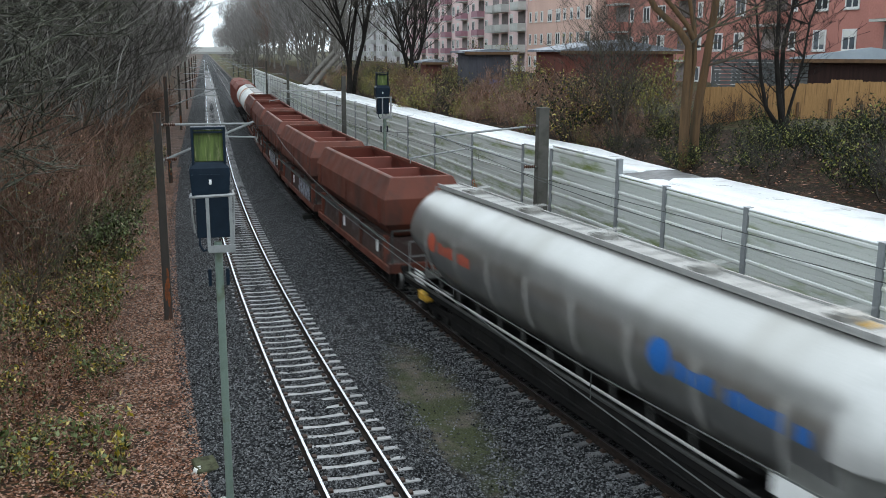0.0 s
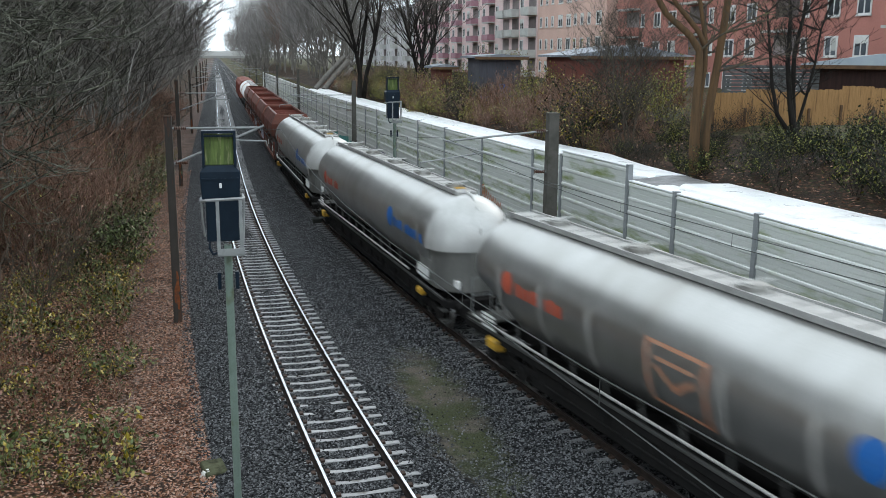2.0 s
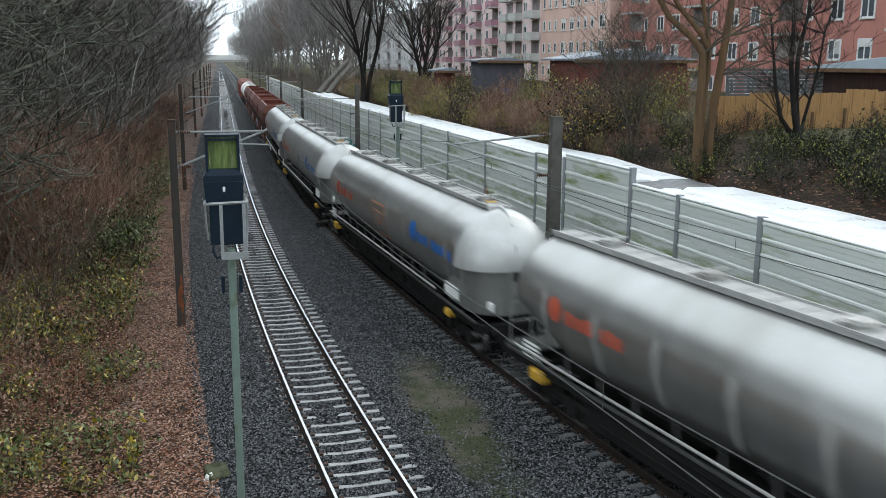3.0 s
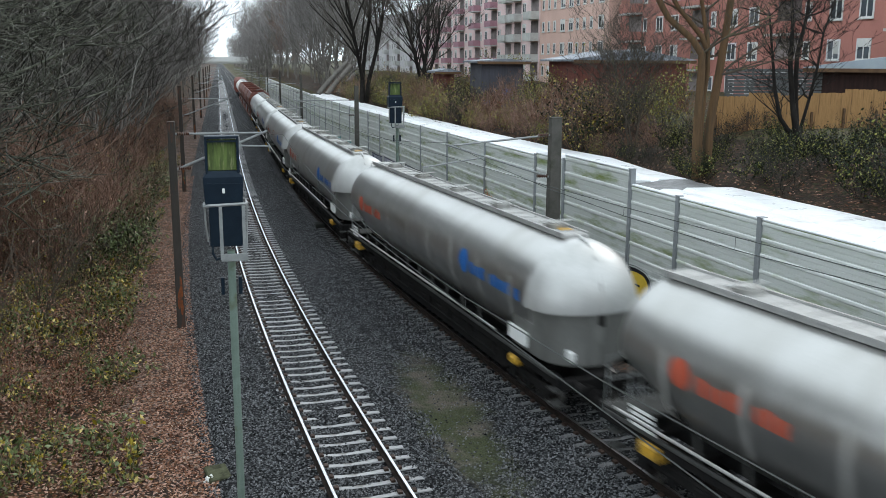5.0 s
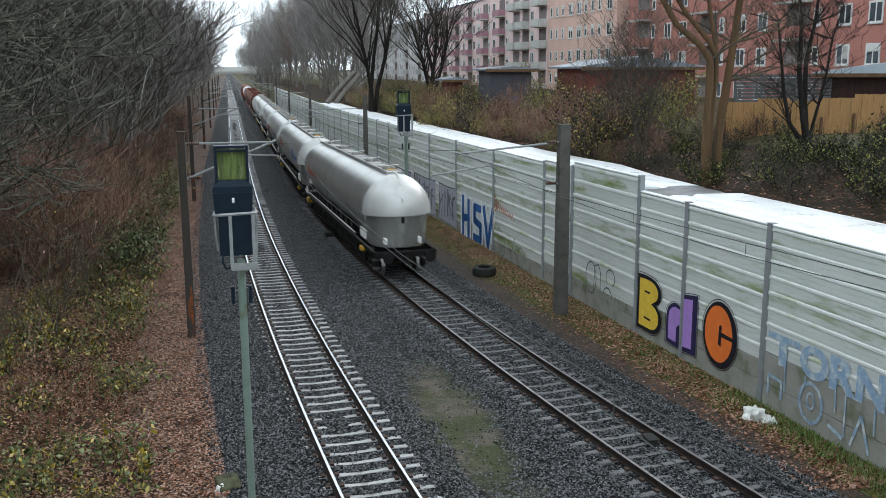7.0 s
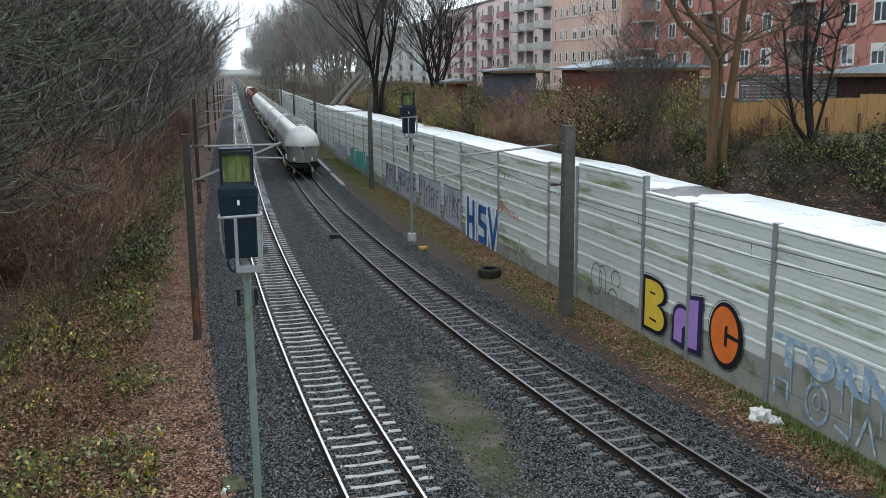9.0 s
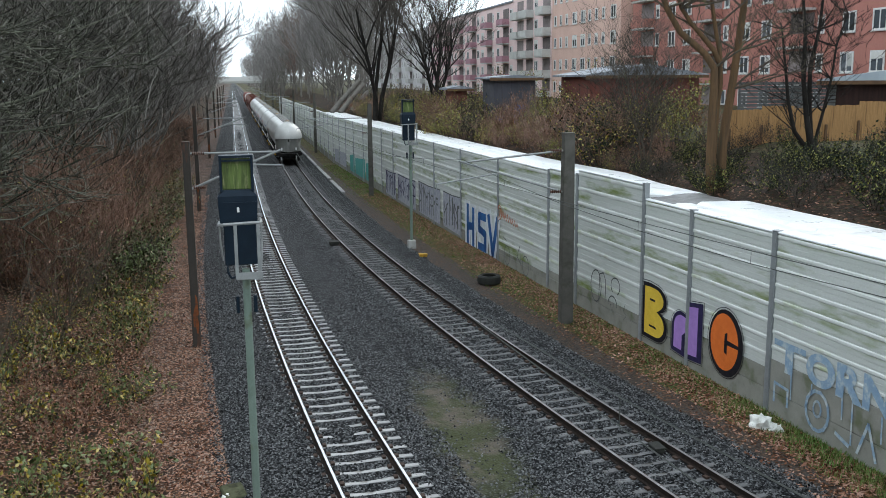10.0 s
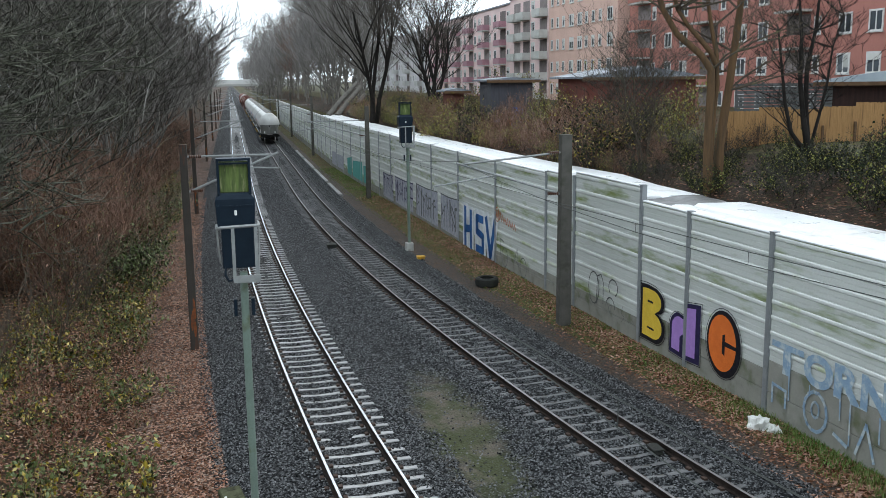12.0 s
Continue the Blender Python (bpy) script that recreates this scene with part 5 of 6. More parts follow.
# ---- trees and shrubs
def grow(shape, rng, start, direction, length, radius, level, sides=(6, 5, 4, 3, 3), bend=0.25, lift=0.15, kids=(4, 4, 3, 3), min_r=0.008, spread=0.7, low=0.45):
    n = 4 if level < 2 else 3
    pts, rad = [start.copy()], [radius]
    d = direction.normalized()
    p = start.copy()
    for i in range(n):
        d = (d + Vector((rng.uniform(-bend, bend), rng.uniform(-bend, bend), rng.uniform(-bend, bend) * 0.5 + lift * 0.3))).normalized()
        p = p + d * (length / n)
        pts.append(p.copy())
        rad.append(max(min_r, radius * (1 - 0.62 * (i + 1) / n)))
    shape.tube(pts, rad, sides[min(level, len(sides) - 1)], 0 if level < 2 else 1, cap=False)
    if level >= len(kids):
        return
    for k in range(kids[level]):
        t = rng.uniform(0.3, 1.0) if level else rng.uniform(low, 1.0)
        i = min(n - 1, int(t * n))
        at = pts[i].lerp(pts[i + 1], t * n - i)
        side = Vector((rng.uniform(-1, 1), rng.uniform(-1, 1), rng.uniform(-0.1, 0.6))).normalized()
        nd = (d * (1 - spread * 0.6) + side * spread).normalized()
        grow(shape, rng, at, nd, length * rng.uniform(0.45, 0.72), max(min_r, rad[i] * rng.uniform(0.4, 0.62)), level + 1, sides, bend, lift, kids, min_r, spread, low)


def tree_meshes(seed, height, radius, kids, mats, min_r=0.012, spread=0.7, trunks=1, low=0.45, part_of=0.62):
    rng = random.Random(seed)
    s = Shape()
    for k in range(trunks):
        lean = Vector((rng.uniform(-0.12, 0.12), rng.uniform(-0.12, 0.12), 1)) if trunks == 1 else Vector((0.07 * math.cos(k * 2.1 + seed), 0.07 * math.sin(k * 2.1 + seed), 1))
        off = Vector((0, 0, -0.3)) if trunks == 1 else Vector((0.18 * math.cos(k * 2.1 + seed), 0.18 * math.sin(k * 2.1 + seed), -0.3))
        grow(s, rng, off, lean, height * part_of, radius, 0, kids=kids, min_r=min_r, spread=spread, low=low)
    trunk, crown = Shape(), Shape()
    trunk.v, crown.v = s.v, s.v
    for f, m in zip(s.f, s.m):
        (trunk if m == 0 else crown).f.append(f)
        (trunk if m == 0 else crown).m.append(0)
    out = []
    for sh in (trunk, crown):
        used = sorted({i for f in sh.f for i in f})
        where = {i: j for j, i in enumerate(used)}
        sh2 = Shape()
        sh2.v = [sh.v[i] for i in used]
        sh2.f = [tuple(where[i] for i in f) for f in sh.f]
        sh2.m = sh.m
        out.append(sh2)
    return out


def build_tree(seed, height, radius, kids, bark, label, min_r=0.012, spread=0.7, trunks=1, twig="twig", group="bare trees along the line", low=0.45, part_of=0.62):
    t = thing("bare_tree", pose(0, -500, 0), label, "tree", group)
    a, b = tree_meshes(seed, height, radius, kids, None, min_r, spread, trunks, low, part_of)
    part("trunk", a, bark, t, smooth=True)
    part("crown", b, twig, t)
    return t


def set_out(proto, places, rng, sink=0.1):
    for i, (x, y, k) in enumerate(places):
        m = pose(x, y, ground_z(x, y) - sink, 0, 0, rng.uniform(0, 360))
        o = proto if i == 0 else copy_thing(proto, m)
        o.matrix_basis = m
        o.scale = (k, k, k * rng.uniform(0.9, 1.15))


def merge_out(proto, places, rng, name, label):
    """Far repeats of a shrub, joined into one object for each of its materials."""
    for child in proto.children:
        me = child.data
        co = np.empty(len(me.vertices) * 3)
        me.vertices.foreach_get("co", co)
        co = co.reshape(-1, 3)
        faces = [tuple(p.vertices) for p in me.polygons]
        s = Shape()
        for x, y, k in places:
            a = rng.uniform(0, 6.28)
            c, n = math.cos(a) * k, math.sin(a) * k
            q = np.stack([co[:, 0] * c - co[:, 1] * n + x, co[:, 0] * n + co[:, 1] * c + y, co[:, 2] * k + ground_z(x, y) - 0.1], 1)
            base = len(s.v)
            s.v.extend(map(tuple, q.tolist()))
            s.f.extend([tuple(i + base for i in fc) for fc in faces])
        s.m = [0] * len(s.f)
        ob = new(name, s.mesh(name, []))
        ob.data.materials.append(me.materials[0])
        tagged(ob, label, "undergrowth", kind="stuff")


def leaf_quads(shape, rng, spots, size, flat=0.0, mat=0):
    """Small pointed leaves at the given spots, each tilted at random."""
    for p in spots:
        a = Vector((rng.uniform(-1, 1), rng.uniform(-1, 1), rng.uniform(-1, 1) * (1 - flat))).normalized()
        b = a.cross(Vector((rng.uniform(-1, 1) * (1 - flat), rng.uniform(-1, 1) * (1 - flat), 1))).normalized()
        k = size * rng.uniform(0.6, 1.3)
        c = Vector(p)
        up = a.cross(b) * k * 0.18
        shape.add([c - a * k, c - b * k * 0.55 + up, c + a * k, c + b * k * 0.55 + up], [(0, 1, 2, 3)], mat)


def build_shrub(seed, height, stems, kids, twig, label, leaf=None, leaves=0, leaf_size=0.06, leaf2=None, leaves2=0, spread=0.55, name="shrub", group="shrubs beside the line", wide=0.5):
    rg = random.Random(seed)
    t = thing(name, pose(0, -500, 0), label, "shrub", group)
    s = Shape()
    for k in range(stems):
        a = rg.uniform(0, 2 * math.pi)
        r = rg.uniform(0, 0.35) * height * wide
        d = Vector((math.cos(a) * rg.uniform(0.1, wide * 1.6), math.sin(a) * rg.uniform(0.1, wide * 1.6), 1))
        grow(s, rg, Vector((r * math.cos(a), r * math.sin(a), -0.1)), d, height * rg.uniform(0.6, 1.0), 0.006 * height + 0.008, 0, sides=(4, 3, 3, 3), bend=0.3, lift=0.05, kids=kids, min_r=0.006, spread=spread, low=0.2)
    s.m = [0] * len(s.m)
    tagged(part("branchwork", s, twig, t), kind="stuff")
    for mat, count, nm in ((leaf, leaves, "foliage"), (leaf2, leaves2, "turning_foliage")):
        if mat and count:
            q = Shape()
            pick = [s.v[rg.randrange(len(s.v))] for _ in range(count)]
            spots = [(p[0] + rg.gauss(0, 0.09), p[1] + rg.gauss(0, 0.09), max(0.05, p[2] + rg.gauss(0, 0.08))) for p in pick]
            leaf_quads(q, rg, spots, leaf_size)
            part(nm, q, mat, t)
    return t


rng = random.Random(7)
# the wood west of the line: tall bare trees with low branches, then an understorey of shrubs
near, far = [[], [], []], [[], []]
for y in np.arange(19, 62, 3.9):
    for row in range(3):
        x = left_x(y) - 8.8 - row * 4.2 - rng.uniform(0, 2.8)
        if y < 26 and row == 0 or y > 30 and -0.24 < x / y < -0.185:
            continue
        near[rng.randrange(3)].append((x, float(y) + rng.uniform(-1.2, 1.2), rng.uniform(0.8, 1.2)))
for y in np.concatenate([np.arange(62, 140, 3.6), np.arange(140, 420, 14)]):
    for row in range(3):
        x = left_x(y) - (7.6 if y < 90 else 9.6) - row * 4.0 - rng.uniform(0, 2.5)
        if -0.24 < x / y < -0.185:
            continue
        far[rng.randrange(2)].append((x, float(y) + rng.uniform(-1.2, 1.2), rng.uniform(0.85, 1.25)))
for i in range(3):
    set_out(build_tree(20 + i, 12, 0.11, (12, 6, 4, 2), ("bark_moss", "bark_moss", "bark")[i], "bare deciduous tree with dense twigs in the trackside wood", 0.013, 0.8, low=0.15, part_of=0.8, twig="twig_wood"), near[i], rng)
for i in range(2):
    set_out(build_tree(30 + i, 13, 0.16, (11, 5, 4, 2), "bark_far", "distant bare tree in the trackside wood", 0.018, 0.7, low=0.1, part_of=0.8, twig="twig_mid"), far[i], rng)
bank = [[], []]
for y in np.concatenate([np.arange(84, 160, 4.0), np.arange(160, 420, 14)]):
    for row in range(3):
        x = wall_x(y) + (4.2 if y > 130 else 3.6) + row * 4.5 + rng.uniform(0, 2.5)
        if x > 0.148 * y:
            continue
        bank[rng.randrange(2)].append((x, float(y) + rng.uniform(-2, 2), rng.uniform(0.8, 1.15)))
for i in range(2):
    if i == 0:
        for y in np.concatenate([np.arange(230, 412, 8.0), np.arange(440, 760, 22.0)]):
            bank[int(y / 8) % 2].append((wall_x(y) + 1.6 + rng.uniform(-0.6, 1.8), float(y) + rng.uniform(-2, 2), rng.uniform(0.75, 1.0)))
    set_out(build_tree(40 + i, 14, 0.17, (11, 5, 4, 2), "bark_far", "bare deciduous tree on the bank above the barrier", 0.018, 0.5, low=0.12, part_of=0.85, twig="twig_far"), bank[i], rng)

russet = build_tree(46, 13, 0.15, (11, 5, 4, 2), "bark_far", "bare tree with a few russet leaves above the barrier", 0.018, 0.55, low=0.12, part_of=0.85, twig="twig_red")
set_out(russet, [(14.6, 205.0, 1.0), (15.2, 217.0, 0.95)], rng)


def build_overhanging_tree():
    """A mossy tree at the bridge's end of the wood whose long limbs reach out over the path."""
    t = thing("overhanging_tree", pose(-9.6, 24.5, ground_z(-9.6, 24.5)), "bare mossy tree with long branches reaching over the path", "tree")
    rg = random.Random(12)
    part("trunk", Shape().tube([(0, 0, -0.3), (0.1, 0, 3), (0.0, 0.1, 7), (-0.2, 0.1, 12)], [0.24, 0.2, 0.17, 0.08], 12), "bark_moss", t, smooth=True)
    base = ground_z(-9.6, 24.5)
    for z, reach, rise, drift in ((7.3, 6.6, 0.02, 0.1), (7.9, 7.6, 0.03, -0.05), (8.4, 5.6, 0.1, 0.2), (9.3, 5.2, 0.14, -0.1), (10.2, 5.6, 0.16, 0.15), (6.6, 5.2, -0.1, -0.1), (9.0, 6.0, 0.02, 0.25), (11.0, 5.0, 0.1, 0.0), (5.6, 4.6, -0.06, 0.1)):
        s = Shape()
        p, d, pts, rad = Vector((0, 0, z - base)), Vector((1, drift, rise)), [], []
        for k in range(9):
            pts.append(p.copy())
            rad.append(0.055 * (1 - 0.1 * k) * reach / 6)
            p = p + d.normalized() * reach / 8
            d = d + Vector((0, rg.uniform(-0.3, 0.3), rg.uniform(-0.24, 0.25)))
        s.tube(pts, rad, 6, cap=False)
        for k in range(13):
            q = pts[rg.randrange(2, 9)]
            side = Vector((rg.uniform(0.5, 1.0), rg.uniform(-0.8, 0.8), rg.uniform(-0.55, 0.55)))
            grow(s, rg, q, side, rg.uniform(0.9, 2.1), 0.02, 2, kids=(0, 0, 5, 2), min_r=0.007, spread=0.75, bend=0.4, lift=0.0)
        s.m = [0] * len(s.m)
        part("limb", s, "branch_moss", t)


build_overhanging_tree()

# understorey of the wood
brush, beyond = [[], [], []], [[], [], []]
for y in np.concatenate([np.arange(20, 60, 1.1), np.arange(60, 130, 2.2)]):
    for row in range(3):
        x = left_x(y) - 6.3 - row * 1.9 - rng.uniform(0, 1.6) - max(0, 42 - y) * 0.2
        if y < 36 and (row == 0 or rng.random() < 0.45):
            continue
        (brush if y < 48 else beyond)[rng.randrange(3)].append((x, float(y) + rng.uniform(-0.6, 0.6), rng.uniform(0.7, 1.25)))
protos = (build_shrub(60, 3.2, 9, (5, 4, 2), "twig_red", "reddish bare shrub under the trees", "leaf_brown", 90, 0.05),
          build_shrub(61, 2.8, 9, (5, 4, 2), "twig", "brown bare understorey shrub with few leaves", "leaf_brown", 160, 0.05),
          build_shrub(62, 2.4, 8, (5, 4, 2), "twig_red", "bare shrub with sparse dull green leaves", "leaf_green", 420, 0.055, "leaf_yellow", 60))
for p, places, more in zip(protos, brush, beyond):
    set_out(p, places, rng)
    merge_out(p, more, rng, "wood_undergrowth", "bare brown undergrowth along the wood's edge")

green = build_shrub(64, 2.0, 9, (5, 4), "twig", "evergreen shrub at the wood's edge", "leaf_green", 1000, 0.075, "leaf_pale", 60)
set_out(green, [(left_x(y) - 5.4 - rng.uniform(0, 0.7), y, rng.uniform(0.8, 1.2)) for y in (47.0, 49.5, 52.0, 54.5, 57.0, 60.0, 63.0, 38.5, 41.0)], rng)

# brambles along the leaf-strewn path
bram = [[], [], []]
for y in np.concatenate([np.arange(14, 46, 0.8), np.arange(46, 90, 2.0)]):
    for row in range(3):
        x = left_x(y) - 4.85 - row * 1.35 - rng.uniform(0, 1.3)
        if noise.noise(Vector((x * 0.45, y * 0.3, 1.0))) < -0.42:
            continue
        bram[rng.choice((0, 1, 1, 2, 2))].append((x, float(y) + rng.uniform(-0.4, 0.4), rng.uniform(0.45, 0.95)))
protos = (build_shrub(70, 1.1, 8, (3, 2), "twig_red", "bramble bush with dull green leaves", "leaf_green", 240, 0.08, "leaf_yellow", 45, name="bramble_bush", wide=0.9),
          build_shrub(71, 1.2, 8, (3, 2), "twig_red", "bramble bush with green and yellow leaves", "leaf_green", 190, 0.08, "leaf_yellow", 110, name="bramble_bush", wide=0.9),
          build_shrub(72, 1.0, 9, (3, 2), "twig_red", "bramble bush with brown withered leaves", "leaf_brown", 220, 0.06, "leaf_green", 60, name="bramble_bush", wide=0.9))
for p, places in zip(protos, bram):
    set_out(p, places, rng, 0.05)

sapling = build_shrub(75, 2.6, 3, (5, 3), "bark", "thin dark sapling with bare twigs", "leaf_brown", 30, 0.05, wide=0.2, name="sapling", group="saplings at the wood's edge")
set_out(sapling, [(left_x(y) - 6.2 - rng.uniform(0, 2.4), float(y), rng.uniform(0.7, 1.2)) for y in np.arange(24, 40, 1.7)], rng)

# shrubs on the bank above the barrier
slope, above = [[], [], [], []], [[], [], [], []]
for y in np.concatenate([np.arange(15, 48, 1.25), np.arange(48, 112, 1.8)]):
    for row in range(4):
        d = (3.4 if y < 28 else 2.7) + row * 1.6 + rng.uniform(0, 1.4)
        k = rng.uniform(0.3, 0.55) + (0.16 if y < 27 and row < 3 else 0) if y < 40 else rng.uniform(0.5, 0.95)
        kind = rng.choice((0, 0, 0, 0, 3)) if y < 36 else rng.choice((1, 1, 2, 2, 3))
        (slope if y < 75 else above)[kind].append((wall_x(y) + d, float(y) + rng.uniform(-0.6, 0.6), k))
protos = (build_shrub(80, 2.0, 9, (4, 4), "bark_dark", "dark ivy and bramble thicket", "leaf_dark", 700, 0.08, "leaf_olive", 230, name="bramble_thicket", group="shrubs on the garden bank", wide=0.8),
          build_shrub(81, 2.2, 10, (5, 4, 2), "twig_red", "reddish-brown bare shrub on the bank", "leaf_brown", 160, 0.06, group="shrubs on the garden bank"),
          build_shrub(82, 2.2, 9, (5, 4), "twig", "shrub with yellowing leaves", "leaf_olive", 520, 0.065, "leaf_yellow", 160, group="shrubs on the garden bank"),
          build_shrub(83, 2.4, 10, (5, 4, 2), "twig_dark", "grey-brown bare shrub on the bank", "leaf_dark", 200, 0.06, group="shrubs on the garden bank"))
for p, places, more in zip(protos, slope, above):
    set_out(p, places, rng)
    merge_out(p, more, rng, "bank_undergrowth", "bare brown undergrowth on the garden bank")


def build_three_stem_tree():
    t = thing("three_stem_tree", pose(16.5, 29.5, 4.45), "tall bare tree with three warm brown stems beside the barrier", "tree")
    rg = random.Random(5)
    lines = ([(-0.28, 0), (-0.31, 1.3), (-0.34, 2.6), (-0.38, 3.9), (-0.42, 4.6), (-0.8, 5.1), (-1.7, 5.8), (-2.2, 6.6), (-2.7, 8.0)],
             [(-0.1, 0), (-0.14, 1.6), (-0.15, 3.2), (-0.1, 4.1), (-0.16, 5.0), (-0.36, 6.0), (-0.48, 6.8), (-0.55, 8.0), (-0.7, 9.5)],
             [(0.24, 0), (0.22, 1.0), (0.24, 2.0), (0.32, 3.0), (0.4, 3.9), (0.54, 5.2), (0.76, 6.6), (0.9, 8.0), (1.1, 9.8)],
             [(-0.14, 4.7), (-0.4, 5.2), (-0.86, 5.7), (-1.25, 6.1), (-1.6, 6.6), (-1.8, 7.2), (-1.95, 8.0), (-2.0, 8.8), (-2.1, 9.6)])
    for k, (line, r) in enumerate(zip(lines, (0.15, 0.09, 0.165, 0.085))):
        s = Shape()
        path = [Vector((x, (0.1 * k if k < 3 else 0.1) + 0.1 * math.sin(z), z - 0.3)) for x, z in line]
        rad = [r * (1.12 - 0.55 * i / 8) for i in range(9)]
        s.tube(path, rad, 12, cap=False)
        part("stem", s, "bark_warm", t, smooth=True)
        c = Shape()
        for i in range(11):
            p = path[rg.randrange(4, 9)]
            a = rg.uniform(0, 6.28)
            grow(c, rg, p, Vector((math.cos(a), math.sin(a), rg.uniform(0.0, 0.9))), rg.uniform(2.0, 3.6), 0.045, 1, kids=(4, 4, 3, 2), min_r=0.007, spread=0.75)
        c.m = [0] * len(c.m)
        part("branchwork", c, "bark", t)


build_three_stem_tree()
lone = build_tree(91, 8.5, 0.10, (9, 6, 4, 2), "bark", "dark bare fruit tree with several leaning stems", 0.008, 0.75, trunks=3, low=0.2, part_of=0.7, group="bare trees above the barrier")
set_out(lone, [(20.6, 46, 0.7), (16.8, 36, 0.5)], rng)


def build_fruit_tree():
    """A dark fruit tree of several stems that lean towards the line before they turn upright."""
    t = thing("fruit_tree", pose(21.4, 31.0, ground_z(21.4, 31.0)), "dark wet bare fruit tree with several leaning stems", "tree", "bare trees above the barrier")
    rg = random.Random(8)
    for k, line in enumerate(([(0, 0), (-0.45, 0.8), (-0.75, 1.8), (-0.95, 3.2), (-1.0, 4.8), (-1.2, 6.6)], [(-0.02, 0), (-0.5, 0.6), (-1.1, 1.3), (-1.5, 2.4), (-1.6, 3.6), (-1.9, 5.0)],
                              [(0.04, 0), (-0.3, 1.0), (-0.55, 2.2), (-0.5, 3.6), (-0.3, 5.0), (-0.1, 6.8)], [(0.06, 0), (0.0, 1.0), (0.15, 2.0), (0.45, 3.2), (0.6, 4.4), (0.9, 5.6)])):
        s = Shape()
        path = [Vector((x, 0.12 * k - 0.2 + 0.08 * math.sin(2 * z), z - 0.2)) for x, z in line]
        s.tube(path, [(0.13, 0.1, 0.12, 0.07)[k] * (1.1 - 0.15 * i) for i in range(6)], 9, cap=False)
        part("stem", s, "bark_dark", t, smooth=True)
        c = Shape()
        for i in range(13):
            a = rg.uniform(0, 6.28)
            grow(c, rg, path[rg.randrange(2, 6)], Vector((math.cos(a), math.sin(a), rg.uniform(0.1, 1.2))), rg.uniform(1.0, 2.2), 0.026, 1, kids=(4, 4, 3, 2), min_r=0.006, spread=0.7)
        c.m = [0] * len(c.m)
        part("branchwork", c, "bark_dark", t)


build_fruit_tree()
clump = build_tree(95, 15, 0.24, (8, 5, 4, 3), "bark_dark", "large bare tree with several upright stems", 0.012, 0.34, trunks=3, low=0.3, part_of=0.75, group="bare trees above the barrier")
olive = build_shrub(97, 2.2, 9, (5, 4), "twig_red", "olive-leaved shrub with bright yellow leaves in the gardens", "leaf_olive", 520, 0.07, "leaf_yellow", 130, group="shrubs on the garden bank")
set_out(olive, [(13.2, 51.0, 0.55), (14.6, 53.5, 0.7), (15.7, 50.0, 0.6), (14.4, 60.0, 0.85), (13.4, 64.0, 0.8), (15.8, 66.5, 0.9), (14.8, 76.0, 1.0), (16.5, 74.0, 0.9), (27.0, 66.0, 1.5), (21.5, 70.0, 1.3), (24.0, 78.0, 1.2)], rng)
set_out(clump, [(12.9, 86, 0.95), (17.2, 80, 0.72), (17.9, 82, 0.66)], rng)

# a shrub in yellow leaf near the concrete pole
yellow = build_shrub(99, 2.6, 10, (5, 4), "twig", "dark shrub with many yellow leaves", "leaf_dark", 900, 0.07, "leaf_yellow", 380, name="flowering_shrub")
set_out(yellow, [(15.6, 38.5, 1.0), (17.2, 40.5, 0.85)], rng)


# ---- litter, grass and loose stones
def scatter_leaves(name, mat, n, region, size, label, flat=0.75):
    rg = random.Random(name)
    spots = []
    while len(spots) < n:
        x, y = region(rg)
        spots.append((x, y, ground_z(x, y) + rg.uniform(0.005, 0.05)))
    s = Shape()
    leaf_quads(s, rg, spots, size, flat)
    tagged(part(name, s, mat), label, "leaf litter", kind="stuff")


def on_path(rg):
    y = 14 + 60 * rg.random() ** 1.7
    return left_x(y) - 2.9 - abs(rg.gauss(1.1, 1.1)), y


def on_wood_edge(rg):
    y = 14 + 45 * rg.random() ** 1.6
    return left_x(y) - 5.0 - rg.uniform(0, 5.5), y


def on_verge(rg):
    y = 16 + 55 * rg.random() ** 1.3
    return wall_x(y) - 0.1 - min(2.2, abs(rg.gauss(0.3, 0.8))), y


def on_bank(rg):
    y = 14 + 60 * rg.random()
    return wall_x(y) + rg.uniform(2.5, 7.5), y


scatter_leaves("fallen_leaves", "leaf_brown", 30000, on_path, 0.045, "brown fallen leaves on the path")
scatter_leaves("pale_fallen_leaves", "leaf_pale", 6500, on_path, 0.036, "pale wet fallen leaves on the path")
scatter_leaves("wood_leaves", "leaf_brown", 24000, on_wood_edge, 0.052, "brown fallen leaves under the brambles")
scatter_leaves("pale_wood_leaves", "leaf_pale", 5000, on_wood_edge, 0.042, "pale fallen leaves under the brambles")
scatter_leaves("verge_leaves", "leaf_brown", 27000, on_verge, 0.055, "brown leaves along the foot of the barrier")
scatter_leaves("bank_leaves", "leaf_brown", 4000, on_bank, 0.07, "dead leaves on the garden bank")


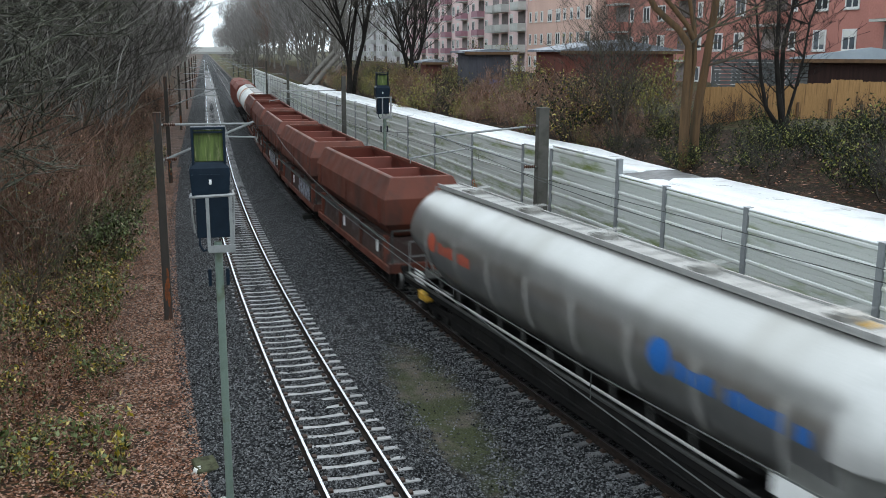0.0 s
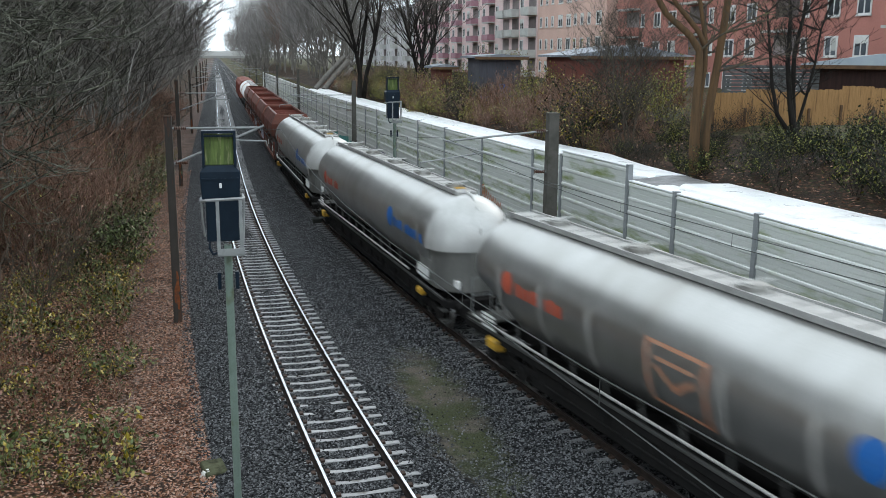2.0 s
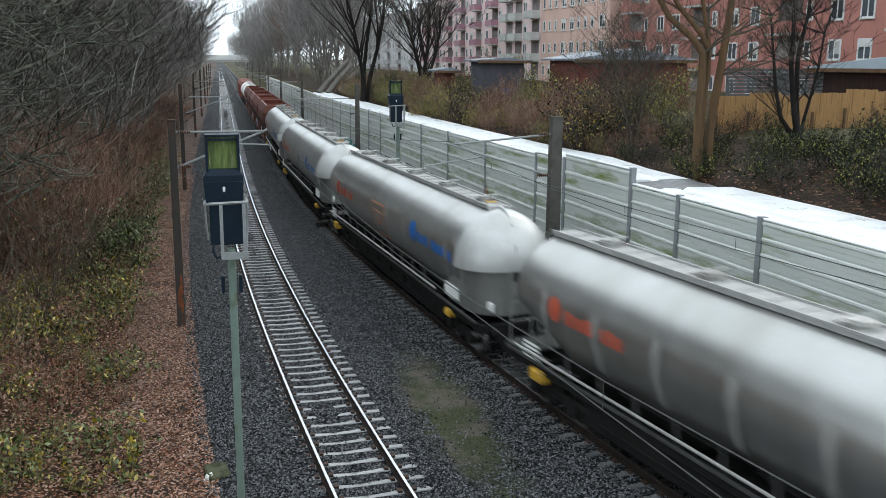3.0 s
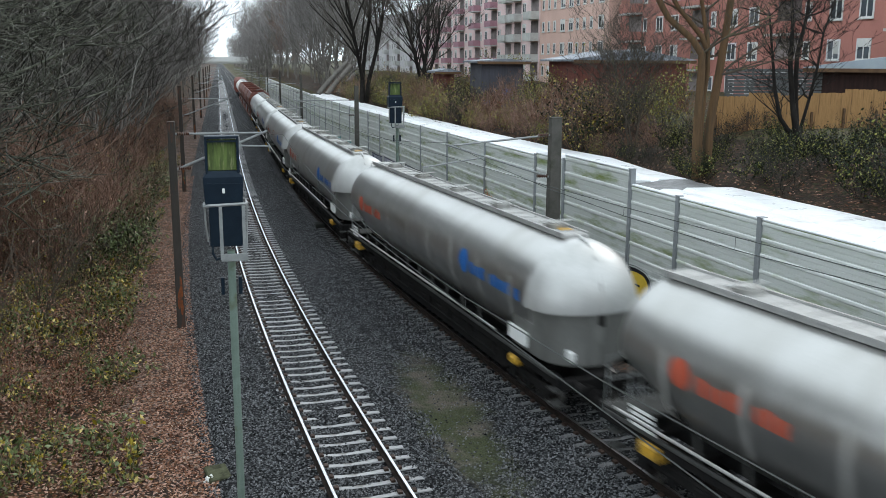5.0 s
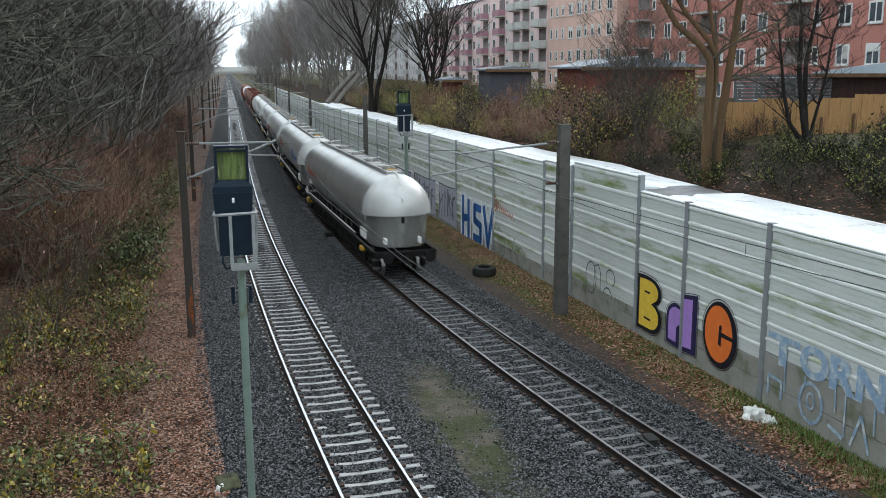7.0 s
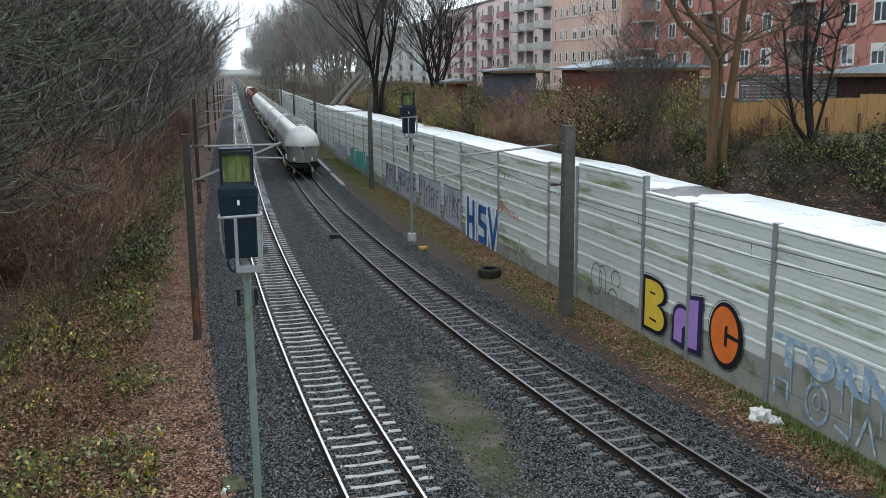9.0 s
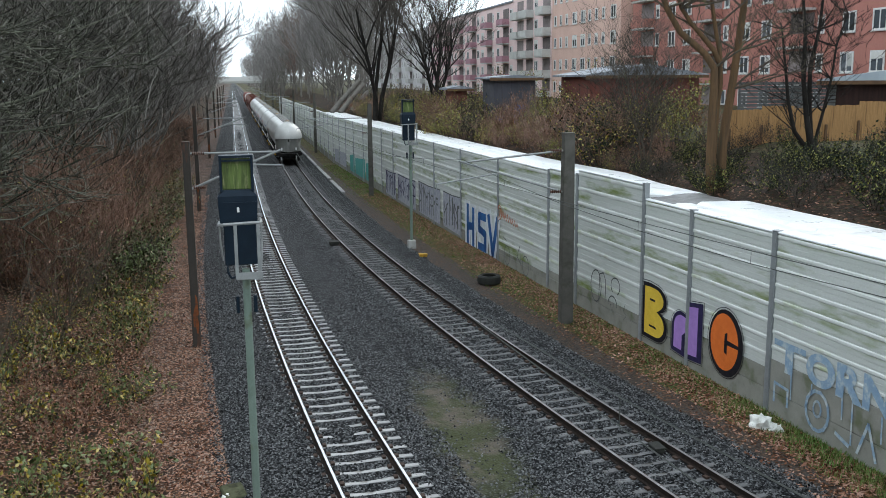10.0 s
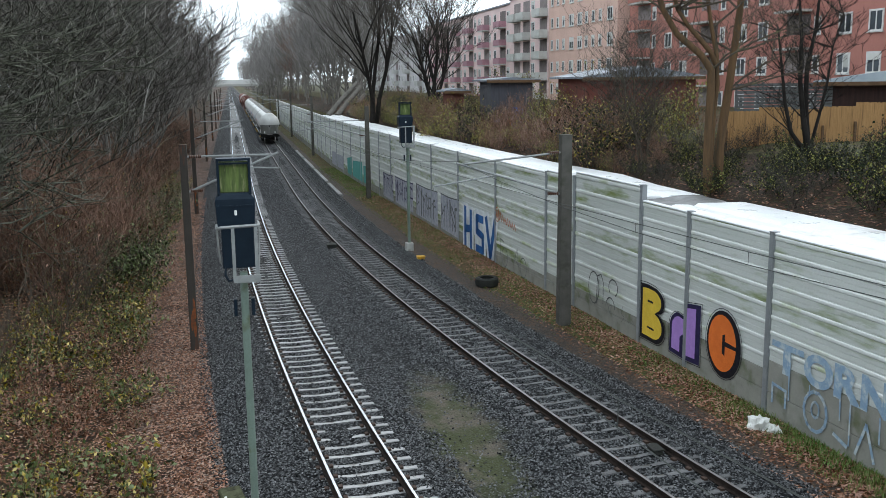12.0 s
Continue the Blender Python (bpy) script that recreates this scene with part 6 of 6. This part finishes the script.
def grass_on_verge():
    rg = random.Random(3)
    s = Shape()
    for i in range(30000):
        y = 11 + 85 * rg.random() ** 1.4
        clump_here = noise.noise(Vector((y * 0.22, 4.0, 0)))
        if clump_here < -0.15 and y > 22 and rg.random() < 0.7:
            continue
        x = wall_x(y) - 0.12 - min(2.3, abs(rg.gauss(0, 0.45 + 0.55 * min(1.0, max(0.0, (y - 22) / 14)))))
        z = ground_z(x, y)
        a, h, w = rg.uniform(0, 6.28), rg.uniform(0.04, 0.12) + (0.06 if y < 22 else 0.0), 0.013
        dx, dy = math.cos(a), math.sin(a)
        s.add([(x - dy * w, y + dx * w, z), (x + dy * w, y - dx * w, z), (x + dx * h * 0.6, y + dy * h * 0.6, z + h)], [(0, 1, 2)])
    tagged(part("verge_grass", s, "grass"), "green grass along the foot of the barrier", "grass", kind="stuff")


grass_on_verge()


def loose_stones():
    rg = random.Random(11)
    s = Shape()
    for i in range(150000):
        y = 13 + 80 * rg.random() ** 2.0
        l, r = left_x(y), right_x(y)
        x = rg.uniform(l - 3.1, r + 2.75)
        for c in (l, r):
            if abs(abs(x - c) - 0.75) < 0.12:
                x += 0.25
        off = abs((y - 6.0 + SLEEPER_PITCH / 2) % SLEEPER_PITCH - SLEEPER_PITCH / 2)
        if off < 0.105 and min(abs(x - l), abs(x - r)) < 1.28 and rg.random() < 0.96:
            continue
        if math.hypot((x - 5.35) / 1.05, (y - 21.5) / 5.4) + 0.5 * noise.noise(Vector((x * 1.6, y * 0.8, 5.0))) < 0.8 and rg.random() < 0.85:
            continue
        z = ground_z(x, y) + 0.008
        k = rg.uniform(0.018, 0.04)
        a = rg.uniform(0, 6.28)
        p = [(x + k * math.cos(a + w) * rg.uniform(0.7, 1.2), y + k * math.sin(a + w) * rg.uniform(0.7, 1.2), z - 0.01 + rg.uniform(0, 0.012)) for w in (0, 1.57, 3.14, 4.71)]
        top = (x + rg.uniform(-0.3, 0.3) * k, y + rg.uniform(-0.3, 0.3) * k, z + k * rg.uniform(0.6, 1.1))
        s.add(p + [top], [(0, 1, 4), (1, 2, 4), (2, 3, 4), (3, 0, 4)])
    tagged(part("loose_ballast", s, "stone"), "loose dark ballast stones", "ballast", kind="stuff")


loose_stones()

# ---- paint on the barrier
def wall_frame(y, lift=0.07):
    """Pose on the barrier's railway side: local x runs towards smaller y, local y up."""
    h = heading(wall_x, y)
    ax = Vector((-math.sin(h), -math.cos(h), 0))
    up = Vector((0, 0, 1))
    out = ax.cross(up)
    m = Matrix((ax, up, out)).transposed().to_4x4()
    m.translation = Vector((wall_x(y), y, 0)) + out * lift
    return m


def letter_shape(text, width, height, fat, depth=0.003):
    """A letter of the built-in font as a mesh in a width by height field."""
    cu = bpy.data.curves.new("letter", "FONT")
    cu.body, cu.offset, cu.resolution_u = text, 0.0, 4
    ob = bpy.data.objects.new("letter", cu)
    me = bpy.data.meshes.new_from_object(ob)
    xs, ys = [v.co.x for v in me.vertices], [v.co.y for v in me.vertices]
    kx, ky, x0, y0 = width / (max(xs) - min(xs)), height / (max(ys) - min(ys)), min(xs), min(ys)
    bpy.data.meshes.remove(me)
    cu.offset = fat / (2 * max(kx, ky))
    me = bpy.data.meshes.new_from_object(ob)
    s = Shape()
    s.v = [((v.co.x - x0) * kx, (v.co.y - y0) * ky, depth) for v in me.vertices]
    s.f = [tuple(p.vertices) for p in me.polygons]
    s.m = [0] * len(s.f)
    bpy.data.objects.remove(ob)
    bpy.data.meshes.remove(me)
    bpy.data.curves.remove(cu)
    return s


def stroke(shape, pts, width, depth=0.003):
    """A flat sprayed line through points on the wall."""
    for (x0, y0), (x1, y1) in zip(pts[:-1], pts[1:]):
        d = Vector((x1 - x0, y1 - y0))
        if d.length < 1e-6:
            continue
        n = Vector((-d.y, d.x)).normalized() * width / 2
        e = d.normalized() * width * 0.3
        shape.add([(x0 - n.x - e.x, y0 - n.y - e.y, depth), (x0 + n.x - e.x, y0 + n.y - e.y, depth), (x1 + n.x + e.x, y1 + n.y + e.y, depth), (x1 - n.x + e.x, y1 - n.y + e.y, depth)], [(3, 2, 1, 0)])
    return shape


def arc(cx, cy, rx, ry, a0, a1, n=14):
    return [(cx + rx * math.cos(radians(a0 + (a1 - a0) * k / n)), cy + ry * math.sin(radians(a0 + (a1 - a0) * k / n))) for k in range(n + 1)]


def blob(shape, pts, depth):
    shape.add([(x, y, depth) for x, y in pts], [tuple(range(len(pts)))])
    return shape


def piece_letter(y, z, outer, inner, cuts, fill, edge, label):
    m = wall_frame(y) @ pose(0, z, 0)
    halo = Shape()
    stroke(halo, [(a * 1.07 - 0.06, b * 1.05 - 0.04) for a, b in outer + outer[:1]], 0.02, 0.001)
    part("sprayed_outline", halo, "spray_black", barrier, at=m)
    part("sprayed_letter", blob(Shape(), outer, 0.004), edge, barrier, label + " outline", at=m)
    part("sprayed_letter", blob(Shape(), inner, 0.009), fill, barrier, label, at=m)
    c = Shape()
    for cut in cuts:
        blob(c, cut, 0.014)
    part("sprayed_counter", c, edge, barrier, at=m)


# yellow B, violet d, orange C
b_out = [(0, 0), (0.95, 0)] + arc(0.95, 0.52, 0.68, 0.52, -80, 75) + arc(0.85, 1.4, 0.72, 0.45, -50, 85) + [(0.5, 1.88), (0.0, 1.85)]
b_in = [(0.15, 0.14), (0.9, 0.13)] + arc(0.9, 0.55, 0.55, 0.42, -75, 62) + [(0.95, 0.99)] + arc(0.8, 1.38, 0.58, 0.36, -55, 85) + [(0.5, 1.75), (0.15, 1.72)]
piece_letter(28.05, -0.05, b_out, b_in, [[(0.5, 0.42), (0.95, 0.40), (0.95, 0.47), (0.5, 0.49)], [(0.5, 1.30), (0.85, 1.30), (0.85, 1.37), (0.5, 1.37)]], "spray_yellow", "spray_black", "yellow sprayed bubble letter B")
d_out = [(0, 0.0), (0.0, 0.75)] + arc(0.55, 0.85, 0.55, 0.5, 180, 95) + [(0.85, 1.3), (0.85, 1.72), (1.75, 1.85), (1.75, 0.0), (0.85, -0.05)]
d_in = [(0.13, 0.13), (0.13, 0.75)] + arc(0.58, 0.85, 0.45, 0.38, 180, 95) + [(0.97, 1.18), (0.97, 1.6), (1.5, 1.68), (1.5, 0.14), (0.97, 0.1)]
piece_letter(26.1, -0.0, d_out, d_in, [[(0.62, 0.05), (0.92, 0.05), (0.92, 0.62), (0.78, 0.72), (0.62, 0.6)]], "spray_violet", "spray_navy", "violet sprayed bubble letter d")
c_out = arc(0.82, 0.95, 0.86, 0.98, 0, 350, 26)
c_in = arc(0.76, 0.97, 0.70, 0.83, 0, 350, 26)
piece_letter(23.95, 0.05, c_out, c_in, [[(0.78, 0.68), (0.92, 0.62), (0.92, 0.92), (1.55, 0.92), (1.55, 1.02), (0.92, 1.06), (0.92, 1.28), (0.78, 1.22)]], "spray_orange", "spray_black", "orange sprayed bubble letter C")

# pale blue letters with drips
for ch, y, w in (("T", 20.85, 1.15), ("O", 19.55, 0.95), ("R", 18.45, 0.75), ("N", 17.55, 0.8)):
    m = wall_frame(y) @ pose(0, 1.05 if ch != "T" else 1.0, 0)
    part("sprayed_letter", letter_shape(ch, w, 0.74, 0.12), "spray_blue", barrier, "pale blue sprayed letter " + ch, at=m)
s = Shape()
for x, z0, z1 in ((0.7, 1.0, 0.35), (2.95, 1.1, 0.0), (2.6, 1.0, 0.5), (3.9, 1.0, 0.4), (1.5, 1.0, 0.75)):
    stroke(s, [(x, z0), (x + 0.02, z1)], 0.05)
stroke(s, arc(1.75, 0.4, 0.42, 0.5, 0, 360), 0.09)
stroke(s, arc(1.75, 0.45, 0.14, 0.2, 0, 360), 0.06)
stroke(s, [(3.2, -0.1), (3.5, 0.7), (3.8, -0.1)], 0.08)
stroke(s, [(0.05, 0.1), (0.05, 0.6), (0.6, 0.55), (0.6, 0.1)], 0.08)
stroke(s, [(2.45, 0.1), (2.9, -0.05)], 0.1)
tagged(part("sprayed_drips", s, "spray_blue", barrier, "runny pale blue spray lines", at=wall_frame(20.85, 0.076)), kind="stuff")

# outlined scribble beside the concrete pole
s = Shape()
stroke(s, arc(0.5, 0.55, 0.45, 0.6, 0, 360), 0.045)
stroke(s, [(0.75, 0.0), (0.8, 1.05), (1.1, 1.15), (1.3, 0.9), (1.3, 0.1)], 0.045)
stroke(s, arc(2.1, 0.85, 0.35, 0.3, -60, 230), 0.045)
stroke(s, arc(1.9, 0.1, 0.35, 0.35, 0, 180), 0.045)
stroke(s, [(1.6, 0.3), (1.9, -0.15), (2.0, 0.2), (1.7, 0.1)], 0.02)
stroke(s, [(2.9, 0.4), (2.75, 0.1), (3.0, 0.0), (2.8, -0.2)], 0.02)
tagged(part("scribble", s, "spray_gray", barrier, "thin grey sprayed scribble", at=wall_frame(32.2) @ pose(0, 0.3, 0)), kind="stuff")

# deep blue block lettering with white edges
for k, bars in enumerate(([[(0.1, 0), (0.1, 2.0)], [(1.1, 0.0), (1.1, 1.9)], [(0.1, 0.9), (1.1, 1.0)]],
                          [[(1.3, 1.75), (0.3, 1.75), (0.3, 1.05), (1.3, 0.9), (1.3, 0.15), (0.2, 0.15)]],
                          [[(0.0, 1.9), (0.65, 0.1), (1.35, 1.9)]])):
    m = wall_frame(48.3 - k * 1.85) @ pose(0.2, -0.25, 0)
    w_, b_ = Shape(), Shape()
    for line in bars:
        stroke(w_, line, 0.95, 0.002)
        stroke(b_, line, 0.4, 0.006)
    part("sprayed_block", w_, "spray_white", barrier, "white edge of blue block lettering", at=m)
    part("sprayed_block", b_, "spray_deep", barrier, "deep blue sprayed block lettering", at=m)

# long grey-blue piece and a teal field further along
rg = random.Random(17)
for y0, y1, ztop in ((70.0, 66.3, 1.7), (65.6, 60.0, 1.8), (59.2, 53.7, 1.95), (53.0, 49.2, 2.0)):
    w = y0 - y1
    part("sprayed_field", blob(Shape(), [(0, -0.1), (w, -0.15), (w, ztop), (w * 0.5, ztop - 0.08), (0, ztop - 0.05)], 0.002), "graffito_pale", barrier, "pale grey-blue sprayed field", at=wall_frame(y0))
    s = Shape()
    x = 0.2
    while x < w - 0.4:
        stroke(s, [(x, rg.uniform(0.0, 0.4)), (x + rg.uniform(-0.1, 0.1), rg.uniform(1.2, ztop - 0.1)), (x + rg.uniform(0.2, 0.5), rg.uniform(0.8, 1.5))], rg.uniform(0.08, 0.2), 0.005)
        if rg.random() < 0.6:
            stroke(s, [(x, rg.uniform(0.3, 1.2)), (x + 0.5, rg.uniform(0.3, 1.2))], 0.1, 0.005)
        x += rg.uniform(0.35, 0.7)
    stroke(s, [(0, ztop - 0.04), (w * 0.5, ztop - 0.08), (w, ztop)], 0.07, 0.006)
    tagged(part("sprayed_strokes", s, "spray_navy" if y0 > 60 else "spray_gray", barrier, "dark sprayed lettering strokes", at=wall_frame(y0)), kind="stuff")
for y0, y1 in ((87.6, 84.9), (84.4, 79.2), (78.7, 75.3)):
    part("sprayed_field", blob(Shape(), [(0, 0.0), (y0 - y1, -0.05), (y0 - y1, 1.7), (0, 1.4)], 0.002), "spray_teal", barrier, "teal sprayed field", at=wall_frame(y0))
for y0, y1 in ((98.5, 95.0), (94.4, 90.0)):
    part("sprayed_field", blob(Shape(), [(0, 0.0), (y0 - y1, 0.0), (y0 - y1, 1.4), (0, 1.3)], 0.002), "graffito_pale", barrier, "pale sprayed field far along", at=wall_frame(y0))
s = Shape()
for k in range(9):
    x = k * 0.33
    stroke(s, [(x, 0.35 - k * 0.03), (x + 0.12, 0.75 - k * 0.05), (x + 0.3, 0.3 - k * 0.03), (x + 0.15, 0.5 - 0.03 * k)], 0.045)
stroke(s, arc(0.3, 0.5, 0.28, 0.35, 0, 360), 0.05)
tagged(part("scribble", s, "spray_red", barrier, "red-orange sprayed scribble", at=wall_frame(43.0) @ pose(0, 1.6, 0)), kind="stuff")
s = Shape()
stroke(s, arc(0.7, 0.2, 0.4, 0.45, 0, 360), 0.04)
stroke(s, [(0.1, 0.2), (0.1, 1.0), (0.6, 0.9)], 0.04)
stroke(s, [(2.0, 0.2), (2.4, 0.9), (2.6, 0.1), (2.1, 0.4)], 0.04)
stroke(s, arc(3.2, 0.15, 0.4, 0.45, 0, 360), 0.04)
tagged(part("scribble", s, "spray_gray", barrier, "grey sprayed scribble", at=wall_frame(42.3)), kind="stuff")


# ---- small things on the ground
def build_tyre():
    x, y = 10.5, 38.0
    t = thing("old_tyre", pose(x, y, ground_z(x, y)), "old black tyre ring lying on the verge", "tyre")
    s = Shape()
    prof = [(0.30, 0.02), (0.42, 0.0), (0.5, 0.06), (0.52, 0.2), (0.5, 0.34), (0.42, 0.4), (0.3, 0.38), (0.33, 0.3), (0.33, 0.1)]
    rings = [[(r * math.cos(2 * math.pi * k / 24), r * math.sin(2 * math.pi * k / 24), z) for r, z in prof] for k in range(25)]
    part("tyre_ring", s.loft(rings, cap=False), "rubber", t, smooth=True)


build_tyre()


def build_bag(x, y, size, label):
    t = thing("plastic_bag", pose(x, y, ground_z(x, y)), label, "plastic bag")
    bm = bmesh.new()
    bmesh.ops.create_icosphere(bm, subdivisions=3, radius=1)
    for v in bm.verts:
        n = noise.noise(v.co * 2.1 + Vector((x, y, 0)))
        k = 0.75 + 0.75 * n
        v.co = Vector((v.co.x * size * k * 1.2, v.co.y * size * k, max(-0.01, v.co.z * size * 1.3 * k)))
    s = Shape().add([v.co for v in bm.verts], [[v.index for v in f.verts] for f in bm.faces])
    bm.free()
    part("crumpled_film", s, "plastic_white", t)


build_bag(12.75, 20.1, 0.3, "crumpled white plastic bag on the verge")
build_bag(12.95, 19.75, 0.17, "torn white plastic scrap on the verge")
build_bag(-0.55, 19.1, 0.11, "small white plastic scrap beside the ballast")


def build_track_box(x, y, label, mat, lo, hi):
    t = thing("track_box", pose(x, y, ground_z(x, y)), label, "track equipment")
    part("housing", Shape().box(lo, hi, 0, 0.03), mat, t)
    part("lid", Shape().box((lo[0] - 0.02, lo[1] - 0.02, hi[2]), (hi[0] + 0.02, hi[1] + 0.02, hi[2] + 0.04), 0, 0.01), mat, t)


build_track_box(4.9, 48.6, "small black track magnet box beside the rail", "rubber", (-0.25, -0.3, 0), (0.25, 0.3, 0.2))
build_track_box(8.9, 44.6, "small yellow marker block on the verge", "yellow", (-0.18, -0.15, 0), (0.2, 0.15, 0.12))
build_track_box(right_x(19.5) + 0.55, 19.0, "black cable box clamped beside the rail", "rubber", (-0.12, -0.2, 0), (0.12, 0.2, 0.12))

# concrete cable trough along the curve of the far track
tr = thing("cable_trough", pose(0, 0, 0), "pale concrete cable trough along the ballast edge", "cable trough")
ys = [72 + 1.5 * i for i in range(34)]
for i, (a, b) in enumerate(zip(ys[:-1], ys[1:])):
    if i % 9 in (6,):
        continue
    s = Shape()
    rings = [[(right_x(y) + 2.75 + px, y, ground_z(right_x(y) + 2.75, y) + pz) for px, pz in ((-0.14, -0.1), (0.14, -0.1), (0.14, 0.12), (-0.14, 0.12))] for y in (a, b - 0.03)]
    part("trough_lid", s.loft(rings), "sleeper", tr)

# things about the gardens
def build_slat_fence():
    f = thing("slat_fence", pose(0, 0, 0), "weathered grey fence of level boards behind the reed screen", "fence")
    a, b = Vector((23.6, 40.6)), Vector((28.6, 39.6))
    z = ground_z(24.0, 40.0)
    ang, ln = math.degrees(math.atan2(b.y - a.y, b.x - a.x)), (b - a).length
    m = pose(a.x, a.y, z, 0, 0, ang)
    for k in range(13):
        part("board", Shape().box((0, -0.012, 0.1 + k * 0.17), (ln, 0.012, 0.24 + k * 0.17), 0, 0.004), "board_gray", f, at=m)
    for k in range(5):
        part("fence_post", Shape().box((ln * k / 4 - 0.05, 0.012, -0.3), (ln * k / 4 + 0.05, 0.11, 2.35), 0, 0.01), "board_gray", f, at=m)


build_slat_fence()


def build_garden_table(x, y):
    z = ground_z(x, y)
    t = thing("garden_table", pose(x, y, z, 0, 0, 8), "small orange wooden garden table by the grey shed", "table")
    part("tabletop", Shape().box((-0.75, -0.4, 0.68), (0.75, 0.4, 0.74), 0, 0.01), "table_orange", t)
    for px in (-0.66, 0.66):
        for py in (-0.32, 0.32):
            part("leg", Shape().box((px - 0.04, py - 0.04, -0.1), (px + 0.04, py + 0.04, 0.68)), "table_orange", t)
    return t


def build_barrel(x, y, r, h):
    b = thing("water_butt", pose(x, y, ground_z(x, y)), "blue plastic water butt beside the grey shed", "barrel", "blue water butts")
    prof = [(0.86, -0.1), (0.9, 0.02), (1.0, 0.3), (1.0, 0.7), (0.93, 0.95), (0.86, 1.0)]
    part("tub", Shape().loft([[(r * q * math.cos(6.2832 * k / 14), r * q * math.sin(6.2832 * k / 14), h * z) for k in range(14)] for q, z in prof]), "blue_plastic", b, smooth=True)
    part("rim", Shape().tube([(r * 0.9 * math.cos(6.2832 * k / 14), r * 0.9 * math.sin(6.2832 * k / 14), h) for k in range(15)], 0.025, 5), "blue_plastic", b)


build_garden_table(18.3, 58.6)
build_barrel(17.4, 60.2, 0.32, 0.9)
build_barrel(18.9, 60.6, 0.4, 1.35)


def build_heap(x, y, size):
    """A sagging tarpaulin over garden things."""
    t = thing("covered_heap", pose(x, y, ground_z(x, y) - 0.05), "faded green tarpaulin over a garden heap", "tarpaulin")
    n, s = 12, Shape()
    for j in range(n + 1):
        for i in range(n + 1):
            u, v = 2 * i / n - 1, 2 * j / n - 1
            hgt = max(0.0, 1 - max(abs(u), abs(v)) ** 3) * (0.75 + 0.5 * noise.noise(Vector((u * 1.7 + x, v * 1.7, 2.0))))
            s.v.append((u * size, v * size * 0.7, hgt * size))
    s.f = [(j * (n + 1) + i, j * (n + 1) + i + 1, (j + 1) * (n + 1) + i + 1, (j + 1) * (n + 1) + i) for j in range(n) for i in range(n)]
    s.m = [0] * len(s.f)
    part("sheet", s, "teal_tarp", t)


build_heap(19.2, 52.6, 0.8)

slab = thing("concrete_slab", pose(-0.38, 19.3, ground_z(-0.38, 19.3), 2, 0, 12), "mossy broken concrete slab beside the signal mast", "concrete slab")
part("slab", Shape().box((-0.24, -0.34, -0.05), (0.24, 0.34, 0.09), 0, 0.03), "slab_moss", slab)

# felled trunks leaning on the bank
for x0, y0, z0, x1, y1, z1 in ((11.0, 108, 4.7, 14.6, 110, 8.3), (11.9, 107, 4.7, 15.0, 109, 7.9), (13.2, 107, 4.8, 15.4, 109, 7.0)):
    t = thing("felled_trunk", pose(x0, y0, z0), "pale felled tree trunk leaning on the bank", "tree trunk", "felled trunks on the bank")
    part("trunk", Shape().tube([(0, 0, 0), ((x1 - x0) * 0.5, (y1 - y0) * 0.5, (z1 - z0) * 0.52), (x1 - x0, y1 - y0, z1 - z0)], [0.3, 0.28, 0.25], 12), "bark_far", t, smooth=True)


motions()
